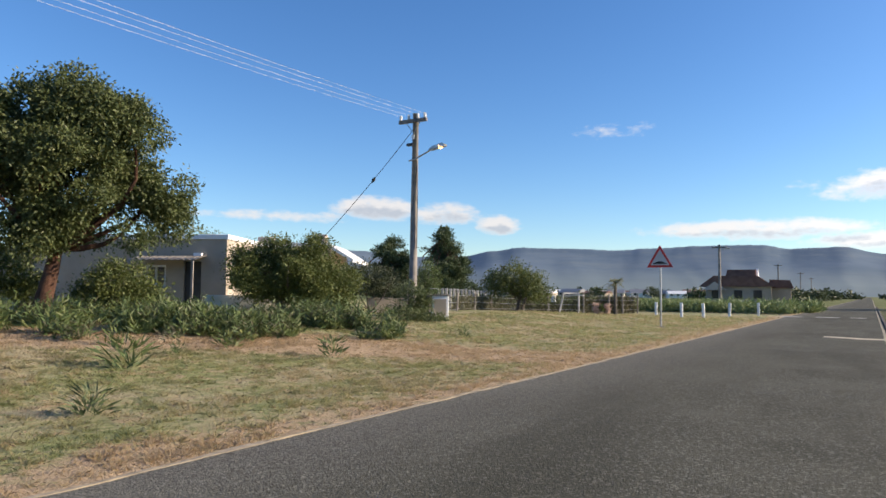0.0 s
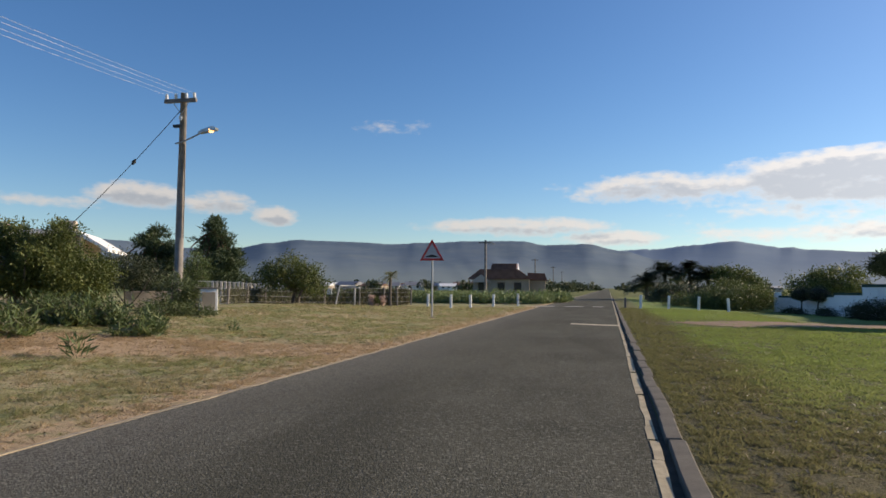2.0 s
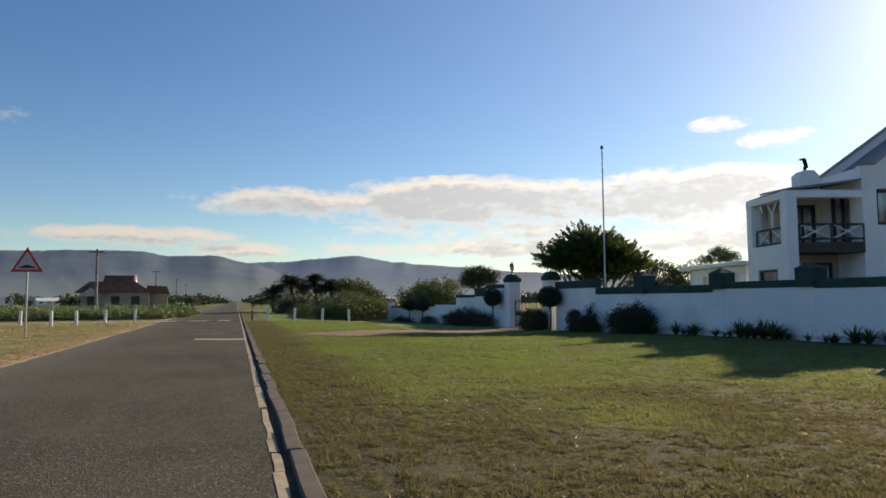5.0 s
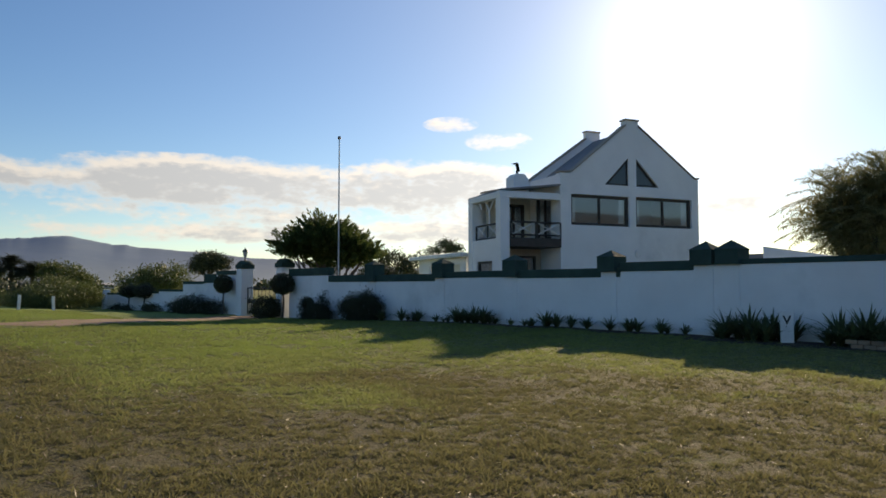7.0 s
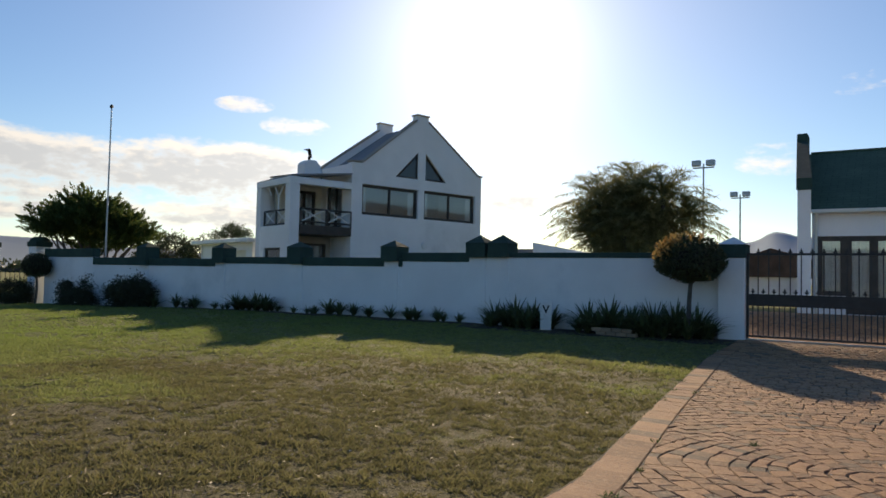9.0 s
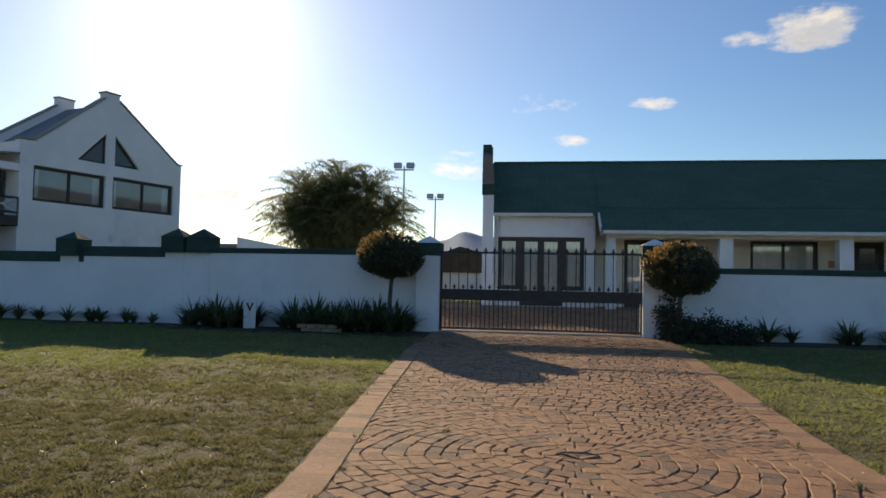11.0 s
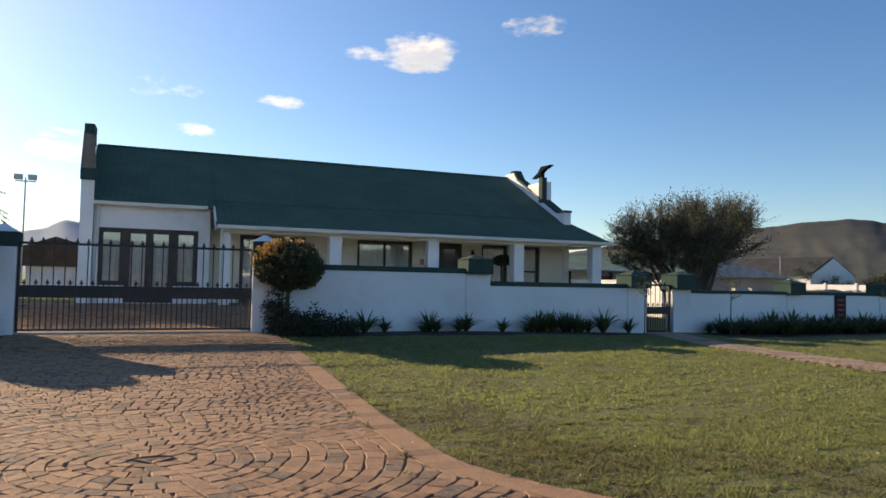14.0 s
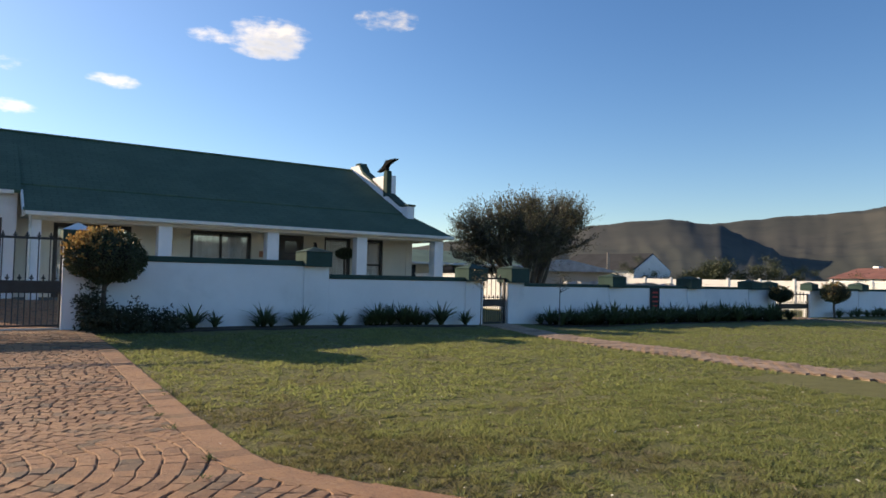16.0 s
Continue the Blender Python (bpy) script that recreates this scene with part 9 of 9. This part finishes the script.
def scatter(name, label, category, areas, size, wide, material, seed):
    """Small flat bits strewn on the ground."""
    rng = np.random.default_rng(seed)
    out = []
    for s0, s1, y0, y1, count in areas:
        y = rng.uniform(y0, y1, count)
        x = rng.uniform(s0, s1, count) + LEAN * y
        z = np.array([ground_z(a, b) for a, b in zip(x, y)]) + rng.uniform(0.006, 0.03, count)
        at = np.stack([x, y, z], axis=1)
        ax = unit(np.concatenate([rng.normal(size=(count, 2)), rng.normal(size=(count, 1)) * 0.35], axis=1))
        out.append(leaf_quads(rng, at, ax, size, wide, 0.6))
    return tagged(new(name, quad_mesh(name, np.concatenate(out), M[material])), label, category, kind="stuff")


scatter("lawn_flecks", "pale dry flecks strewn on the lawn", "litter", [(1.1, 8, -9, 14, 800), (8, 14, -14, 22, 220), (1.1, 5, 14, 30, 100)], 0.022, 0.012, "fleck", 311)
scatter("verge_litter", "dry leaves, straw and twigs strewn on the verge", "litter", [(-10, -4.0, 1.5, 14, 5000), (-15, -9, 3, 12, 6500), (-12, -4.0, 14, 30, 2500)], 0.045, 0.010, "litter", 312)
scatter("lawn_straw", "dry straw strewn on the thin lawn", "litter", [(1.1, 7, 2, 9, 3500), (1.05, 3, 2, 16, 2200), (1.1, 6, -8, -2, 1200)], 0.05, 0.007, "litter", 313)


def joint_grass():
    """Tufts that have come up in the joints and along the borders of the drive."""
    rng = np.random.default_rng(320)
    out = []
    for k in range(30):
        x = rng.uniform(1.6, 9.0)
        lo, hi = drive_edges(x)
        y = (lo - 0.27, lo + 0.02, hi + 0.27, hi - 0.02)[k % 4] + rng.normal() * 0.02 if k < 27 else rng.uniform(lo, hi)
        n = int(rng.integers(14, 40))
        sp = rng.uniform(0.012, 0.035)
        at = np.stack([x + rng.normal(size=n) * sp, y + rng.normal(size=n) * sp, np.full(n, ground_z(x, y) + 0.03)], axis=1)
        ax = unit(np.concatenate([rng.normal(size=(n, 2)) * 0.8, np.full((n, 1), 0.8)], axis=1))
        out.append(leaf_quads(rng, at, ax, rng.uniform(0.03, 0.055), 0.006, 0.4))
    tagged(new("joint_grass", quad_mesh("joint_grass", np.concatenate(out), M["leaf_weed"])), "green grass tufts in the joints of the drive", "grass", kind="stuff")


begin_plot()
joint_grass()
end_plot()
